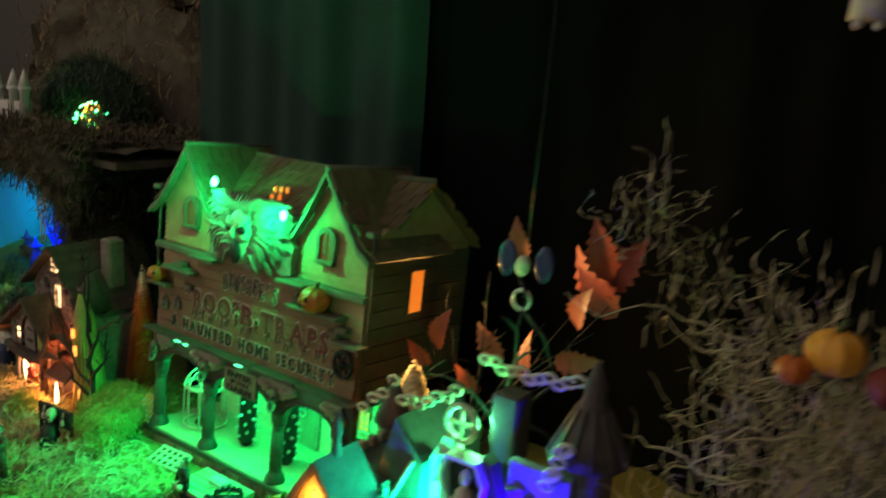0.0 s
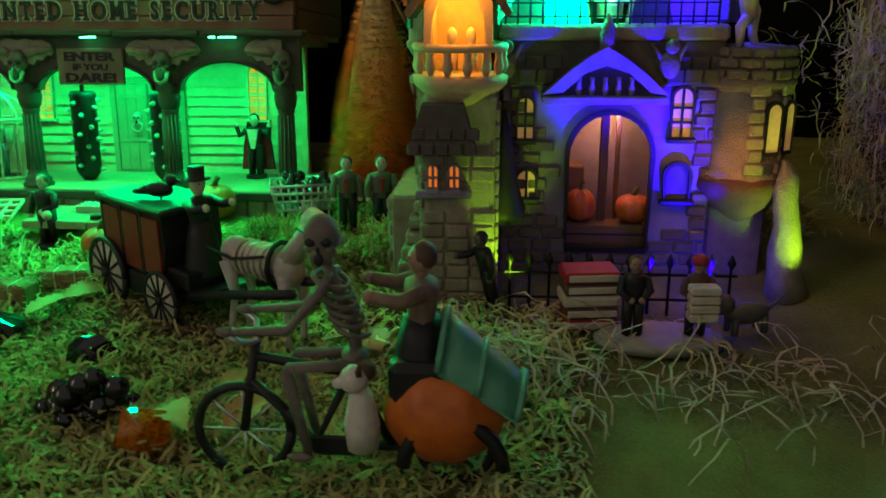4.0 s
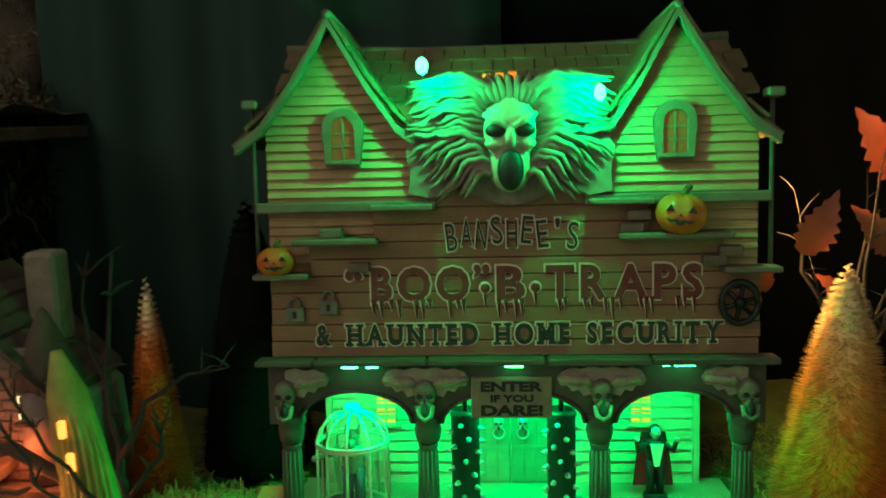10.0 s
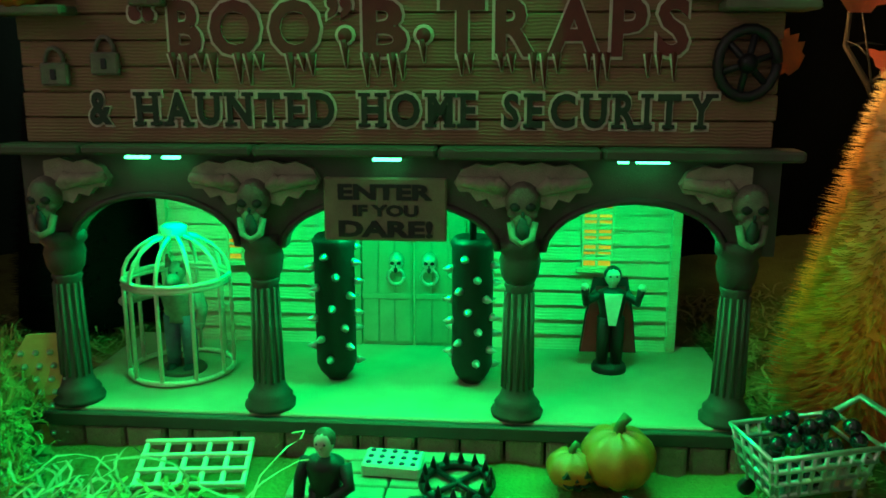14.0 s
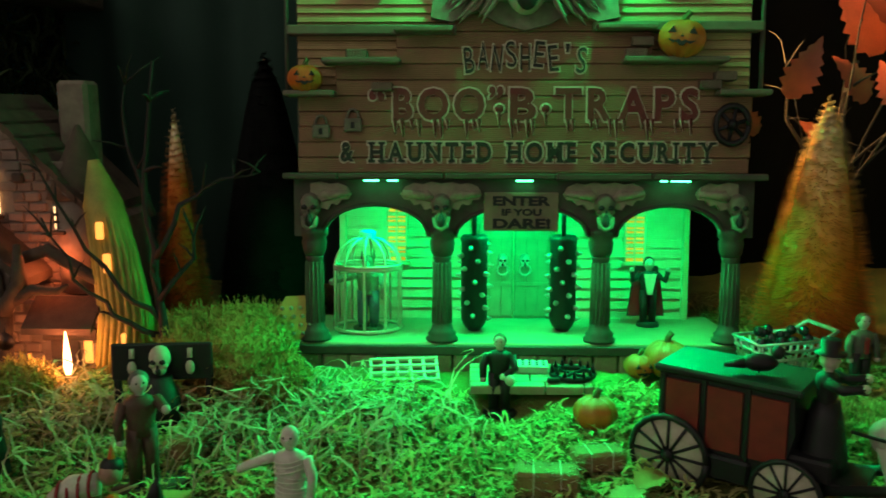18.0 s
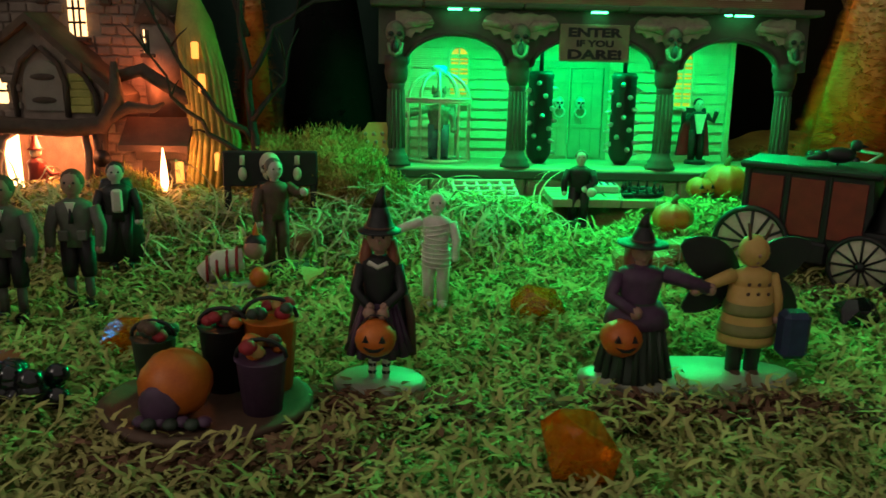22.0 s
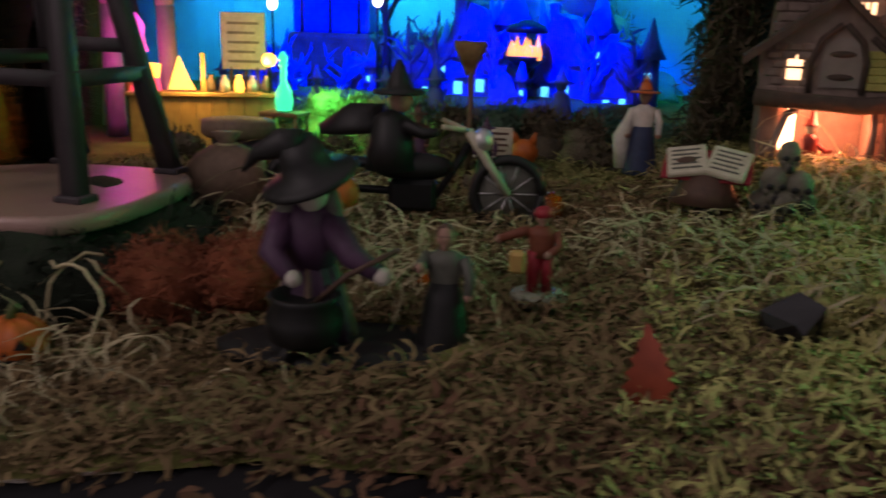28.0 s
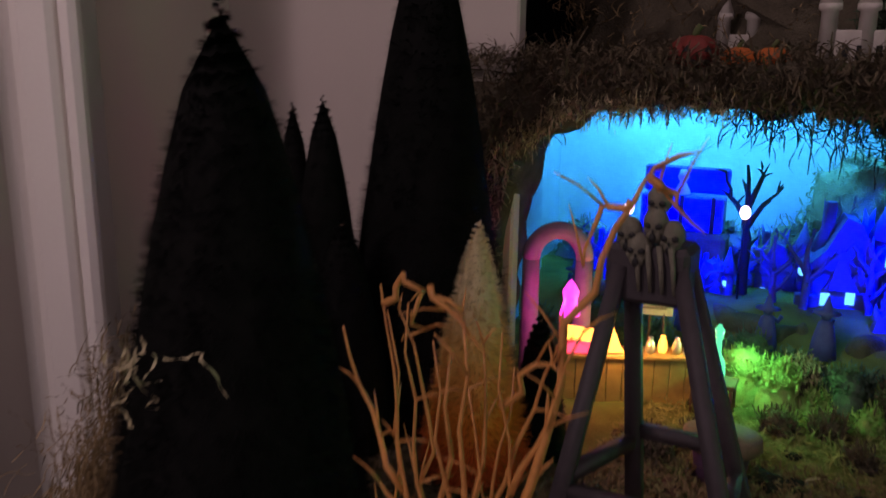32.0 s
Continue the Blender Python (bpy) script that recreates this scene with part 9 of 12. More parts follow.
# plank path before the porch, with the trapper's wares on it
M["pathwood"] = mat("pale_path_wood", (0.34, 0.31, 0.21), 0.75, 0, (0.22, 0.2, 0.13), 0.8, 0.06, 0.5, 0.03, vary=0.18)
pth = thing("plank_path", "pale plank path leading to the porch", "path", 0.2, -0.8, 0.1)
rg = random.Random(51)
for r_ in range(2, 7):
    x0 = -2.7
    while x0 < 2.7:
        w = min(rg.uniform(1.4, 2.8), 2.8 - x0)
        if w > 0.25:
            part("plank", Geo().box(x0, x0 + w - 0.06, -4.6 + r_ * 0.66, -4.0 + r_ * 0.66, -0.3, 0.1 + rg.uniform(-0.02, 0.02), 0.04), M["pathwood"], pth)
        x0 += w
bx_ = thing("spotted_box", "small pale box with blue dots on the path", "box", 0.3, -1.9, 0.2, -4)
part("box_body", Geo().box(-0.85, 0.85, -0.5, 0.5, 0, 0.4, 0.06), M["white"], bx_)
for i in range(5):
    for j in range(3):
        part("dot", Geo().lathe([(0.09, 0.4), (0.07, 0.43)], 8, (-0.64 + 0.32 * i, -0.32 + 0.32 * j, 0)), C["blue"], bx_)
tp = thing("jaw_trap", "black toothed jaw trap lying on the path", "trap", 2.2, -2.7, 0.25, 10)
ringp = [(0.95 * math.cos(a), 0.95 * math.sin(a), 0.1) for a in [2 * math.pi * i / 20 for i in range(21)]]
part("jaw_ring", Geo().tube(ringp, 0.14, 6), M["iron"], tp)
tooth = Geo().lathe([(0.12, 0), (0.02, 0.35)], 6).mesh("tooth", M["iron"])
for i in range(14):
    a = 2 * math.pi * i / 14
    part("tooth", tooth, None, tp, "", cpose(0.95 * math.cos(a), 0.95 * math.sin(a), 0.18))
for a in (0.6, 2.2):
    part("trap_bar", Geo().tube([(-0.9 * math.cos(a), -0.9 * math.sin(a), 0.1), (0.9 * math.cos(a), 0.9 * math.sin(a), 0.1)], 0.09, 5), M["iron"], tp)
part("spring", Geo().box(-1.4, -0.85, -0.95, -0.6, 0, 0.2, 0.05), M["iron"], tp)
gr = thing("grate", "pale square lattice grate leaning in the straw", "grate", -5.6, -2.0, 0.15, 6, 18)
for i in range(6):
    part("grate_bar", Geo().box(-1.6 + 0.62 * i, -1.45 + 0.62 * i, -0.9, 0.9, 0, 0.14, 0.03), M["cagewhite"], gr)
for j in range(4):
    part("grate_bar", Geo().box(-1.6, 1.66, -0.9 + 0.55 * j, -0.76 + 0.55 * j, 0.02, 0.2, 0.03), M["cagewhite"], gr)
cf = thing("studded_lid", "tan coffin-shaped lid studded with nails", "coffin lid", -10.9, -0.5, -0.2, 12, -14)
part("lid_board", Geo().prism([(-0.8, 0), (0.8, 0), (1.15, 2.4), (0.45, 3.5), (-0.45, 3.5), (-1.15, 2.4)], -0.2, 0.1), C["yellow"], cf)
stud = Geo().lathe([(0.11, 0), (0.02, 0.22)], 6).mesh("stud", M["silver"])
for r_ in range(7):
    for c_ in range(4):
        part("stud", stud, None, cf, "", cpose(-0.66 + 0.44 * c_ + 0.1 * (r_ % 2), -0.2, 0.4 + 0.42 * r_, 90))
pumpkin(6.7, -1.7, -0.1, 1.05, "glossy green-orange pumpkin beside the path", False, 20, flat=0.85)
pumpkin(5.4, -1.9, -0.1, 0.7, "small pale pumpkin in the straw", True, 10, "orange")
pumpkin(2.7, -6.2, -0.9, 0.9, "small yellow pumpkin in the straw", False, 10)
# shopping trolley full of black baubles
tv = thing("shopping_trolley", "silver wire shopping trolley filled with dark baubles", "shopping trolley", 11.6, -2.3, -0.1, 16)
for zz, k in ((0.9, 0.82), (1.3, 0.88), (1.7, 0.94), (2.1, 1.0)):
    part("basket_wire", Geo().tube([(-1.7 * k, -1.0 * k, zz), (1.5 * k, -1.0 * k, zz), (1.5 * k, 1.0 * k, zz), (-1.7 * k, 1.0 * k, zz), (-1.7 * k, -1.0 * k, zz)], 0.08, 5), M["silver"], tv)
for i in range(9):
    xx = -1.6 + 3.0 * i / 8
    part("basket_wire", Geo().tube([(xx * 0.82, -0.82, 0.85), (xx, -1.0, 2.1)], 0.06, 5), M["silver"], tv)
    part("basket_wire", Geo().tube([(xx * 0.82, 0.82, 0.85), (xx, 1.0, 2.1)], 0.06, 5), M["silver"], tv)
for j in range(5):
    yy = -0.9 + 0.45 * j
    part("basket_wire", Geo().tube([(-1.4, yy * 0.82, 0.85), (-1.7, yy, 2.1)], 0.06, 5), M["silver"], tv)
part("handle", Geo().tube([(1.5, -1.0, 2.1), (2.3, -1.0, 2.5), (2.3, 1.0, 2.5), (1.5, 1.0, 2.1)], 0.1, 6), M["silver"], tv)
part("basket_floor", Geo().box(-1.4, 1.2, -0.8, 0.8, 0.8, 0.9, 0.02), M["silver"], tv)
for xx in (-1.2, 1.1):
    for yy in (-0.7, 0.7):
        part("wheel", Geo().lathe([(0.05, -0.08), (0.25, -0.08), (0.25, 0.08), (0.05, 0.08)], 10, (0, 0, 0), rot(90, 0, 0, (xx, yy, 0.25))), M["black"], tv)
        part("strut", Geo().tube([(xx, yy, 0.3), (xx, yy, 0.85)], 0.06, 5), M["silver"], tv)
rg = random.Random(52)
M["bauble"] = mat("glossy_black_bauble", (0.012, 0.012, 0.014), 0.12, 0, (0.008, 0.008, 0.01), 0.3, 0.05, 0, spec=0.6)
for k in range(26):
    part("bauble", Geo().ball((rg.uniform(-1.2, 1.1), rg.uniform(-0.7, 0.7), rg.uniform(1.2, 2.5)), 0.24, 1, 1, 1, 8, 6), M["bauble"], tv)

# ---- the hearse with its skeleton horse ----
def wheel(parent, x, y, z, r, name="wheel"):
    w = part(name, Geo().tube([(r * math.cos(a), 0, r * math.sin(a)) for a in [2 * math.pi * i / 22 for i in range(23)]], r * 0.09, 6), M["black"], parent, "black wheel with pale panel and spokes", (x, y, z))
    part("wheel_disc", Geo().lathe([(0.02, -0.03), (r * 0.92, -0.03), (r * 0.92, 0.03), (0.02, 0.03)], 20, (0, 0, 0), rot(90, 0, 0)), M["bone"], w)
    for k in range(12):
        a = 2 * math.pi * k / 12
        part("spoke", Geo().tube([(0, -0.06, 0), (r * 0.95 * math.cos(a), -0.06, r * 0.95 * math.sin(a))], r * 0.045, 5), M["black"], w)
    part("hub", Geo().ball((0, -0.1, 0), r * 0.17, 1, 0.8, 1, 8, 6), M["black"], w)
    return w


hz = -1.8
hs = thing("hearse", "black and red horse-drawn hearse with spoked wheels", "carriage", 7.63, -9.97, hz, -37)
part("cabin", Geo().prism([(-2.6, 1.5), (1.6, 1.5), (2.0, 3.2), (1.9, 4.5), (-2.9, 4.5), (-2.9, 2.8)], -1.3, 1.3), M["black"], hs)
part("roof", Geo().box(-3.1, 2.2, -1.5, 1.5, 4.5, 4.8, 0.1), M["black"], hs)
for x0 in (-2.6, -1.05, 0.5):
    part("red_panel", Geo().prism([(x0, 2.0 if x0 > -2 else 2.8), (x0 + 1.25, 2.0), (x0 + 1.25, 4.3), (x0, 4.3)], -1.4, -1.3), M["red"], hs, "dull red curtain panel")
    part("panel_post", Geo().box(x0 - 0.18, x0 - 0.02, -1.42, -1.28, 1.8, 4.5, 0.03), M["black"], hs)
part("step_box", Geo().box(-1.0, 0.6, -1.5, -1.2, 0.9, 1.8, 0.1), M["black"], hs)
part("seat", Geo().box(1.6, 3.2, -1.2, 1.2, 1.6, 2.4, 0.1), M["black"], hs)
part("footboard", Geo().prism([(3.0, 1.4), (4.2, 1.6), (4.2, 1.8), (3.0, 1.7)], -1.1, 1.1), M["black"], hs)
part("undercarriage", Geo().box(-2.6, 3.0, -0.9, 0.9, 1.0, 1.5, 0.1), M["black"], hs)
for sy in (-1.65, 1.65):
    wheel(hs, -2.3, sy, 1.45, 1.45)
    wheel(hs, 1.9, sy, 1.15, 1.15)
    part("shaft", Geo().tube([(2.6, sy * 0.62, 1.3), (6.0, sy * 0.6, 2.2), (9.4, sy * 0.55, 3.0)], 0.2, 6), M["black"], hs, "long black harness shaft")
part("axle", Geo().tube([(-2.3, -1.6, 1.45), (-2.3, 1.6, 1.45)], 0.12, 6), M["iron"], hs)
part("axle", Geo().tube([(1.9, -1.6, 1.15), (1.9, 1.6, 1.15)], 0.12, 6), M["iron"], hs)


def on_hearse(x, y, z):
    v = pose(0, 0, 0, 0, 0, -37) @ Vector((x, y, z))
    return 7.63 + v.x, -9.97 + v.y, hz + v.z


x, y, z = on_hearse(2.6, 0, 1.9)
d = Doll().body(4.2, "black", "black", skin="bone", hair=None, hat="top", arms=((-1, "reach"), (1, "reach")), legs="robe")
d.done("hearse_driver", "skeletal hearse driver figurine in black top hat", x, y, 60, z)
x, y, z = on_hearse(0.4, -0.4, 4.78)
d = Doll()
d.p("black").ball((0, 0, 0.45), 0.4, 1.6, 0.8, 0.8).ball((0.6, 0, 0.85), 0.24).tube([(0.75, 0, 0.85), (1.05, 0, 0.8)], [0.1, 0.02], 5).tube([(-0.5, 0, 0.4), (-1.2, 0, 0.3)], [0.22, 0.08], 6)
d.g.tube([(0, 0.1, 0), (0, 0.1, 0.3)], 0.05, 4)
d.done("crow", "black crow figurine perched on the hearse roof", x, y, -10, z, "bird figurine")
d = Doll()
d.p("pale").ball((0, 0, 3.4), 0.82, 2.1, 0.8, 0.85, 14, 9)
for k in range(6):
    d.p("bone").tube([(-0.9 + 0.34 * k, 0.68 * math.cos(a), 3.35 + 0.72 * math.sin(a)) for a in [2 * math.pi * i / 12 for i in range(13)]], 0.08, 5)
d.p("pale").ball((1.35, 0, 3.3), 0.75, 0.9, 0.8, 1.1).ball((-1.5, 0, 3.45), 0.7, 0.9, 0.85, 1.0)
d.g.tube([(1.4, 0, 3.6), (2.1, 0, 4.6), (2.7, 0, 5.5)], [0.5, 0.34, 0.3], 9)
d.g.tube([(2.5, 0, 5.6), (3.2, 0, 5.35), (3.9, 0, 4.75)], [0.42, 0.38, 0.24], 9)
for s_ in (-1, 1):
    d.p("black").ball((2.95, s_ * 0.36, 5.5), 0.12)
    d.p("pale").tube([(2.5, s_ * 0.2, 5.85), (2.45, s_ * 0.25, 6.2)], [0.14, 0.02], 5)
    d.p("pale").tube([(1.5, s_ * 0.42, 3.1), (1.6, s_ * 0.42, 1.7), (1.5, s_ * 0.42, 0.4), (1.6, s_ * 0.42, 0)], [0.3, 0.17, 0.13, 0.22], 7)
    d.p("pale").tube([(-1.5, s_ * 0.42, 3.2), (-1.25, s_ * 0.42, 1.8), (-1.55, s_ * 0.42, 0.5), (-1.45, s_ * 0.42, 0)], [0.36, 0.17, 0.13, 0.22], 7)
for k in range(7):
    d.p("bone").ball((1.5 + 0.19 * k, 0, 4.2 + 0.26 * k), 0.16)
d.p("black").tube([(0.9 * 0 + 0.95, 0.74 * math.cos(a), 3.35 + 0.95 * math.sin(a)) for a in [2 * math.pi * i / 12 for i in range(13)]], 0.11, 5)
d.g.tube([(2.3, -0.45, 5.2), (3.0, -0.4, 5.0), (3.5, -0.36, 5.1)], 0.06, 5)
d.g.tube([(0.9, -0.8, 3.9), (-0.8, -0.8, 3.5), (-2.6, -0.5, 3.6)], 0.07, 5)
d.g.v = [(vx, vy, vz * 0.93) for vx, vy, vz in d.g.v]
d.done("skeleton_horse", "bony pale horse figurine harnessed to the hearse", 12.7, -13.3, -31, None, "horse figurine")

# ---- skeleton cyclist pulling a pumpkin carriage ----
BX, BY = 16.9, -22.3
zb = ground_z(BX, BY) + 0.05
bk = thing("tandem_cart", "black bicycle joined to an orange pumpkin seat", "bicycle", BX, BY, zb)
for wx, r in ((-2.2, 1.3), (3.6, 1.0)):
    w_ = part("wheel", Geo().tube([(r * math.cos(a), 0, r * math.sin(a)) for a in [2 * math.pi * i / 24 for i in range(25)]], 0.14, 6), M["black"], bk, "", (wx, 0, r))
    for k in range(8):
        a = 2 * math.pi * k / 8
        part("spoke", Geo().tube([(0, 0, 0), (r * math.cos(a), 0, r * math.sin(a))], 0.035, 4), M["silver"], w_)
for pts_ in ([(-2.2, 0, 1.3), (-1.7, 0, 3.9)], [(-1.75, 0, 3.5), (0.8, 0, 3.1)], [(-1.9, 0, 2.8), (-0.2, 0, 1.0), (0.8, 0, 3.1)], [(-0.2, 0, 1.0), (1.8, 0, 0.95), (3.6, 0, 1.0)], [(0.8, 0, 3.1), (1.9, 0, 0.95)]):
    part("frame_tube", Geo().tube(pts_, 0.14, 6), M["black"], bk)
part("handlebar", Geo().tube([(-2.3, -0.8, 4.5), (-1.9, -0.75, 4.2), (-1.7, 0, 3.9), (-1.9, 0.75, 4.2), (-2.3, 0.8, 4.5)], 0.1, 6), M["silver"], bk)
part("saddle", Geo().ball((0.9, 0, 3.25), 0.42, 1.3, 0.7, 0.4), M["black"], bk)
part("chain_case", Geo().box(-0.5, 1.0, -0.25, -0.1, 0.7, 1.3, 0.1), M["black"], bk)
part("pumpkin_seat", Geo().ball((3.3, 0, 2.2), 1.5, 1.05, 0.9, 0.95, 24, 10, warp=lambda a, t: 1 + 0.07 * abs(math.sin(4 * a))), M["orange"], bk, "orange pumpkin-shaped seat")
part("seat_hollow", Geo().box(1.9, 3.5, -0.8, 0.8, 2.4, 3.7, 0.2), M["black"], bk)
part("mudguard", Geo().tube([(3.6 + 1.3 * math.cos(a), -1.05, 1.0 + 1.3 * math.sin(a)) for a in [math.pi * i / 10 for i in range(11)]], 0.2, 5), M["black"], bk)
g = Geo()
hood = [[(3.2 + 0.5 * k + 0.2 * math.sin(a), 0.95 * math.cos(a), 3.6 + (1.3 - 0.12 * k) * max(0.0, math.sin(a)) - 0.32 * k) for a in [math.pi * i / 12 for i in range(13)]] for k in range(5)]
vs = [p for r_ in hood for p in r_] + [(p[0], p[1] * 0.9, p[2] - 0.12) for r_ in hood for p in r_]
n = len(hood) * 13
fs = [(r_ * 13 + i, r_ * 13 + i + 1, (r_ + 1) * 13 + i + 1, (r_ + 1) * 13 + i) for r_ in range(4) for i in range(12)]
g.add(vs, fs + [tuple(q + n for q in f[::-1]) for f in fs] + [(i, i + n, i + 1 + n, i + 1) for i in range(12)] + [(52 + i, 53 + i, 53 + i + n, 52 + i + n) for i in range(12)])
hd = part("folded_hood", g, C["hood"], bk, "folded green leather hood")
for k in range(0, 5, 2):
    part("hood_rib", Geo().tube([(x, y * 1.02, z + 0.05) for x, y, z in hood[k]], 0.1, 5), C["hood"], hd)
d = Doll()
skull_geo(d.p("oldbone"), (0.2, 0, 6.75), 0.52, d.paints.index("oldbone"), (d.p("black"), d.paints.index("black"))[1])
d.p("oldbone").tube([(1.0, 0, 3.5), (0.95, 0, 4.5), (0.5, 0, 5.6), (0.25, 0, 6.3)], 0.17, 7)
for k in range(6):
    d.p("oldbone").tube([(0.9 - 0.1 * k + 0.45 * math.sin(a), 0.55 * math.cos(a), 4.4 + 0.26 * k - 0.15 * math.sin(a)) for a in [2 * math.pi * i / 12 for i in range(13)]], 0.075, 5)
d.g.ball((0.95, 0, 3.6), 0.42, 0.9, 1.2, 0.7)
d.g.tube([(0.4, -0.75, 5.75), (0.4, 0, 5.9), (0.4, 0.75, 5.75)], 0.11, 6)
for s_ in (-1, 1):
    d.g.tube([(0.4, s_ * 0.7, 5.75), (-0.5, s_ * 0.85, 4.7), (-0.6, s_ * 0.85, 4.6), (-2.1, s_ * 0.8, 4.5)], [0.15, 0.12, 0.15, 0.1], 6)
    d.g.ball((-2.2, s_ * 0.8, 4.5), 0.18, 1.4, 0.8, 0.8)
    d.g.tube([(0.95, s_ * 0.4, 3.5), (-0.75, s_ * 0.5, 3.4), (-0.8, s_ * 0.5, 3.3), (-0.3, s_ * 0.5, 0.95)], [0.17, 0.15, 0.18, 0.12], 6)
    d.g.ball((-0.55, s_ * 0.5, 0.8), 0.22, 1.7, 0.8, 0.6)
d.done("skeleton_cyclist", "bony skeleton figurine riding the black bicycle", BX, BY, 0, zb, "skeleton figurine")
d = Doll().body(4.5, "tweed", "black", skin="skin", hair="brown", arms=((-1, "reach"), (1, "reach")), legs="robe", girth=1.05)
d.done("carriage_passenger", "passenger figurine in brown coat in the pumpkin seat", BX + 2.7, BY + 0.2, -80, zb + 2.2)
d = Doll()
d.p("sheet").lathe([(0.42, 0), (0.48, 0.7), (0.32, 1.5), (0.16, 1.8)], 10).ball((-0.15, -0.1, 2.0), 0.38).tube([(-0.35, -0.1, 1.95), (-0.68, -0.15, 1.85)], [0.2, 0.12], 6)
d.p("brown").ball((0.1, 0.1, 2.15), 0.3).tube([(0.0, -0.3, 2.2), (0.05, -0.35, 2.55)], [0.12, 0.03], 5)
d.done("small_dog", "small white and brown dog figurine sitting up", BX + 1.2, BY - 0.7, 0, zb + 1.3, "dog figurine")
# figures before the castle
d = Doll().body(3.2, "black", "black", skin="grey", hair="black", arms=((-1, "reach"), (1, "down")))
d.done("zombie", "stooping dark zombie figurine by the turret", 21.3, -12.2, -60, rx=12)
st = thing("book_stack", "stack of thick old books", "books", 24.8, -13.2, ground_z(24.8, -13.2) + 0.1, 8)
rg = random.Random(61)
for k in range(5):
    b_ = part("book", Geo().box(-1.0 + rg.uniform(-0.1, 0.1), 1.0 + rg.uniform(-0.1, 0.1), -0.7, 0.7, 0.45 * k, 0.45 * k + 0.42, 0.06), (C["crimson"], C["brown"], M["bone"], C["brown"], C["crimson"])[k], st)
    part("page_block", Geo().box(-0.9, 0.9, -0.74, -0.6, 0.45 * k + 0.08, 0.45 * k + 0.34, 0.03), M["bone"], b_)
d = Doll().plate(2.3, 1.3, 0.2, 0, 0, "base")
d.body(3.1, "black", "black", skin="skin", hair="brown", x=-1.0, arms=((-1, "front"), (1, "front")))
d.body(3.1, "brown", "black", skin="skin", hair=None, hat="cap", hatm="crimson", x=1.2, arms=((-1, "front"), (1, "front")))
for k in range(4):
    d.p("bone").box(0.7, 1.7, -1.0, -0.4, 1.0 + 0.32 * k, 1.28 + 0.32 * k, 0.05)
d.done("reading_pair", "two children figurines with books on one base", 27.2, -14.6, 4)
d = Doll()
d.p("grey").ball((0, 0, 0.7), 0.5, 1.9, 0.8, 0.8).ball((-1.0, 0, 1.15), 0.4).tube([(0.9, 0, 0.8), (1.5, 0, 1.2)], [0.12, 0.04], 5)
for s_ in (-0.6, 0.6):
    d.g.tube([(s_, -0.25, 0), (s_, -0.25, 0.6)], 0.13, 5).tube([(s_, 0.25, 0), (s_, 0.25, 0.6)], 0.13, 5)
d.done("small_dog", "small grey dog figurine lying before the castle", 30.4, -13.6, 20, None, "dog figurine")

# ---- small wares on the green ----
M["gem"] = mat("orange_resin", (1.0, 0.33, 0.015), 0.03, 0, (1.0, 0.22, 0.006), 0.6, 0.05, 0, spec=0.7)
gb_ = M["gem"].node_tree.nodes["Principled BSDF"]
gb_.inputs["Transmission Weight"].default_value, gb_.inputs["IOR"].default_value = 0.75, 1.45
M["blackgem"] = mat("black_resin", (0.010, 0.010, 0.011), 0.12, 0, (0.006, 0.006, 0.007), 0.6, 0.05, 0, spec=0.6)


def gem(x, y, r, m, label, seed, sz=0.9, group=""):
    """A chunk of faceted resin."""
    rg = random.Random(seed)
    pts = []
    for k in range(24):
        v = Vector((rg.gauss(0, 1), rg.gauss(0, 1), rg.gauss(0, 1))).normalized() * r * rg.uniform(0.82, 1.14)
        pts.append((v.x, v.y, v.z * sz))
    bm = bmesh.new()
    for p in pts:
        bm.verts.new(p)
    bmesh.ops.convex_hull(bm, input=bm.verts)
    g = Geo()
    bm.verts.ensure_lookup_table()
    bm.verts.index_update()
    g.add([tuple(v.co) for v in bm.verts], [tuple(v.index for v in f.verts) for f in bm.faces], False)
    bm.free()
    low = min(p[2] for p in pts)
    return solid("resin_gem", g, m, label, "gem", x, y, ground_z(x, y) - low * 0.95, rg.uniform(0, 90), group=group)


for i, (x, y, r) in enumerate(((-4.8, -15.0, 1.0), (-5.4, -25.6, 1.08), (-17.8, -18.5, 0.85), (11.2, -21.3, 0.9), (-39.6, -9.5, 0.9), (-41.0, -21.3, 0.6))):
    gem(x, y, r, M["gem"], "faceted chunk of clear orange resin on the moss", 70 + i, 0.85, "orange resin chunks")
for i, (x, y, r) in enumerate(((6.6, -15.2, 0.95), (2.0, -13.4, 0.9), (-29.9, -22.6, 1.05))):
    gem(x, y, r, M["blackgem"], "faceted chunk of glossy black resin on the moss", 80 + i, 0.8, "black resin chunks")


def berries(x, y, n, spread, seed, label):
    rg = random.Random(seed)
    t = thing("berry_cluster", label, "berries", x, y, ground_z(x, y))
    for k in range(n):
        r = rg.uniform(0.28, 0.42)
        part("berry", Geo().ball((rg.gauss(0, spread), rg.gauss(0, spread * 0.5), r + abs(rg.gauss(0, 0.4))), r, 1.15, 0.95, 0.95, 10, 7), M["bauble"], t)


berries(-19.9, -22.0, 40, 0.72, 1, "cluster of glossy black berries on the moss")
berries(8.6, -19.6, 26, 0.6, 2, "cluster of glossy black berries on the moss")


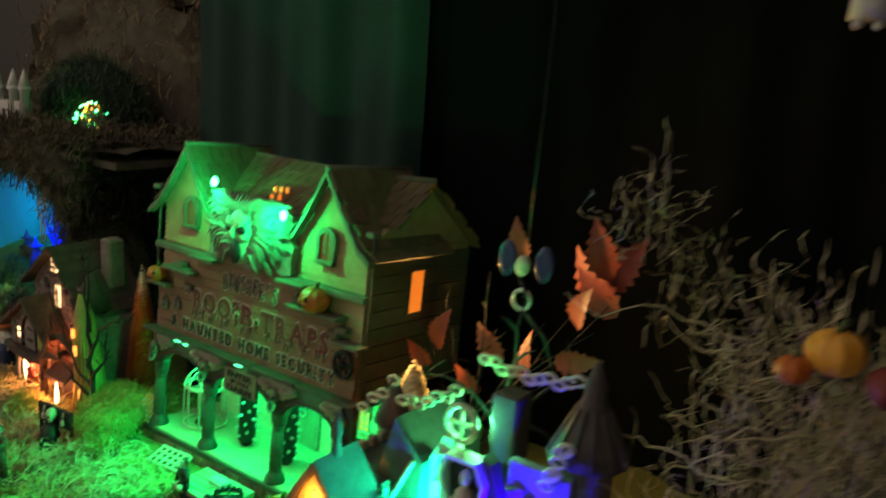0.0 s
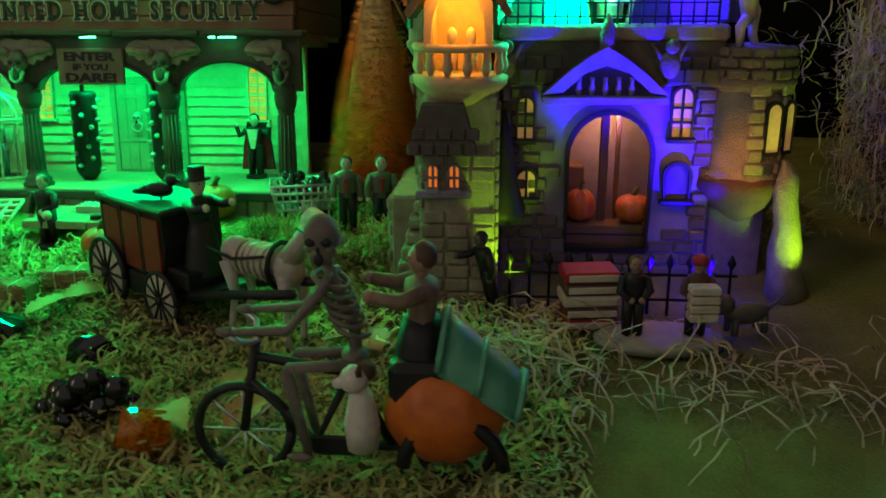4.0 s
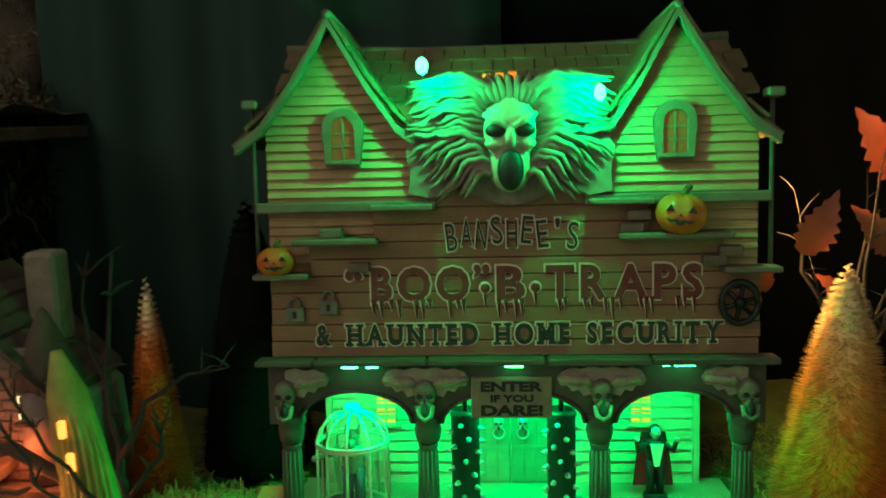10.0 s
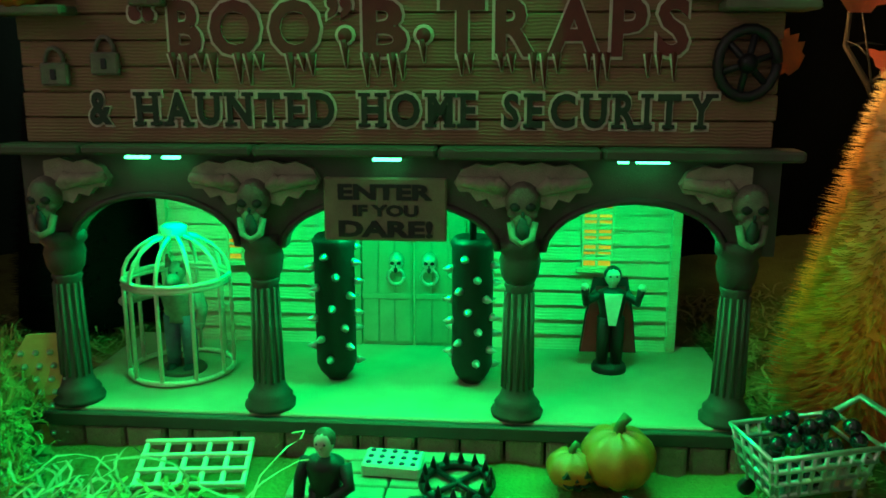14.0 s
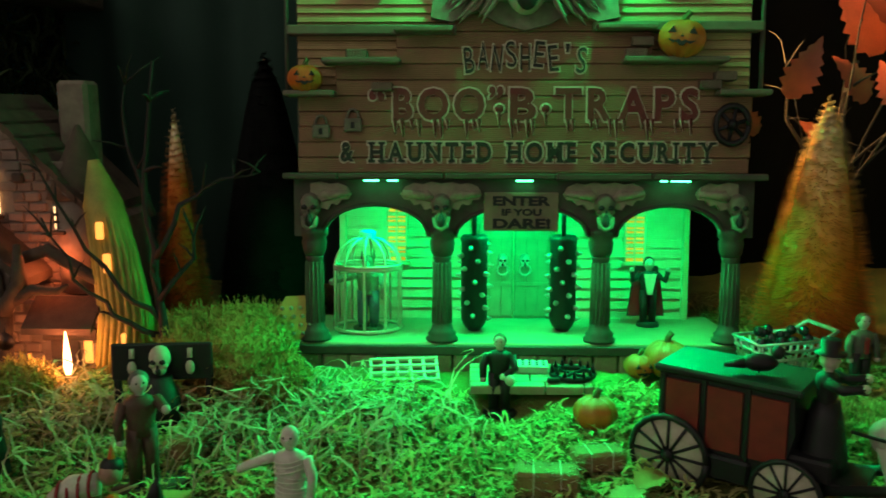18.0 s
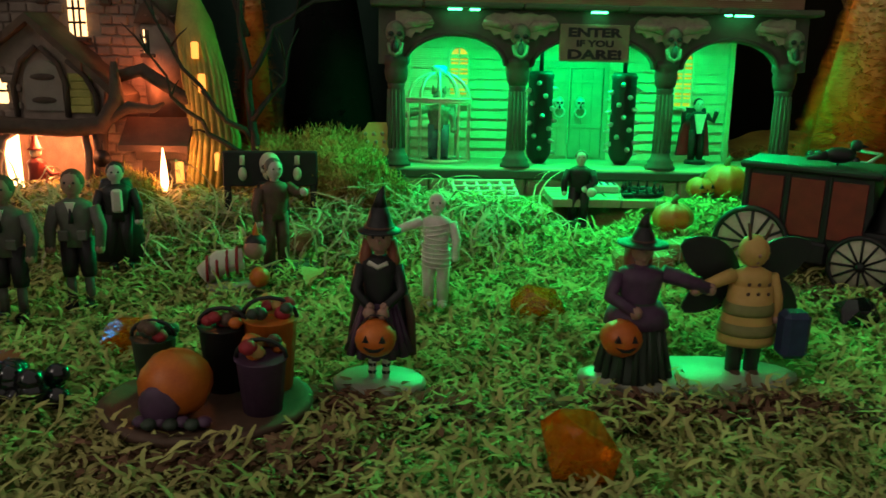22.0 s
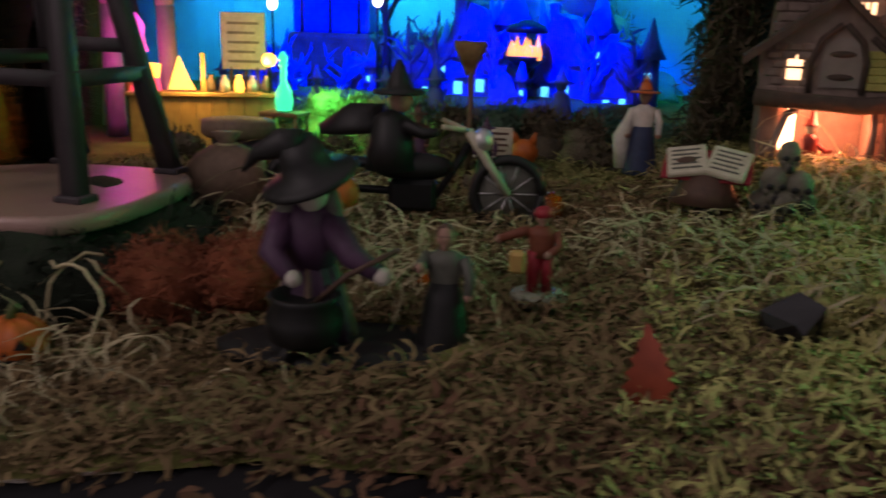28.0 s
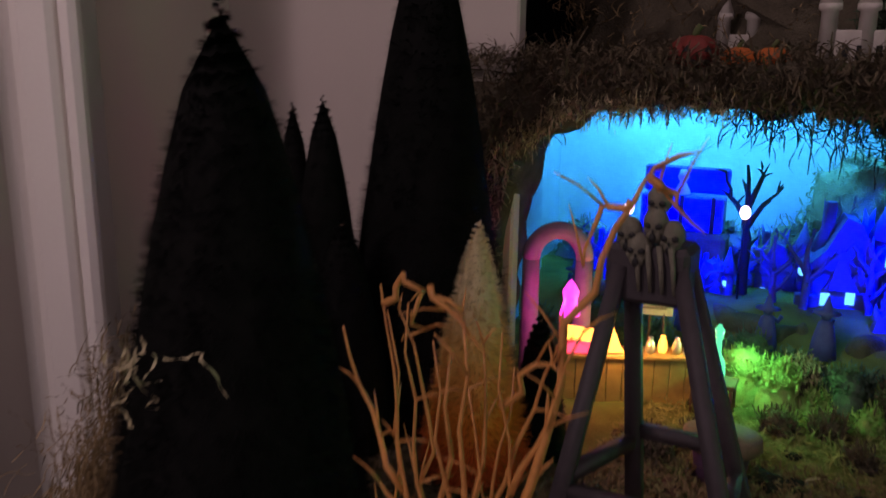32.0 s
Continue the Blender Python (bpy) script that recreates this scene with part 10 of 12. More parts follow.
def hay(x, y, z, rz, s=1.0):
    t = thing("hay_bale", "small pressed straw bale on the moss", "hay bale", x, y, z, rz, group="straw bales")
    part("bale", Geo().box(-1.2 * s, 1.2 * s, -0.6 * s, 0.6 * s, 0, 0.95 * s, 0.12), M["straw"], t)
    rg = random.Random(int(x * 10))
    g = Geo()
    for k in range(70):
        px, py, pz = rg.uniform(-1.2, 1.2) * s, rg.choice((-0.62, 0.62, rg.uniform(-0.6, 0.6))) * s, rg.uniform(0.05, 0.98) * s
        if abs(py) < 0.6 * s:
            pz = 0.96 * s
        dx, dz = rg.uniform(-0.4, 0.4), rg.uniform(-0.15, 0.15)
        g.tube([(px, py, pz), (px + dx, py + rg.uniform(-0.06, 0.06), pz + dz)], 0.025, 3)
    tagged(part("straw_coat", g, M["raffia"], t), kind="stuff")
    for xx in (-0.5, 0.5):
        part("twine", Geo().box((xx - 0.03) * s, (xx + 0.03) * s, -0.63 * s, 0.63 * s, -0.02, 0.98 * s, 0.01), M["bone"], t)


M["straw"] = mat("pressed_straw", (0.34, 0.22, 0.09), 0.9, 0, (0.18, 0.11, 0.045), 0.4, 0.06, 0.8, 0.08)
hay(0.3, -10.2, -1.75, -4)
hay(2.4, -8.9, -1.4, 10, 0.85)
hay(-13.5, -8.0, -1.3, 70, 0.9)
# dry leaves lying about
M["dryleaf"] = mat("dry_yellow_leaf", (0.42, 0.26, 0.08), 0.7, 0, (0.26, 0.13, 0.04), 0.6, 0.06, 0.4, 0.03)
rg = random.Random(63)
dl = leafm.copy()
dl.materials.clear()
dl.materials.append(M["dryleaf"])
for x, y, s, me in ((2.5, -12.5, 0.85, dl), (15.3, -15.4, 0.8, leafm), (17.6, -16.8, 0.95, leafm), (11.4, -20.0, 0.8, dl), (3.4, -11.2, 0.8, dl), (-21.3, -20.8, 0.8, leafm), (13.6, -21.0, 0.7, dl), (18.6, -15.2, 0.8, leafm), (-12.8, -11.5, 0.8, dl), (-27.0, -28.0, 0.6, leafm), (12.8, -18.6, 0.7, dl), (-26.0, -23.5, 0.6, leafm), (7.6, -22.6, 0.7, dl)):
    ob = new("fallen_leaf", me)
    ob.matrix_world = cpose(x, y, ground_z(x, y) + 0.8, rg.uniform(-14, 14), rg.uniform(-12, 12), rg.uniform(0, 360)) @ Matrix.Diagonal((s, s, s, 1))
    tagged(ob, "curled dry leaf lying on the moss", "leaf", "fallen leaves")

# ---- treat platter ----
pl = thing("treat_platter", "round platter crowded with treat pails and pumpkins", "platter", -14.4, -22.9, ground_z(-14.4, -22.9) + 0.3, 0)
part("plate", Geo().lathe([(2.4, 0), (2.65, 0.2), (2.7, 0.35), (2.5, 0.42), (2.3, 0.34)], 28, sx=1.0, sy=0.85), C["brown"], pl)
for (x, y, r, h, m, lab) in ((1.5, -0.5, 0.62, 1.35, C["purple"], "purple pail of sweets"), (1.5, 0.9, 0.7, 1.9, M["orange"], "orange pail of sweets"), (0.3, 0.8, 0.62, 1.7, C["black"], "black pail of sweets"), (-1.4, 0.5, 0.55, 1.5, C["dkgreen"], "dark green pail of sweets")):
    b_ = part("pail", Geo().lathe([(r * 0.78, 0.35), (r, 0.35 + h), (r * 1.08, 0.4 + h), (r * 0.9, 0.36 + h)], 14, (x, y, 0)), m, pl, lab)
    for k in range(9):
        part("sweet", Geo().ball((x + rg.uniform(-0.7, 0.7) * r, y + rg.uniform(-0.7, 0.7) * r, 0.45 + h + rg.uniform(0, 0.3)), rg.uniform(0.16, 0.26), 1, 1, 0.8, 7, 5), rg.choice((C["yellow"], C["orange"], C["dkgreen"], C["crimson"], C["brown"])), b_)
    part("pail_handle", Geo().tube([(x + r * math.cos(a), y, 0.4 + h + 0.75 * r * math.sin(a)) for a in [math.pi * i / 8 for i in range(9)]], 0.06, 5), M["black"], b_)
tip = part("tipped_pumpkin", Geo().ball((-0.55, -0.7, 1.15), 0.85, 1, 1, 0.95, 18, 9, warp=lambda a, t: 1 + 0.06 * abs(math.sin(4 * a))), M["orange"], pl, "tipped orange pumpkin pail")
part("pumpkin_mouth", Geo().ball((-0.75, -1.45, 0.9), 0.5, 1, 0.4, 1), C["purple"], tip)
for k in range(7):
    part("spilled_sweet", Geo().ball((-1.2 + 0.25 * k, -1.5 - 0.15 * (k % 2), 0.5), 0.2, 1, 1, 0.7, 7, 5), (C["purple"], C["dkgreen"])[k % 2], pl)

# ---- witch with stacked pumpkins and cat; scarecrow child on the corn plate ----
d = Doll().plate(2.1, 1.5, 0.22, 0.1, -0.1)
d.body(5.1, "black", "black", skin="skin", legs="robe", hair="hairred", hat="witch", arms=((-1, "front"), (1, "reach")), x=-0.35, y=0.5, girth=0.9, brim=1.9, tall=1.1)
for k in range(5):
    d.p("orange").ball((0.6, -0.05, 2.75 + 0.63 * k), 0.47 - 0.02 * k, 1, 1, 0.74, 18, 8, warp=lambda a, t: 1 + 0.09 * abs(math.sin(4 * a)))
    d.p("stem").tube([(0.6, -0.05, 3.02 + 0.63 * k), (0.62, -0.05, 3.14 + 0.63 * k)], 0.07, 5)
d.p("black").tube([(0.5, 0.0, 0.2), (0.55, -0.02, 1.5), (0.6, -0.05, 2.5)], [0.5, 0.42, 0.4], 10)
d.p("orange").ball((-0.7, -0.9, 0.85), 0.76, 1, 1, 0.8, 22, 9, warp=lambda a, t: 1 + 0.09 * abs(math.sin(4 * a)))
d.p("black").ball((-0.72, -0.8, 2.1), 0.34, 0.9, 1.0, 1.8).ball((-0.76, -1.0, 3.0), 0.32).tube([(-0.95, -1.0, 3.15), (-1.0, -1.0, 3.5)], [0.12, 0.02], 5).tube([(-0.57, -1.0, 3.15), (-0.52, -1.0, 3.5)], [0.12, 0.02], 5).tube([(-0.6, -0.5, 1.7), (-0.1, -0.3, 1.8), (0.05, -0.3, 2.6)], [0.12, 0.1, 0.06], 6)
for s_ in (-1, 1):
    d.g.tube([(-0.72 + s_ * 0.18, -1.05, 1.9), (-0.72 + s_ * 0.18, -1.15, 1.35)], 0.1, 5)
d.done("pumpkin_witch", "black-robed witch figurine with stacked pumpkins and a black cat", -25.2, -19.5, -4)
cp = thing("corn_plate", "oval green plate with corn cob, pumpkin and scarecrow child", "platter", -21.6, -27.3, ground_z(-21.6, -27.3) + 0.4, 4)
part("plate", Geo().lathe([(2.0, 0), (2.2, 0.18), (2.15, 0.3), (1.9, 0.26)], 28, sy=0.75), C["base"], cp)
M["corn"] = mat("corn_yellow", (0.74, 0.40, 0.07), 0.45, 0, (0.55, 0.24, 0.035), 0.3, 0.05, 0.3, 0.03, vary=0.2)
cob = part("corn_cob", Geo().tube([(-0.55, -0.75, 0.7), (0.0, -0.8, 0.75), (0.9, -0.7, 0.75), (1.4, -0.65, 0.7)], [0.38, 0.52, 0.48, 0.2], 14), M["corn"], cp, "yellow corn cob")
krn = Geo().ball((0, 0, 0), 0.1, 0.8, 1, 1, 6, 4).mesh("kernel", M["corn"])
for k in range(13):
    for j_ in range(11):
        a = -0.8 + j_ * 0.36
        part("kernel", krn, None, cob, "", cpose(-0.5 + 0.135 * k, -0.78 - 0.46 * math.cos(a), 0.76 + 0.46 * math.sin(a)))
part("husk", Geo().tube([(-0.8, -0.2, 0.75), (0.2, -0.2, 1.0), (1.1, -0.1, 0.9)], [0.12, 0.4, 0.2], 9, flat=0.5), C["tweed"], cp, "pale folded corn husk")
part("stalk", Geo().tube([(1.0, -0.3, 0.6), (1.5, -0.4, 0.5), (1.8, -0.7, 0.4)], [0.25, 0.3, 0.15], 8), C["brown"], cp)
part("stacked_pumpkin", Geo().ball((-1.45, 0.15, 1.75), 0.66, 1, 1, 0.85, 20, 9, warp=lambda a, t: 1 + 0.07 * abs(math.sin(4 * a))), M["orange"], cp, "orange pumpkin")
for q in ((-1.85, -0.1, 0.7), (-1.1, -0.2, 0.68), (-1.45, 0.5, 0.7)):
    part("black_gourd", Geo().ball(q, 0.5, 1, 1, 0.9), M["black"], cp)
part("gourd_top", Geo().ball((-1.45, 0.15, 2.55), 0.3), C["bone"], cp)
sc = Doll().body(4.3, "black", "black", skin="skin", hair="hairred", hat="cap", hatm="crimson", arms=((-1, "front"), (1, "front")))
sc.p("hairred").tube([(-0.32, 0.1, 4.0), (-0.44, 0, 3.6), (-0.38, -0.1, 3.1)], [0.16, 0.18, 0.06], 6).tube([(0.32, 0.1, 4.0), (0.44, 0, 3.6), (0.38, -0.1, 3.1)], [0.16, 0.18, 0.06], 6)
part("scarecrow_child", sc.g, [C[p] for p in sc.paints], cp, "child in dark clothes and red cap", (-1.65, 1.25, 0.25))

# ---- black board with skeleton, before the cottage ----
bd = thing("dark_pillory", "black board with pale hands and a skull in stocks", "pillory", -15.6, -5.6, -1.0, 6)
part("board", Geo().box(-2.1, 2.1, -0.1, 0.15, 1.9, 3.5, 0.06), M["black"], bd)
for s_ in (-1, 1):
    part("post", Geo().box(s_ * 1.9 - 0.15, s_ * 1.9 + 0.15, -0.1, 0.15, 0, 1.95, 0.04), M["black"], bd)
    part("hand", Geo().ball((s_ * 1.2, -0.25, 2.5), 0.24, 0.8, 0.7, 1.3).tube([(s_ * 1.2, -0.2, 2.9), (s_ * 1.2, -0.1, 3.3)], 0.12, 5), M["bone"], bd, "pale bony hand")
g = Geo()
skull_geo(g, (0, -0.35, 2.85), 0.5, 0, 1)
part("skull", g, [M["bone"], M["black"]], bd, "small bone skull")
part("robe", Geo().lathe([(0.95, 0), (0.8, 1.2), (0.5, 2.2)], 12, (0, -0.5, 0)), M["black"], bd)

# ---- left end: board, skeletal scaffold, pumpkins, mound ----
M["slab"] = mat("pale_pink_slab", (0.36, 0.23, 0.19), 0.30, 0, (0.24, 0.155, 0.13), 2.4, 0.12, 0.5, 0.05)
slab = [(-62.9, -24.6), (-59.0, -25.8), (-55.0, -25.6), (-52.6, -24.2), (-52.8, -19.5), (-54.0, -15.4), (-58.5, -15.0), (-63.2, -17.0), (-64.0, -21.0)]
for _ in range(3):
    slab = [(a[0] * (1 - q) + b[0] * q, a[1] * (1 - q) + b[1] * q) for a, b in zip(slab, slab[1:] + slab[:1]) for q in (0.25, 0.75)]
cx_, cy_ = sum(p[0] for p in slab) / len(slab), sum(p[1] for p in slab) / len(slab)
g = Geo()
ns = len(slab)
for k_, z_ in ((0.97, -1.15), (1.0, -1.0), (1.0, -0.65), (0.985, -0.5), (0.95, -0.45)):
    g.v += [(cx_ + (p[0] - cx_) * k_, cy_ + (p[1] - cy_) * k_, z_) for p in slab]
sl_f = [(r * ns + i, r * ns + (i + 1) % ns, (r + 1) * ns + (i + 1) % ns, (r + 1) * ns + i) for r in range(4) for i in range(ns)] + [tuple(range(4 * ns, 5 * ns)), tuple(range(ns - 1, -1, -1))]
g.f, g.m, g.s = sl_f, [0] * len(sl_f), [True] * (len(sl_f) - 2) + [False] * 2
solid("stage_slab", g, M["slab"], "smooth pale slab under the wooden scaffold", "slab")
g = Geo().ball((0, 0, 0), 1, 7.6, 7.6, 2.7, 36, 18)
g.v = [lumpy((x - 57.8, y - 20.8, z - 3.25), 0.6) for x, y, z in g.v]
M["mound"] = mat("dark_green_foam", (0.035, 0.045, 0.03), 0.9, 0, (0.018, 0.022, 0.016), 1.0, 0.1, 0.8, 0.15, 0.1)
solid("dark_mound", g, M["mound"], "dark mossy mound that carries the slab", "mound")
rg = random.Random(610)
mv = [v for v in g.v if v[2] > -4.2 and v[2] < -1.3]
solid("mound_moss", strands(2600, lambda k: mv[rg.randrange(len(mv))], 1.1, 0.05, 611, False, 1.8, 4), M["mound"], "dark moss fibres over the mound", "moss", kind="stuff")
for k in range(10):
    a, q = math.radians(-150 + 13.0 * k), random.Random(620 + k)
    pt = Vector((-57.8 + 7.2 * math.cos(a), -20.8 + 7.0 * math.sin(a), -1.6))
    vine = [pt]
    dr = Vector((q.uniform(-1, 1), -0.5, q.uniform(-0.2, 0.6)))
    for i in range(12):
        vine.append(vine[-1] + dr * 0.55)
        dr = (dr + Vector((q.uniform(-0.9, 0.9), q.uniform(-0.5, 0.35), q.uniform(-0.85, 0.5)))).normalized()
        if vine[-1].z < ground_z(vine[-1].x, vine[-1].y):
            vine[-1].z = ground_z(vine[-1].x, vine[-1].y) + 0.15
            dr.z = abs(dr.z)
    solid("raffia_vine", Geo().tube(vine, 0.065, 5, 0.04), M["raffia"], "pale curled vine hanging over the mound", "raffia", group="curled vines")
af = thing("wooden_scaffold", "dark wooden A-shaped scaffold with skulls on top", "scaffold", -58.7, -19.3, -0.45)
M["scaf"] = mat("dark_scaffold_wood", (0.055, 0.045, 0.05), 0.6, 0, (0.03, 0.025, 0.028), 0.8, 0.05, 0.5, 0.04)
feet = [(-4.6, -3.4), (4.0, -3.1), (3.5, 3.3), (-2.1, 3.3)]
tops = [(-3.2, 2.4), (-0.9, 2.4), (-0.9, 3.6), (-3.2, 3.6)]
for (fx, fy), (tx, ty) in zip(feet, tops):
    part("leg", Geo().tube([(fx, fy, 0), (tx, ty, 14.2)], 0.52, 4, 0.46), M["scaf"], af)
    part("foot", Geo().box(fx - 0.6, fx + 0.6, fy - 0.5, fy + 0.5, 0, 0.25, 0.05), M["scaf"], af)
part("head_block", Geo().box(-3.9, -0.3, 1.8, 4.2, 11.9, 14.5, 0.25), M["scaf"], af)


def on_leg(i, t):
    (fx, fy), (tx, ty) = feet[i], tops[i]
    return Vector((fx + (tx - fx) * t, fy + (ty - fy) * t, 14.2 * t))


for i, j, t in ((0, 1, 0.30), (2, 3, 0.38), (1, 2, 0.3), (3, 0, 0.34), (0, 1, 0.06)):
    if t > 0.1:
        part("crossbar", Geo().tube([on_leg(i, t), on_leg(j, t)], 0.42, 4), M["scaf"], af)
g = Geo()
for q in ((-3.0, 2.2, 14.9), (-1.9, 2.2, 15.4), (-1.2, 2.3, 14.9), (-1.9, 2.6, 16.3), (-2.5, 2.0, 14.3)):
    part("skull", skull_geo(Geo(), q, 0.6, 0, 1), [M["boneold"], M["black"]], af, "small grey skull")
for k in range(4):
    g.use(0).tube([(-2.6 + 0.5 * k, 1.75, 14.6), (-2.4 + 0.5 * k, 1.55, 13.6), (-2.3 + 0.5 * k, 1.6, 12.6)], [0.14, 0.12, 0.08], 5)
part("bone_fringe", g, M["boneold"], af, "grey bones hanging from the head block")
d = Doll()
d.p("oldbone").tube([(0, 0, 0), (0.1, 0, 1.4), (0, 0, 2.6)], 0.12, 6)
for k in range(4):
    d.g.tube([(0.45 * math.cos(a), 0.35 * math.sin(a), 1.4 + 0.28 * k) for a in [2 * math.pi * i / 10 for i in range(11)]], 0.06, 5)
for s_ in (-1, 1):
    d.g.tube([(s_ * 0.5, 0, 2.4), (s_ * 0.9, 0.1, 1.6), (s_ * 0.8, -0.3, 0.9)], 0.08, 5).tube([(s_ * 0.2, 0, 0.1), (s_ * 0.8, -0.4, 0.2), (s_ * 0.9, -0.9, 0.0)], 0.1, 5)
skull_geo(d.g, (0, -0.05, 3.1), 0.45, 0, (d.p("black"), d.paints.index("black"))[1])
K_ = (2.6 - ground_z(-69.8, -8.1)) / 3.1
d.g.v = [(vx * 0.85 * K_, vy * 0.85 * K_, vz * K_) for vx, vy, vz in d.g.v]
d.done("standing_skeleton", "grey bone skeleton figurine standing behind the slab", -69.8, -8.1, 20, ground_z(-69.8, -8.1), "skeleton figurine")
# jack-o-lanterns along the front
pumpkin(-52.3, -28.2, ground_z(-52.3, -28.2), 1.05, "small yellow-orange jack-o-lantern on the moss", True, 32, group="front pumpkins")
pumpkin(-55.7, -28.9, ground_z(-55.7, -28.9), 0.98, "small reddish jack-o-lantern on the moss", True, 30, "orange", group="front pumpkins")
pumpkin(-57.8, -30.9, ground_z(-57.8, -30.9), 1.4, "ribbed orange pumpkin with a green stem", False, 0, flat=0.95, group="front pumpkins")


def fuzzy(x, y, r, m, label, seed, n=1500, sz=0.8, zoff=0.0):
    """A ball of fine tangled fibre."""
    rg = np.random.default_rng(seed)
    t = thing("fibre_ball", label, "fibre ball", x, y, ground_z(x, y) + zoff)
    g = Geo().ball((0, 0, r * sz * 0.8), r * 0.86, 1, 1, sz, 14, 9)
    part("core", g, m, t)
    tagged(part("fibre_coat", strands(n, lambda k: (lambda v: np.array([v[0], v[1], r * sz * 0.8 + v[2] * sz]))((lambda u: u / np.linalg.norm(u) * r * 0.95)(rg.normal(size=3))), 0.6, 0.03, seed, flat=False, curl=1.6), m, t), kind="stuff")


M["goldmoss"] = mat("golden_moss_fibre", (0.46, 0.36, 0.11), 0.9, 0, (0.24, 0.17, 0.05), 1.5, 0.1, 0, spec=0.1, vary=0.4)
M["orfibre"] = mat("rust_fibre", (0.30, 0.09, 0.035), 0.9, 0, (0.17, 0.045, 0.02), 0.6, 0.06, 0.6, 0.06, vary=0.3)
fuzzy(-49.8, -24.0, 1.9, M["orfibre"], "fuzzy rust-orange fibre ball", 5)
fuzzy(-47.2, -23.0, 1.8, M["orfibre"], "fuzzy rust-orange fibre ball", 6)
fuzzy(-61.6, -31.2, 1.9, M["orfibre"], "fuzzy orange fibre ball beside the pumpkins", 7, zoff=-0.3)
for i, (x, y, r) in enumerate(((-71.1, -30.6, 2.0), (-67.9, -28.8, 1.9), (-74.5, -29.0, 1.8), (-12.6, -3.2, 2.3), (-15.6, -1.5, 2.0), (-11.0, -4.6, 1.6), (-13.4, -0.2, 2.6), (-16.2, 0.6, 2.2), (-22.5, -4.5, 1.4), (14.0, -7.5, 1.3), (10.5, -5.0, 1.2), (12.2, -6.2, 1.2), (17.2, -7.5, 1.6))):
    fuzzy(x, y, r, M["darkmoss"] if x < -60 else (M["goldmoss"] if x < 0 else M["mossfib"]), "rounded tuft of dry brown moss" if x < -60 else "rounded tuft of dry green moss", 20 + i, 3600, 0.75, -0.4)

# witches and their gear
d = Doll().plate(3.9, 1.6, 0.25, 1.4, 0, "black")
d.p("purple").lathe([(1.15, 0), (1.1, 0.5), (0.8, 1.8), (0.62, 2.4)], 14, (0, 0.5, 0))
d.g.tube([(0, 0.5, 2.2), (0.05, 0.25, 3.1), (0.15, -0.1, 3.9)], [0.68, 0.78, 0.5], 10)
for k in range(12):
    a = 2 * math.pi * k / 12
    d.p("tweed" if k % 3 == 0 else "purple").tube([(1.12 * math.cos(a), 0.5 + 1.1 * math.sin(a), 0.15), (0.85 * math.cos(a + 0.1), 0.5 + 0.85 * math.sin(a), 1.4), (0.6 * math.cos(a), 0.5 + 0.6 * math.sin(a), 2.4)], [0.16, 0.12, 0.06], 5)
d.p("purple").tube([(0.55, 0.0, 3.5), (1.25, -0.5, 2.7), (2.0, -0.8, 2.35)], [0.42, 0.34, 0.24], 8).tube([(-0.55, 0.0, 3.5), (-0.8, -0.6, 2.7), (-0.2, -1.1, 2.3)], [0.42, 0.34, 0.24], 8)
d.p("pale").ball((2.1, -0.85, 2.3), 0.24).ball((-0.1, -1.2, 2.25), 0.22).ball((0.2, -0.35, 4.25), 0.45, 1, 1, 1.15)
d.p("grey").tube([(-0.2, -0.1, 4.4), (-0.55, -0.1, 3.7), (-0.5, -0.2, 3.0)], [0.25, 0.28, 0.1], 7).tube([(0.55, -0.1, 4.4), (0.75, -0.1, 3.7), (0.7, -0.2, 3.1)], [0.22, 0.24, 0.08], 7)
hat = rot(14, -16, 0, (0.15, -0.2, 4.55))
d.p("black").lathe([(0.05, 0.05), (1.2, -0.1), (1.3, 0.0), (1.16, 0.1), (0.7, 0.22), (0.62, 0.6), (0.5, 1.0)], 22, (0, 0, 0), hat)
d.g.tube([hat @ Vector(v) for v in ((0, 0, 0.8), (-0.4, 0, 1.05), (-1.1, 0, 0.95), (-1.6, 0, 0.6))], [0.5, 0.38, 0.2, 0.04], 9)
d.g.lathe([(0.5, 0.3), (0.95, 0.7), (1.02, 1.2), (0.82, 1.6), (0.95, 1.75), (0.86, 1.8), (0.72, 1.55), (0.1, 1.45)], 18, (0.1, -0.85, 0))
for k in range(3):
    d.g.tube([(0.1 + 0.7 * math.cos(2.1 * k), -0.85 + 0.7 * math.sin(2.1 * k), 0.6), (0.1 + 0.85 * math.cos(2.1 * k), -0.85 + 0.85 * math.sin(2.1 * k), 0.15)], 0.13, 6)
d.p("brown").tube([(0.3, -0.9, 1.5), (1.2, -0.9, 2.3), (2.5, -0.9, 3.0)], 0.08, 5)
d.body(3.4, "grey", "black", skin="skin", legs="robe", hair="brown", x=3.6, y=0.4, arms=((-1, "reach"), (1, "down")), girth=1.1)
d.g.v = [(vx * 1.08, vy * 1.08, vz * 1.12) for vx, vy, vz in d.g.v]
d.done("witch_scene", "stooped purple witch figurine with cauldron and child on one base", -43.3, -26.2, 14)
d = Doll().plate(0.9, 0.8)
d.body(3.0, "hairred", "crimson", skin="skin", hair="hairred", hat="cap", hatm="crimson", girth=1.15, arms=((-1, "out"), (1, "front")))
d.p("yellow").box(-1.0, -0.5, -0.9, -0.4, 1.0, 1.7, 0.1)
d.done("red_haired_child", "red-haired child figurine in crimson costume", -37.5, -21.4, 12)
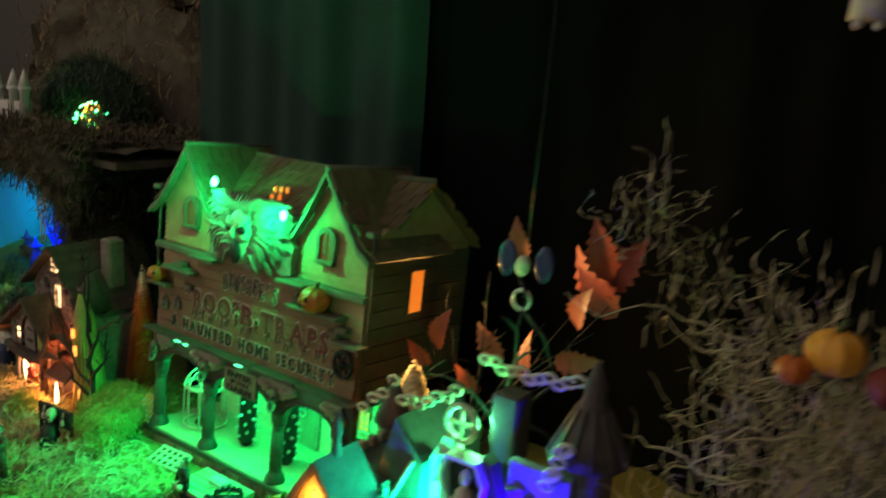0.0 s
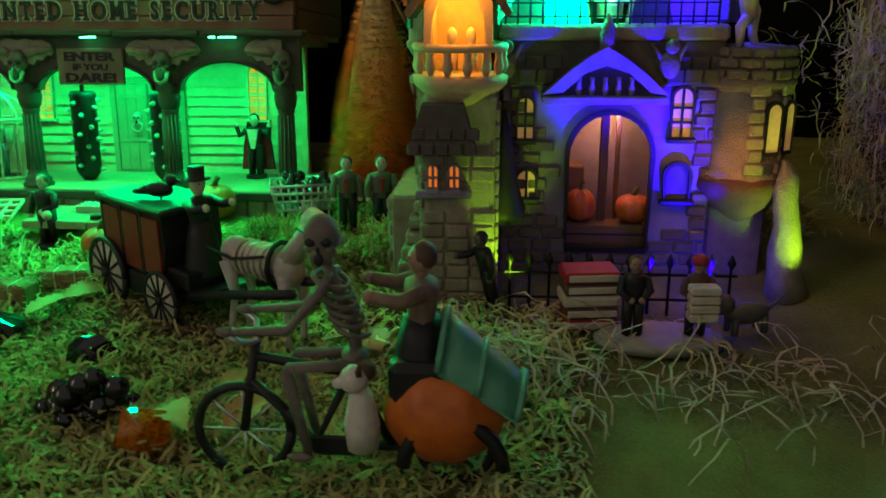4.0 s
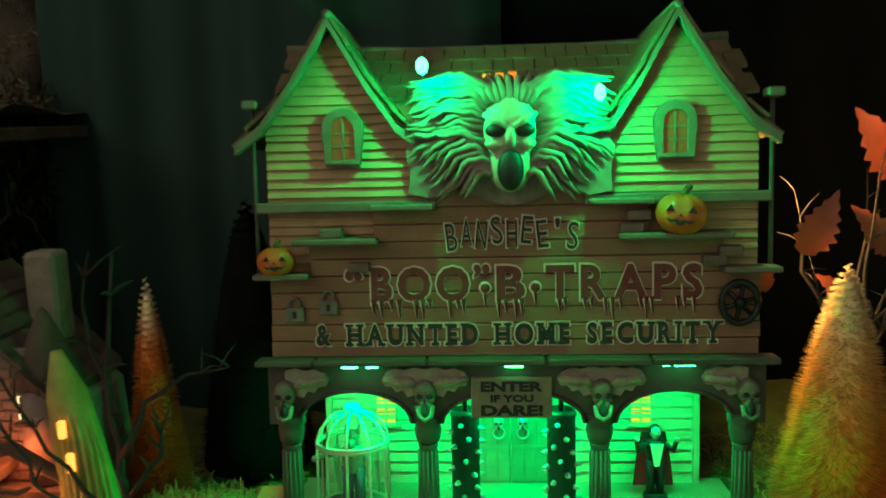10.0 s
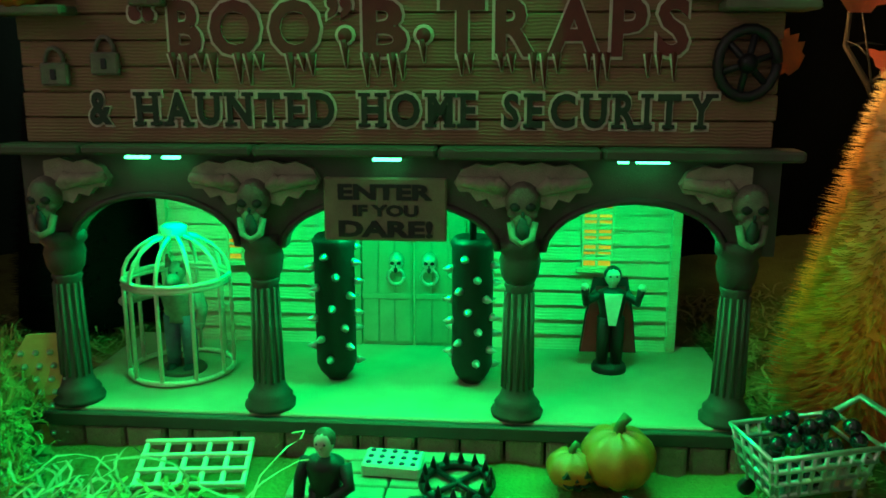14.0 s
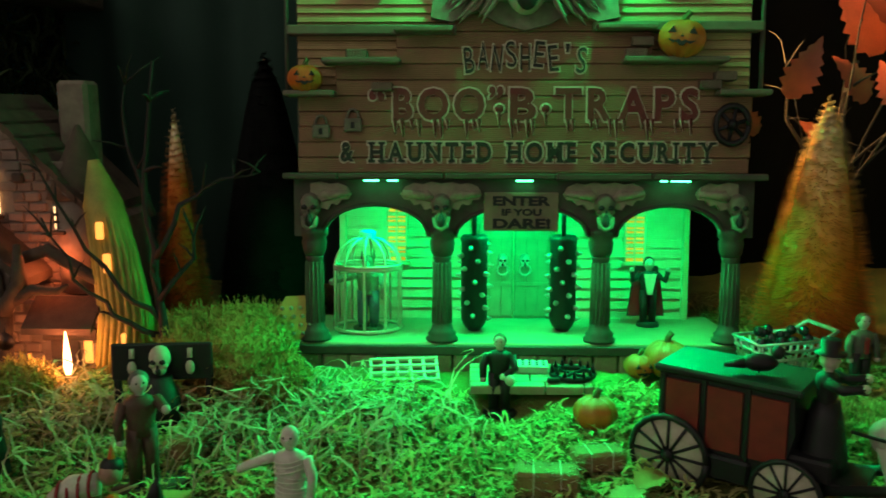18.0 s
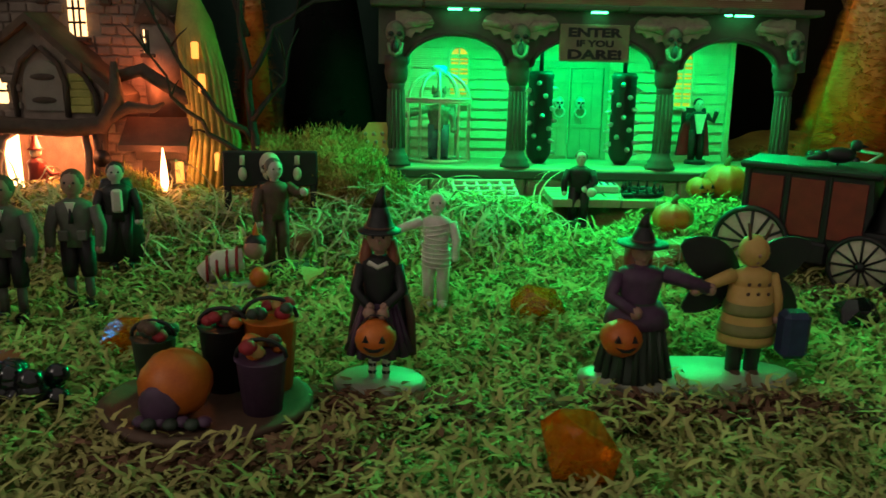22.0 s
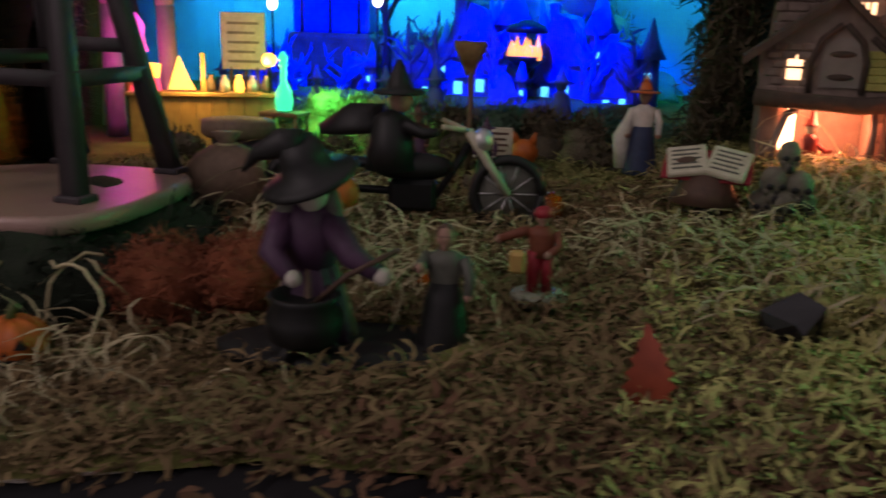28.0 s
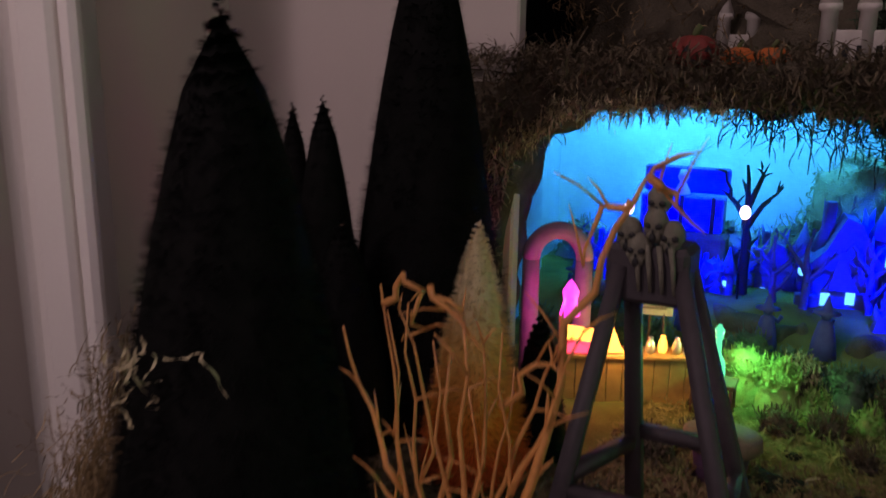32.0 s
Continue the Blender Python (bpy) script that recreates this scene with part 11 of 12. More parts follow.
bk2 = thing("motorbike", "dark toy motorbike with big spoked wheels", "motorbike", -44.6, -13.2, ground_z(-44.6, -13.2), 18)
for wx, r in ((-4.9, 1.5), (3.9, 1.5)):
    w_ = part("wheel", Geo().tube([(r * math.cos(a), 0, r * math.sin(a)) for a in [2 * math.pi * i / 24 for i in range(25)]], 0.24, 6), M["black"], bk2, "", (wx, 0, r))
    part("wheel_disc", Geo().lathe([(0.02, -0.04), (r * 0.85, -0.04), (r * 0.85, 0.04), (0.02, 0.04)], 18, (0, 0, 0), rot(90, 0, 0)), C["grey"], w_)
    for k in range(10):
        a = 2 * math.pi * k / 10
        part("spoke", Geo().tube([(0, -0.06, 0), (r * math.cos(a), -0.06, r * math.sin(a))], 0.04, 4), M["silver"], w_)
part("tank", Geo().ball((-0.3, 0, 2.6), 0.9, 2.1, 0.7, 0.7), M["black"], bk2)
part("frame_tube", Geo().tube([(-4.9, 0.3, 1.5), (-2.0, 0.3, 1.5), (0.8, 0.3, 1.3), (2.2, 0.2, 3.6)], 0.2, 6), M["iron"], bk2)
part("mudguard", Geo().tube([(-4.9 + 1.75 * math.cos(a), 0, 1.5 + 1.75 * math.sin(a)) for a in [math.pi * (0.1 + 0.8 * i / 8) for i in range(9)]], 0.32, 6, flat=0.4), M["black"], bk2)
part("saddle", Geo().ball((-2.6, 0, 2.75), 0.6, 1.8, 0.8, 0.4), M["black"], bk2)
part("engine", Geo().box(-1.3, 0.8, -0.6, 0.6, 0.7, 2.1, 0.2), M["iron"], bk2)
part("fork", Geo().tube([(3.9, -0.35, 1.5), (2.9, -0.35, 3.0), (2.1, -0.35, 4.2)], 0.2, 6), M["bone"], bk2, "pale bone-like front fork")
part("fork", Geo().tube([(3.9, 0.35, 1.5), (2.9, 0.35, 3.0), (2.1, 0.35, 4.2)], 0.2, 6), M["bone"], bk2)
part("handlebar", Geo().tube([(1.0, -1.2, 4.5), (2.1, 0, 4.2), (1.0, 1.2, 4.5)], 0.12, 5), M["bone"], bk2)
part("headlamp", Geo().ball((2.7, -0.1, 3.8), 0.55, 0.9, 1, 1), M["silver"], bk2, "round pale headlamp")
part("pumpkin_sidecar", Geo().ball((-3.4, -1.1, 1.5), 0.85, 1.1, 0.9, 1.0, 16, 9, warp=lambda a, t: 1 + 0.05 * abs(math.sin(4 * a))), M["orange"], bk2, "orange pumpkin side box")
d = Doll()
d.p("black").lathe([(1.2, 0), (1.0, 1.2), (0.75, 2.2), (0.3, 2.5)], 12).tube([(0.5, -0.5, 2.0), (1.4, -0.6, 1.6), (2.0, -0.8, 1.7)], [0.3, 0.26, 0.18], 7)
d.g.tube([(-0.4, 0.4, 2.1), (-1.8, 0.7, 2.0), (-3.2, 0.9, 1.5)], [0.8, 0.9, 0.3], 8, flat=0.5)
d.p("skin").ball((0.35, 0, 2.9), 0.52)
d.p("black").lathe([(1.15, 3.2), (1.1, 3.35), (0.55, 3.4), (0.4, 3.9), (0.1, 4.6)], 14, (0.3, 0, 0))
v = pose(0, 0, 0, 0, 0, 18) @ Vector((-1.2, 0, 2.6))
d.done("witch_rider", "black-caped witch figurine riding the motorbike", -44.6 + v.x, -13.2 + v.y, 18, ground_z(-44.6, -13.2) + 2.5)
sg = thing("menu_sign", "pale leaning sign board with dark lines", "sign", -44.4, -0.6, ground_z(-44.4, -0.6), 8, -12)
part("board", Geo().box(-0.95, 0.95, -0.1, 0.1, 0.3, 3.1, 0.06), M["bone"], sg)
part("post", Geo().box(-0.12, 0.12, 0.1, 0.3, 0, 2.6, 0.03), M["wood"], sg)
for k in range(5):
    part("text_bar", Geo().box(-0.7, 0.7 - 0.15 * (k % 2), -0.14, -0.08, 1.35 + 0.33 * k, 1.48 + 0.33 * k, 0.01), C["brown"], sg)
part("printed_spot", Geo().lathe([(0.3, 0), (0.28, 0.04)], 12, (0, 0, 0), rot(90, 0, 0, (0.1, -0.1, 0.8))), C["brown"], sg)
br = thing("broom", "upright straw broom with a wide flat head", "broom", -46.3, 0.2, ground_z(-46.3, 0.2), 4)
part("broom_handle", Geo().tube([(0, 0, 0), (0.1, 0, 3.0), (0.05, 0, 6.2)], 0.17, 6), M["wood"], br)
part("broom_head", Geo().lathe([(0.25, 6.0), (0.5, 6.7), (1.0, 7.7), (0.95, 7.9)], 12, sy=0.45), M["straw"], br, "straw broom head")
for k in range(9):
    part("bristle", Geo().tube([(-0.3 + 0.075 * k, -0.3, 6.6), (-0.88 + 0.22 * k, -0.4, 7.95)], 0.06, 4), M["straw"], br)
bo = thing("open_book", "open spell book with printed pages on a dark stand", "book", -32.7, -9.7, ground_z(-32.7, -9.7) + 0.3, -4)
part("stand", Geo().lathe([(1.0, 0), (0.5, 0.5), (0.4, 1.4), (0.9, 1.9)], 10), M["black"], bo)
for s_ in (-1, 1):
    turn = rot(30, s_ * 9, -s_ * 6, (0, 0, 2.35))
    x0, x1 = (0.02, 1.7) if s_ > 0 else (-1.7, -0.02)
    pg = part("page_block", Geo().box(x0, x1, -0.95, 0.95, 0, 0.25, 0.06, turn), M["bone"], bo, "cream printed page")
    for k in range(5):
        part("text_bar", Geo().box(x0 + 0.22, x1 - 0.25 - 0.15 * (k % 2), 0.55 - 0.3 * k, 0.65 - 0.3 * k, 0.23, 0.28, 0.01, turn), C["grey"], pg)
part("printed_spot", Geo().ball((-0.85, -0.1, 0.27), 0.34, 1.3, 0.7, 0.1, 10, 5, rot(30, -9, 6, (0, 0, 2.35))), C["brown"], bo)
part("cover", Geo().box(-1.85, 1.85, -1.05, 1.05, -0.14, -0.02, 0.04, rot(30, 0, 0, (0, 0.1, 2.2))), C["crimson"], bo)
part("fringe", Geo().lathe([(1.5, 0.6), (1.2, 1.2), (0.9, 1.9)], 12), C["brown"], bo, "dark red fringed cloth")
bs = thing("skull_pile", "pile of bone skulls beside the cottage", "skull pile", -29.5, -9.4, ground_z(-29.5, -9.4), 10)
for (x, y, z, r) in ((0, 0, 2.7, 0.55), (-0.5, -0.1, 1.5, 0.65), (0.5, -0.2, 1.4, 0.65), (-0.1, -0.4, 0.6, 0.6), (0.9, 0.1, 0.6, 0.55), (-0.9, 0.1, 0.6, 0.55)):
    part("skull", skull_geo(Geo(), (x, y, z), r, 0, 1), [M["boneold"], M["black"]], bs)
# tree-stump table and a brown sack between the slab and the cave
st_ = thing("stump_table", "pale round stump table with a dark foot", "table", -58.8, -4.6, ground_z(-58.8, -4.6))
part("tabletop", Geo().lathe([(2.1, 2.0), (2.3, 2.2), (2.25, 2.9), (2.0, 3.0)], 18, sy=0.8), C["tweed"], st_)
part("foot", Geo().lathe([(1.7, 0), (1.5, 0.6), (1.7, 2.0)], 14, sy=0.8), C["purple"], st_)
g = Geo().ball((0, 0, 1.5), 1.9, 1.1, 0.9, 0.9, 20, 14)
g.v = [lumpy(p, 0.3) for p in g.v]
sk_ = thing("sack", "bulging dark brown sack tied at the neck", "sack", -53.6, -14.0, ground_z(-53.6, -14.0))
part("bag", g, C["tweed"], sk_)
part("neck", Geo().lathe([(0.5, 2.9), (0.35, 3.2), (0.7, 3.7)], 10), C["tweed"], sk_)
part("cord", Geo().tube([(0.42 * math.cos(a), 0.42 * math.sin(a), 3.15) for a in [2 * math.pi * i / 12 for i in range(13)]], 0.08, 5), M["raffia"], sk_)
# upright orange leaf, pale stones
ob = new("fallen_leaf", leafm)
ob.matrix_world = cpose(-33.6, -28.0, ground_z(-33.6, -28.0) - 0.1, 78, 0, 20) @ Matrix.Diagonal((0.8, 0.8, 0.8, 1))
tagged(ob, "copper leaf standing upright in the moss", "leaf", "fallen leaves")
d = Doll()
d.p("orange").ball((0, 0, 0.9), 0.9, 1, 0.9, 0.95).tube([(-0.5, 0, 1.5), (-0.7, 0, 2.2)], [0.35, 0.03], 6).tube([(0.5, 0, 1.5), (0.7, 0, 2.2)], [0.35, 0.03], 6)
d.done("cat_pumpkin", "orange cat-eared pumpkin figurine", -43.6, 3.6, 0, ground_z(-43.6, 3.6) + 0.2, "pumpkin")
d = Doll().body(4.8, "sheet", "blue", skin="skin", legs="robe", hair="hairred", hat="witch", hatm="orange")
d.p("sheet").tube([(-0.9, 0.2, 0.3), (-1.1, 0.2, 2.0), (-0.5, 0.1, 3.6)], [0.5, 0.5, 0.2], 8)
d.done("witch_in_orange_hat", "seated witch figurine in white shawl and orange hat", -36.3, 0.5, 10)
d = Doll().body(3.6, "brown", "purple", skin="skin", legs="robe", hair="grey", hat="witch", hatm="brown")
d.done("old_witch", "old witch figurine in brown pointed hat", -49.0, -1.0, 0)
d = Doll().body(3.2, "purple", "black", skin="pale", legs="robe", hair="hairred", hat="witch", hatm="purple")
d.done("old_witch", "witch figurine with a purple pointed hat", -44.6, -2.0, 0)
rk = random.Random(71)
for k in range(22):
    x, y = rk.uniform(-62, -40), rk.uniform(-14, 3)
    r = rk.uniform(0.4, 0.95)
    g = Geo().ball((0, 0, r * 0.5), r, rk.uniform(0.9, 1.7), rk.uniform(0.8, 1.2), rk.uniform(0.55, 0.8), 12, 8)
    g.v = [(px + 0.5 * noise.noise((px * 1.7 + k, py * 1.7, pz)), py + 0.5 * noise.noise((py * 1.7, px + k, pz)), pz + 0.35 * noise.noise((px * 2.1, py * 2.1, k))) for px, py, pz in g.v]
    solid("rock", g, rk.choice((M["cavemoss"], M["mound"], M["brown"])), "rounded dull stone half sunk in moss", "rock", x, y, ground_z(x, y) - 0.2, rk.uniform(0, 180), group="stones by the cave")

# ---- moss fibres and raffia over the ground ----
def keep_off(x, y):
    """Places where no moss lies."""
    if y < table_edge(x) - 0.1:
        return True
    if abs(x) < 11.2 and y > -1.0 and y < 13:
        return True
    if 18.0 < x < 32.5 and y > -12.0:
        return True
    if 16.8 < x < 18.2 and -9.8 < y < -3.4:
        return True
    if -31 < x < -19 and y > -1.0:
        return True
    if -2.6 < x < 3.0 and y > -5.3:
        return True
    if abs(x) < 10.5 and y > -3.6 and y < 0:
        return True
    for px_, py_, ax, ay in ((-10.1, -20.9, 1.5, 1.2), (-0.95, -19.9, 3.6, 1.75), (-14.4, -22.9, 2.6, 2.1), (-21.3, -27.5, 2.1, 1.5), (-24.8, -19.6, 1.9, 1.3), (-42.0, -26.0, 4.0, 1.7), (-57.8, -21.0, 7.0, 6.8)):
        if ((x - px_) / ax) ** 2 + ((y - py_) / ay) ** 2 < 1:
            return True
    return False


def ground_spots(n, x0, x1, y0, y1, seed, dz=0.05):
    rg = random.Random(seed)
    out = []
    while len(out) < n:
        x, y = rg.uniform(x0, x1), rg.uniform(y0, y1)
        if not keep_off(x, y):
            out.append((x, y, ground_z(x, y) + rg.uniform(0, dz) * max(0.1, 0.6 + 1.2 * noise.noise((x * 0.7, y * 0.7, 4.0)))))
    return out


def carpet(label, n, box, seed, length, width, m, curl=1.0, lift=0.25, dz=0.2, name="moss_carpet"):
    pts = ground_spots(n, *box, seed, dz)
    g = strands(n, lambda k: pts[k], length, width, seed, True, curl, 4, lift)
    return solid(name, g, m, label, "moss", kind="stuff")


carpet("dense curled fibres of dry green moss", 60000, (-34, 24, -34.8, -3.5), 101, 0.78, 0.052, M["mossfib"], 2.0, 0.5, 0.7)
carpet("dense curled fibres of brown dry moss", 36000, (-66, -30, -37.0, -2), 102, 0.8, 0.05, M["brownfib"], 2.0, 0.5, 0.7)
carpet("dark brown moss at the foot of the black trees", 22000, (-87.6, -64, -40, -8), 104, 1.2, 0.05, M["darkmoss"], 1.4, 0.4, 0.4)
carpet("sparser fibres of dry moss further back", 12000, (-66, 36, -6, 14), 103, 1.2, 0.05, M["mossfib"], 1.4, 0.4, 0.4)


def clump(n, cx, cy, sx, sy, h, seed, length, width, m, label, zbase=None, curl=1.6):
    rg = random.Random(seed)

    def at(k):
        x, y = rg.gauss(cx, sx), rg.gauss(cy, sy)
        e = math.exp(-((x - cx) ** 2 / (2 * sx * sx) + (y - cy) ** 2 / (2 * sy * sy)))
        return (x, y, (ground_z(x, y) if zbase is None else zbase) + rg.uniform(0, h) * e)

    g = strands(n, at, length, width, seed, True, curl, 10, 0.5)
    solid("raffia_clump", g, m, label, "raffia", kind="stuff")


M["chipfib"] = mat("bark_chip_fibre", (0.20, 0.11, 0.065), 0.9, 0, (0.09, 0.05, 0.03), 1.0, 0.1, 0, spec=0.1, vary=0.5)
for i, (x, y, sx, sy) in enumerate(((-1.1, -22.4, 2.4, 0.4), (-9.8, -22.2, 1.2, 0.35), (-13.0, -25.2, 1.6, 0.5), (-24.0, -28.0, 3.0, 1.4), (-28.0, -31.0, 3.5, 1.6), (-36.0, -31.0, 5.0, 1.6), (17.0, -12.5, 1.4, 0.8), (6.5, -13.0, 2.6, 0.5))):
    rgc = random.Random(400 + i)

    def chip_at(k):
        px_, py_ = rgc.gauss(x, sx), max(-34.6, rgc.gauss(y, sy))
        return (px_, py_, ground_z(px_, py_) + rgc.uniform(0.1, 0.45))

    solid("bark_chip_patch", strands(900, chip_at, 0.5, 0.09, 410 + i, True, 0.6, 2, 0.3), M["chipfib"], "patch of brown bark chips in the moss", "bark chips", kind="stuff")
tan = M["raffia"]
for i, (x, y, sx, sy, h, n) in enumerate(((-6.5, -6.6, 2.6, 1.2, 0.8, 240), (-9.0, -5.0, 1.6, 0.9, 0.8, 140), (-11.5, -7.5, 1.8, 1.2, 1.5, 200), (-25.5, -6.5, 3.0, 1.8, 1.2, 340), (-18.5, -7.0, 2.2, 1.6, 1.2, 220), (22.0, -16.5, 2.4, 1.2, 1.0, 170), (29.5, -17.5, 2.6, 1.2, 0.7, 80), (-35.0, -13.5, 3.5, 2.6, 0.9, 300), (-30.0, -16.0, 3.0, 3.0, 0.8, 220), (-61.5, -26.4, 2.6, 1.2, 2.2, 340), (-54.5, -26.6, 3.0, 0.9, 2.0, 60), (-58.5, -26.4, 2.4, 0.7, 2.4, 80), (-43.0, -20.5, 3.0, 1.6, 1.0, 200), (-47.0, -18.0, 2.0, 2.0, 1.6, 160), (-50, -12.0, 3.0, 3.0, 1.2, 240), (-50.0, -29.5, 3.0, 1.0, 0.5, 90))):
    clump(int(n * 1.25), x, y, sx, sy, h, 200 + i, 4.6, 0.04, tan, "tangle of pale curled raffia on the moss")
# hanging moss at the far left, before the dark trees
for i, (x, y, z, s, n) in enumerate(((-88.4, -22.0, -1.0, 1.5, 520), (-88.9, -21.6, 3.2, 1.0, 220), (-89.2, -23.5, -3.5, 1.9, 700), (-86.4, -24.5, -2.6, 1.6, 420))):
    rg_ = random.Random(300 + i)
    g = strands(n, lambda k: (rg_.gauss(x, s), rg_.gauss(y, 0.9), max(-4.0, rg_.gauss(z, s * 1.1))), 3.0, 0.04, 300 + i, False, 2.4, 9)
    solid("hanging_moss", g, M["brownfib"], "hanging grey-green moss beside the door casing", "moss", kind="stuff")
rg_ = random.Random(309)
solid("raffia_curl", strands(14, lambda k: (rg_.gauss(-77.2, 0.8), rg_.gauss(-30.8, 0.3), rg_.gauss(9.6, 0.6)), 3.6, 0.06, 309, False, 3.2, 12), M["raffia"], "pale raffia curls caught on the black tree", "raffia", kind="stuff")
# moss over the cave arch and shelf
rg_ = random.Random(320)


def arch_spot(k):
    i = rg_.randrange(N)
    f = rg_.random()
    a, b = ia[i], oa[i]
    return lumpy((a[0] + (b[0] - a[0]) * f, 5.9, a[1] + (b[1] - a[1]) * f), 0.8)


solid("arch_moss", strands(7000, arch_spot, 1.8, 0.06, 321, False, 1.3, 4), M["darkmoss"], "grey-brown moss fibres over the cave arch", "moss", kind="stuff")
solid("rim_moss", strands(1500, lambda k: (lambda i: lumpy((ia[i][0] - abs(rg_.gauss(0, 0.9)), 5.7 + rg_.uniform(-0.3, 0.6), ia[i][1]), 0.8))(rg_.randrange(8, 40)), 1.5, 0.05, 324, False, 2.2, 6), M["raffia"], "pale grey moss hanging round the rim of the cave", "moss", kind="stuff")
g = Geo().ball((0, 0, 0), 1, 24, 7, 20, 44, 26)
g.v = [lumpy(lumpy((x - 58, y + 30, max(z + 22, 18.5)), 2.6), 1.2) for x, y, z in g.v]
bank_v = [v for v in g.v if v[2] > 19.5]
solid("moss_bank", g, M["cavemoss"], "dark bank of moss rising behind the wreath", "moss bank", kind="structure")
solid("bank_moss", strands(5000, lambda k: (lambda v: (v[0] + rg_.gauss(0, 0.8), v[1] - 0.2, v[2] + rg_.gauss(0, 0.8)))(bank_v[rg_.randrange(len(bank_v))]), 2.4, 0.07, 326, False, 1.8, 5), M["brownfib"], "brown moss fibres over the dark bank", "moss", kind="stuff")
solid("side_moss", strands(7000, lambda k: (-32.2 + rg_.gauss(0, 0.5), rg_.uniform(6, 36), rg_.uniform(-2.5, 21)), 2.6, 0.09, 327, False, 1.8, 5), M["mossdim"], "dark green moss hanging down the side of the cave", "moss", kind="stuff")
solid("shelf_moss", strands(6000, lambda k: (rg_.uniform(-88, -30), 6.2 + abs(rg_.gauss(0, 9)), 20.9 + rg_.uniform(0, 0.8)), 2.2, 0.07, 322, True, 1.4, 4, 0.6), M["darkmoss"], "grey-brown moss fibres on the shelf", "moss", kind="stuff")
for i, (x, z, s) in enumerate(((-55, 17.5, 2.4), (-50, 17.0, 2.0), (-60, 18.3, 1.5))):
    solid("hanging_roots", strands(160, lambda k: (rg_.gauss(x, s), rg_.gauss(9, 1.2), rg_.gauss(z, 0.5)), 3.0, 0.05, 330 + i, False, 1.2, 6), M["darktwig"], "thin dark roots hanging under the shelf", "roots", kind="stuff")

# wreath of dark moss with a glitter ball
wr = thing("moss_wreath", "dark green moss wreath with a glittering ball in it", "wreath", -48.4, 18.0, 16.4, 20)
part("wreath_ring", Geo().tube([(5.0 * math.cos(a), 0, 5.6 + 5.0 * math.sin(a)) for a in [2 * math.pi * i / 26 for i in range(27)]], 2.1, 9), M["mound"], wr)
rg_ = random.Random(340)


def ring_spot(k):
    a, b, r = rg_.uniform(0, 6.283), rg_.uniform(0, 6.283), 2.1
    q = 5.0 + r * math.cos(b)
    return (q * math.cos(a), r * math.sin(b), 5.6 + q * math.sin(a))


tagged(part("wreath_moss", strands(5000, ring_spot, 1.6, 0.07, 341, False, 1.3, 4), M["wreathfib"] if "wreathfib" in M else M["darkmoss"], wr), kind="stuff")
M["glitter"] = mat("green_glitter_ball", (0.25, 0.45, 0.2), 0.25, 0.8, (0.1, 0.2, 0.08), 0.3, 0.05, 0.8, 0.1)
gb = part("glitter_ball", Geo().ball((0, 0, 5.4), 2.2, 1, 1, 1, 20, 14), M["glitter"], wr, "glittering green ball")
rg_ = random.Random(342)
bul = [Geo().ball((0, 0, 0), 0.16, 1, 1, 1, 6, 5).mesh("ball_light", M[k]) for k in ("glowgreen", "glowbulb", "glowfire")]
for k in range(70):
    v = Vector((rg_.gauss(0, 1), -abs(rg_.gauss(0, 1)), rg_.gauss(0, 1))).normalized() * 2.25
    part("ball_light", rg_.choice((bul[0], bul[0], bul[1], bul[2])), None, gb, "", cpose(v.x, v.y, 5.4 + v.z))

# dry raffia and pumpkins on a mossy stump
ld = thing("moss_ledge", "tall mossy stump ledge hung with dry raffia", "ledge", 41.5, -3, -1.0)
g = Geo().ball((1.2, 0, 9.3), 1, 4.6, 4.2, 10.6, 20, 14)
g.v = [lumpy(p, 1.2) for p in g.v]
part("stump", g, M["cavemoss"], ld)
for k in range(10):
    rr = random.Random(350 + k)
    p = [Vector((-4.0 + rr.uniform(-1.5, 3), rr.uniform(-3, 0), 19 + rr.uniform(-3, 6)))]
    d_ = Vector((-0.7 - rr.random() * 0.6, rr.uniform(-0.5, 0.5), rr.uniform(-0.2, 0.7)))
    for i in range(9):
        p.append(p[-1] + d_ * rr.uniform(0.6, 1.1))
        d_ = (d_ + Vector((rr.uniform(-0.7, 0.5), rr.uniform(-0.7, 0.7), rr.uniform(-0.9, 0.9)))).normalized()
    part("root", Geo().tube(p, 0.06, 5, 0.02), M["raffia"], ld)
rg_ = random.Random(360)
solid("ledge_moss", strands(9000, lambda k: (lambda u: (42.7 + u.x * 5.0, -3 + u.y * 4.6, 8.3 + u.z * 11.2))(Vector((rg_.gauss(0, 1), rg_.gauss(0, 1), rg_.gauss(0, 1))).normalized()), 3.0, 0.024, 361, False, 3.4, 10), M["raffia"], "pale tan moss fibres over the stump", "moss", kind="stuff")
for i, (x, y, z, sx, n) in enumerate(((36.5, -4.0, 21.0, 1.5, 60), (33.6, -4.0, 23.6, 1.3, 34), (31.2, -4.0, 26.0, 1.0, 40), (39.6, -4.5, 20.6, 1.6, 120), (37.6, -5.0, 18.0, 1.6, 130), (38.0, -5.0, 13.0, 2.0, 200), (38.6, -5.5, 8.0, 2.2, 220))):
    solid("raffia_tangle", strands(n, lambda k: (rg_.gauss(x, sx), rg_.gauss(y, 0.8), rg_.gauss(z, sx * 0.6)), 3.4, 0.035, 365 + i, False, 3.0, 12), M["raffia"], "loose curled raffia hanging over the stump", "raffia", kind="stuff")
M["gold"] = mat("golden_pumpkin_skin", (0.85, 0.42, 0.05), 0.4, 0, (0.7, 0.28, 0.03), 0.8, 0.06, 0.3, 0.03)
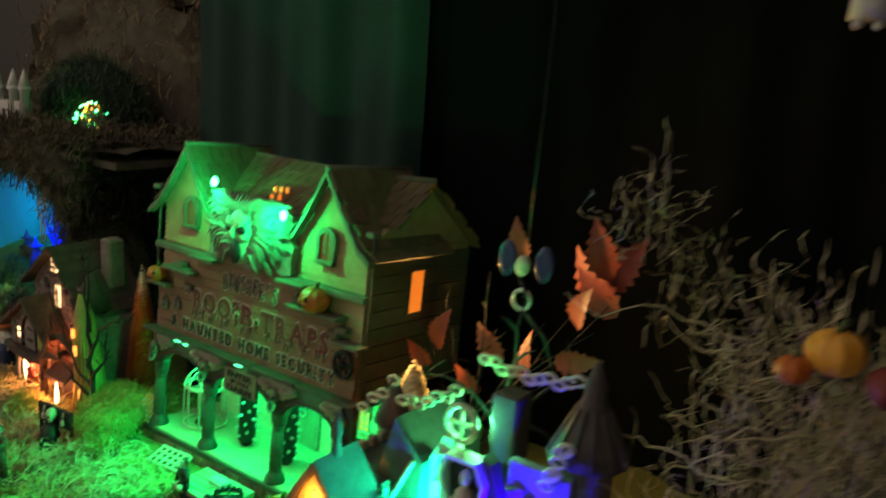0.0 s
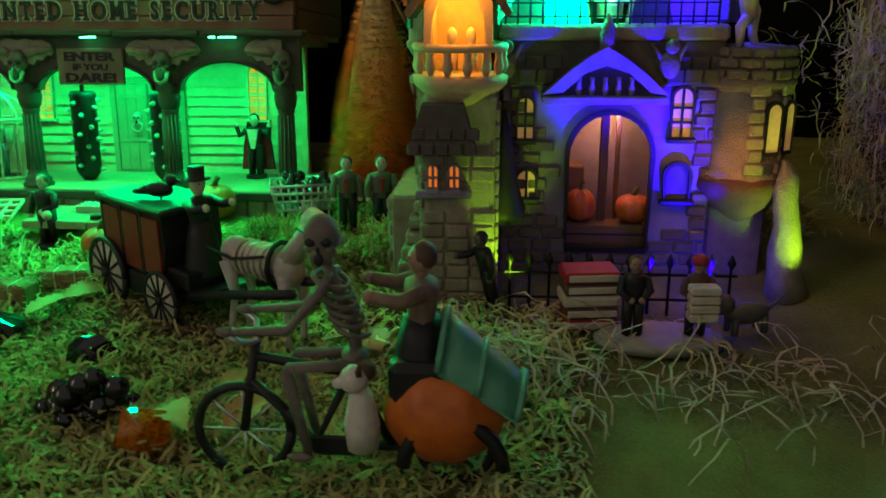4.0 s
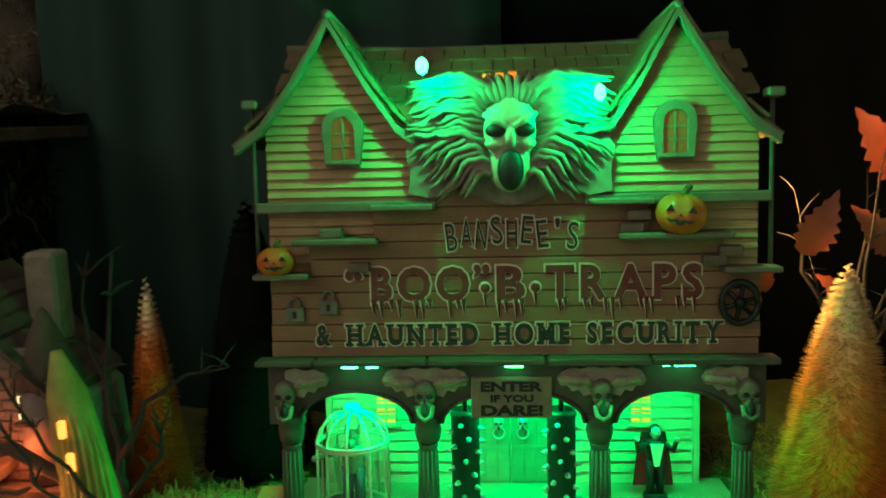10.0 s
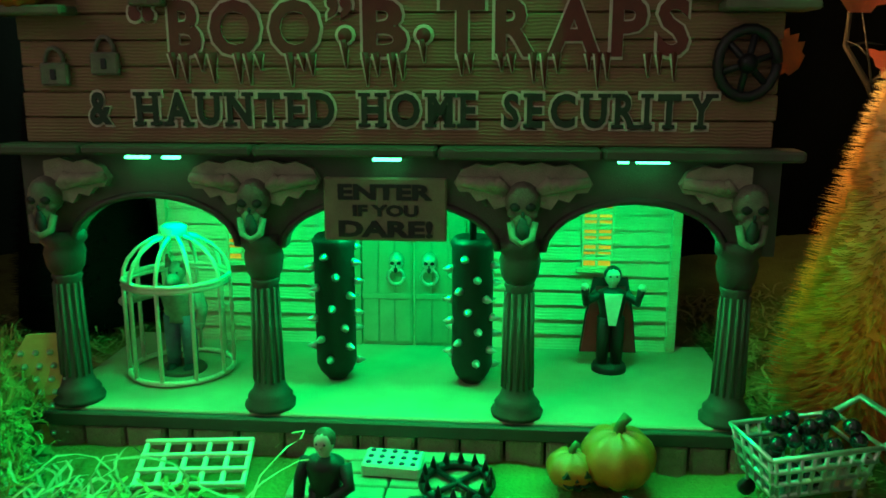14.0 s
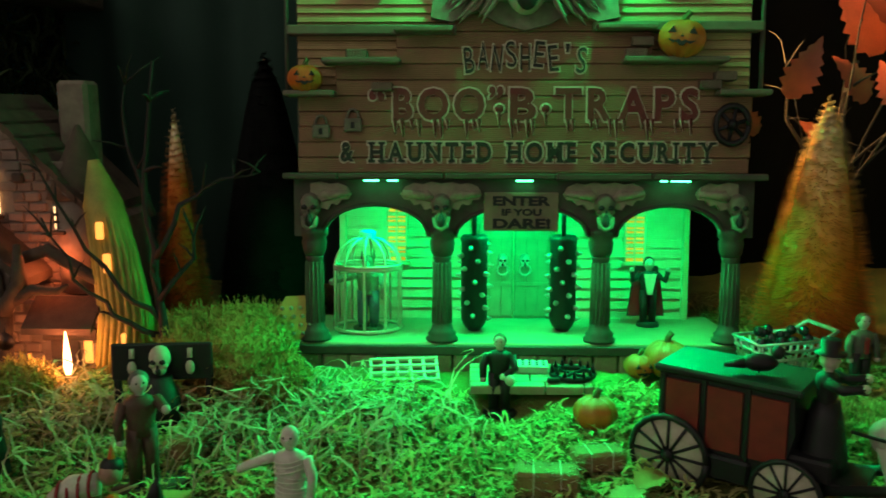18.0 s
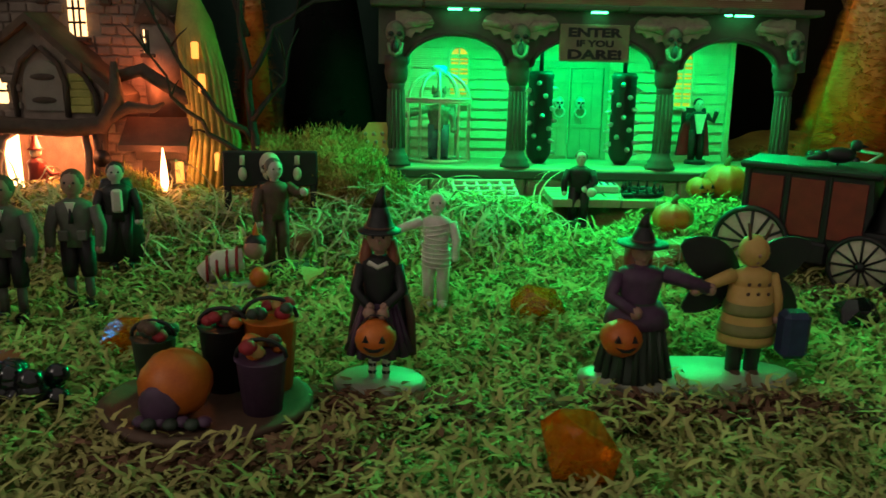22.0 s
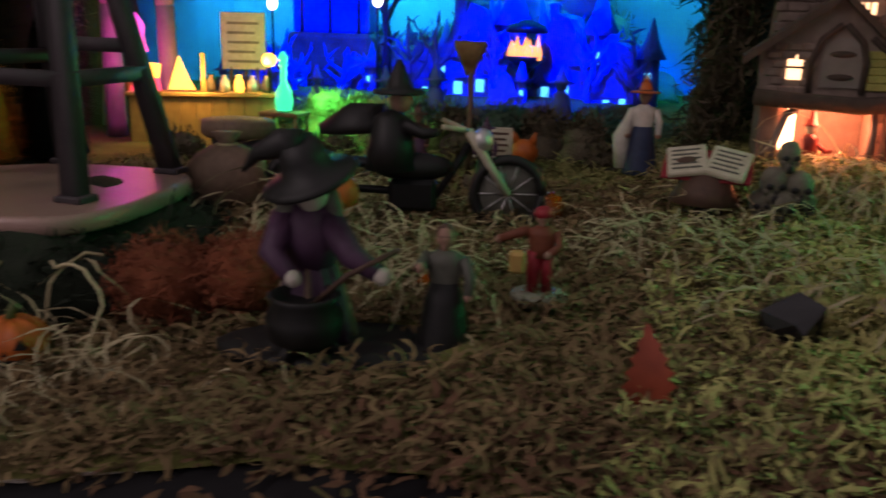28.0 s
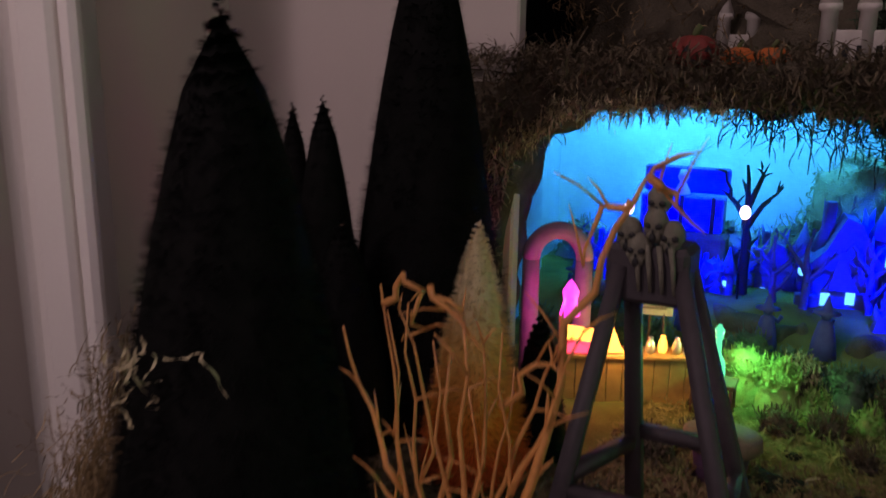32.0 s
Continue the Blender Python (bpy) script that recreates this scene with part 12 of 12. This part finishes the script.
pumpkin(39.7, -6.0, 21.3, 1.05, "smooth yellow-orange pumpkin on the mossy stump", False, 0, "gold")
pumpkin(38.5, -6.6, 20.8, 0.65, "small orange pumpkin on the mossy stump", False)
pumpkin(41.8, -6.6, 20.8, 0.9, "small reddish pumpkin on the mossy stump", False, 0, "red")
# chains of pale bones strung above the castle terrace
M["chain"] = mat("pale_bone_links", (0.55, 0.60, 0.42), 0.6, 0, (0.4, 0.42, 0.3), 0.3, 0.05, 0.3, 0.02)
for i, (a, b, sag, n) in enumerate((((24.6, -5.6, 17.6), (29.6, -5.6, 17.8), 0.3, 11), ((20.6, -6.8, 14.6), (23.4, -6.2, 15.8), 0.3, 7), ((18.0, -6.8, 13.4), (19.8, -6.6, 15.4), 0.1, 4), ((29.4, -7.4, 13.4), (30.2, -7.4, 15.6), 0.0, 6))):
    ch = thing("bone_chain", "pale chain of small bone links over the terrace", "chain", *a, group="bone chains")
    for k in range(n):
        t = k / (n - 1)
        c_ = Vector(((b[0] - a[0]) * t, (b[1] - a[1]) * t, (b[2] - a[2]) * t - sag * math.sin(math.pi * t) + 0.15 * math.sin(k * 2.1)))
        part("link", Geo().tube([c_ + Vector((0.36 * math.cos(q), 0.1, 0.22 * math.sin(q))) for q in [2 * math.pi * j / 10 for j in range(11)]], 0.1, 5), M["chain"], ch)
    part("cord", Geo().tube([(0, 0.1, 0), ((b[0] - a[0]) / 2, 0.3, (b[2] - a[2]) / 2 - sag - 0.2), (b[0] - a[0], b[1] - a[1], b[2] - a[2])], 0.05, 4), M["black"], ch)
branchy("bare_tree", "thin dark bare tree behind the castle terrace", 24.8, -3.5, -0.5, [[(0, 0, 0), (0.3, 0, 8), (0.0, 0, 16), (0.6, 0, 21)], [(0, 0, 13), (2, -0.5, 16.5), (4.6, -1, 18.5)], [(0, 0, 14), (-2.4, -1, 16), (-5, -1.5, 16)], [(0, 0, 15), (2.6, 0, 14.4), (3.6, -0.4, 12.4)]], M["darktwig"], "tree", 77, 0.6, 1.2, 4, 0.25)
# spider-winged bauble hung behind the castle
bt_ = thing("winged_bauble", "dark winged bauble with a pale face", "hanging ornament", 22.9, 0.5, 21.0)
part("face", Geo().ball((0, -0.3, 0), 0.55, 0.8, 0.7, 1.1), M["bone"], bt_)
M["wingblue"] = mat("dark_blue_glass", (0.02, 0.02, 0.10), 0.25, 0, (0.01, 0.01, 0.04), 0.6, 0.1, 0.2, 0.02)
for s_ in (-1, 1):
    part("wing", Geo().ball((s_ * 1.15, 0, 0.2), 0.8, 0.75, 0.2, 1.3, 12, 8), M["wingblue"], bt_, "dark blue wing")
part("ring", Geo().tube([(0.1 + 0.55 * math.cos(a), -0.3, -1.9 + 0.55 * math.sin(a)) for a in [2 * math.pi * i / 14 for i in range(15)]], 0.12, 5), M["silver"], bt_)
part("cord", Geo().tube([(0, 0, 1.2), (0.2, 0.3, 12), (0.2, 0.5, 40)], 0.03, 4), M["black"], bt_)
part("tail", Geo().tube([(0.1, -0.2, -2.4), (1.6, -0.1, -3.8), (2.6, 0.1, -6.6)], [0.14, 0.1, 0.03], 5), M["black"], bt_)
gh = thing("small_ghost", "small white ghost ornament hung against black cloth", "ornament", 38.5, -3.5, 34.2)
part("sheet", Geo().lathe([(0.8, -0.3), (0.75, 0.4), (0.5, 1.6), (0.42, 2.3), (0.1, 2.7)], 14), M["white"], gh)
for s_ in (-1, 1):
    part("foot", Geo().ball((s_ * 0.35, -0.2, -0.45), 0.28, 0.8, 1.3, 0.7), M["white"], gh)
    part("eye", Geo().ball((s_ * 0.16, -0.42, 2.1), 0.07), M["black"], gh)
part("cord", Geo().tube([(0, 0, 2.6), (0, 12, 6.0), (0, 25.5, 9.0)], 0.03, 4), M["black"], gh)
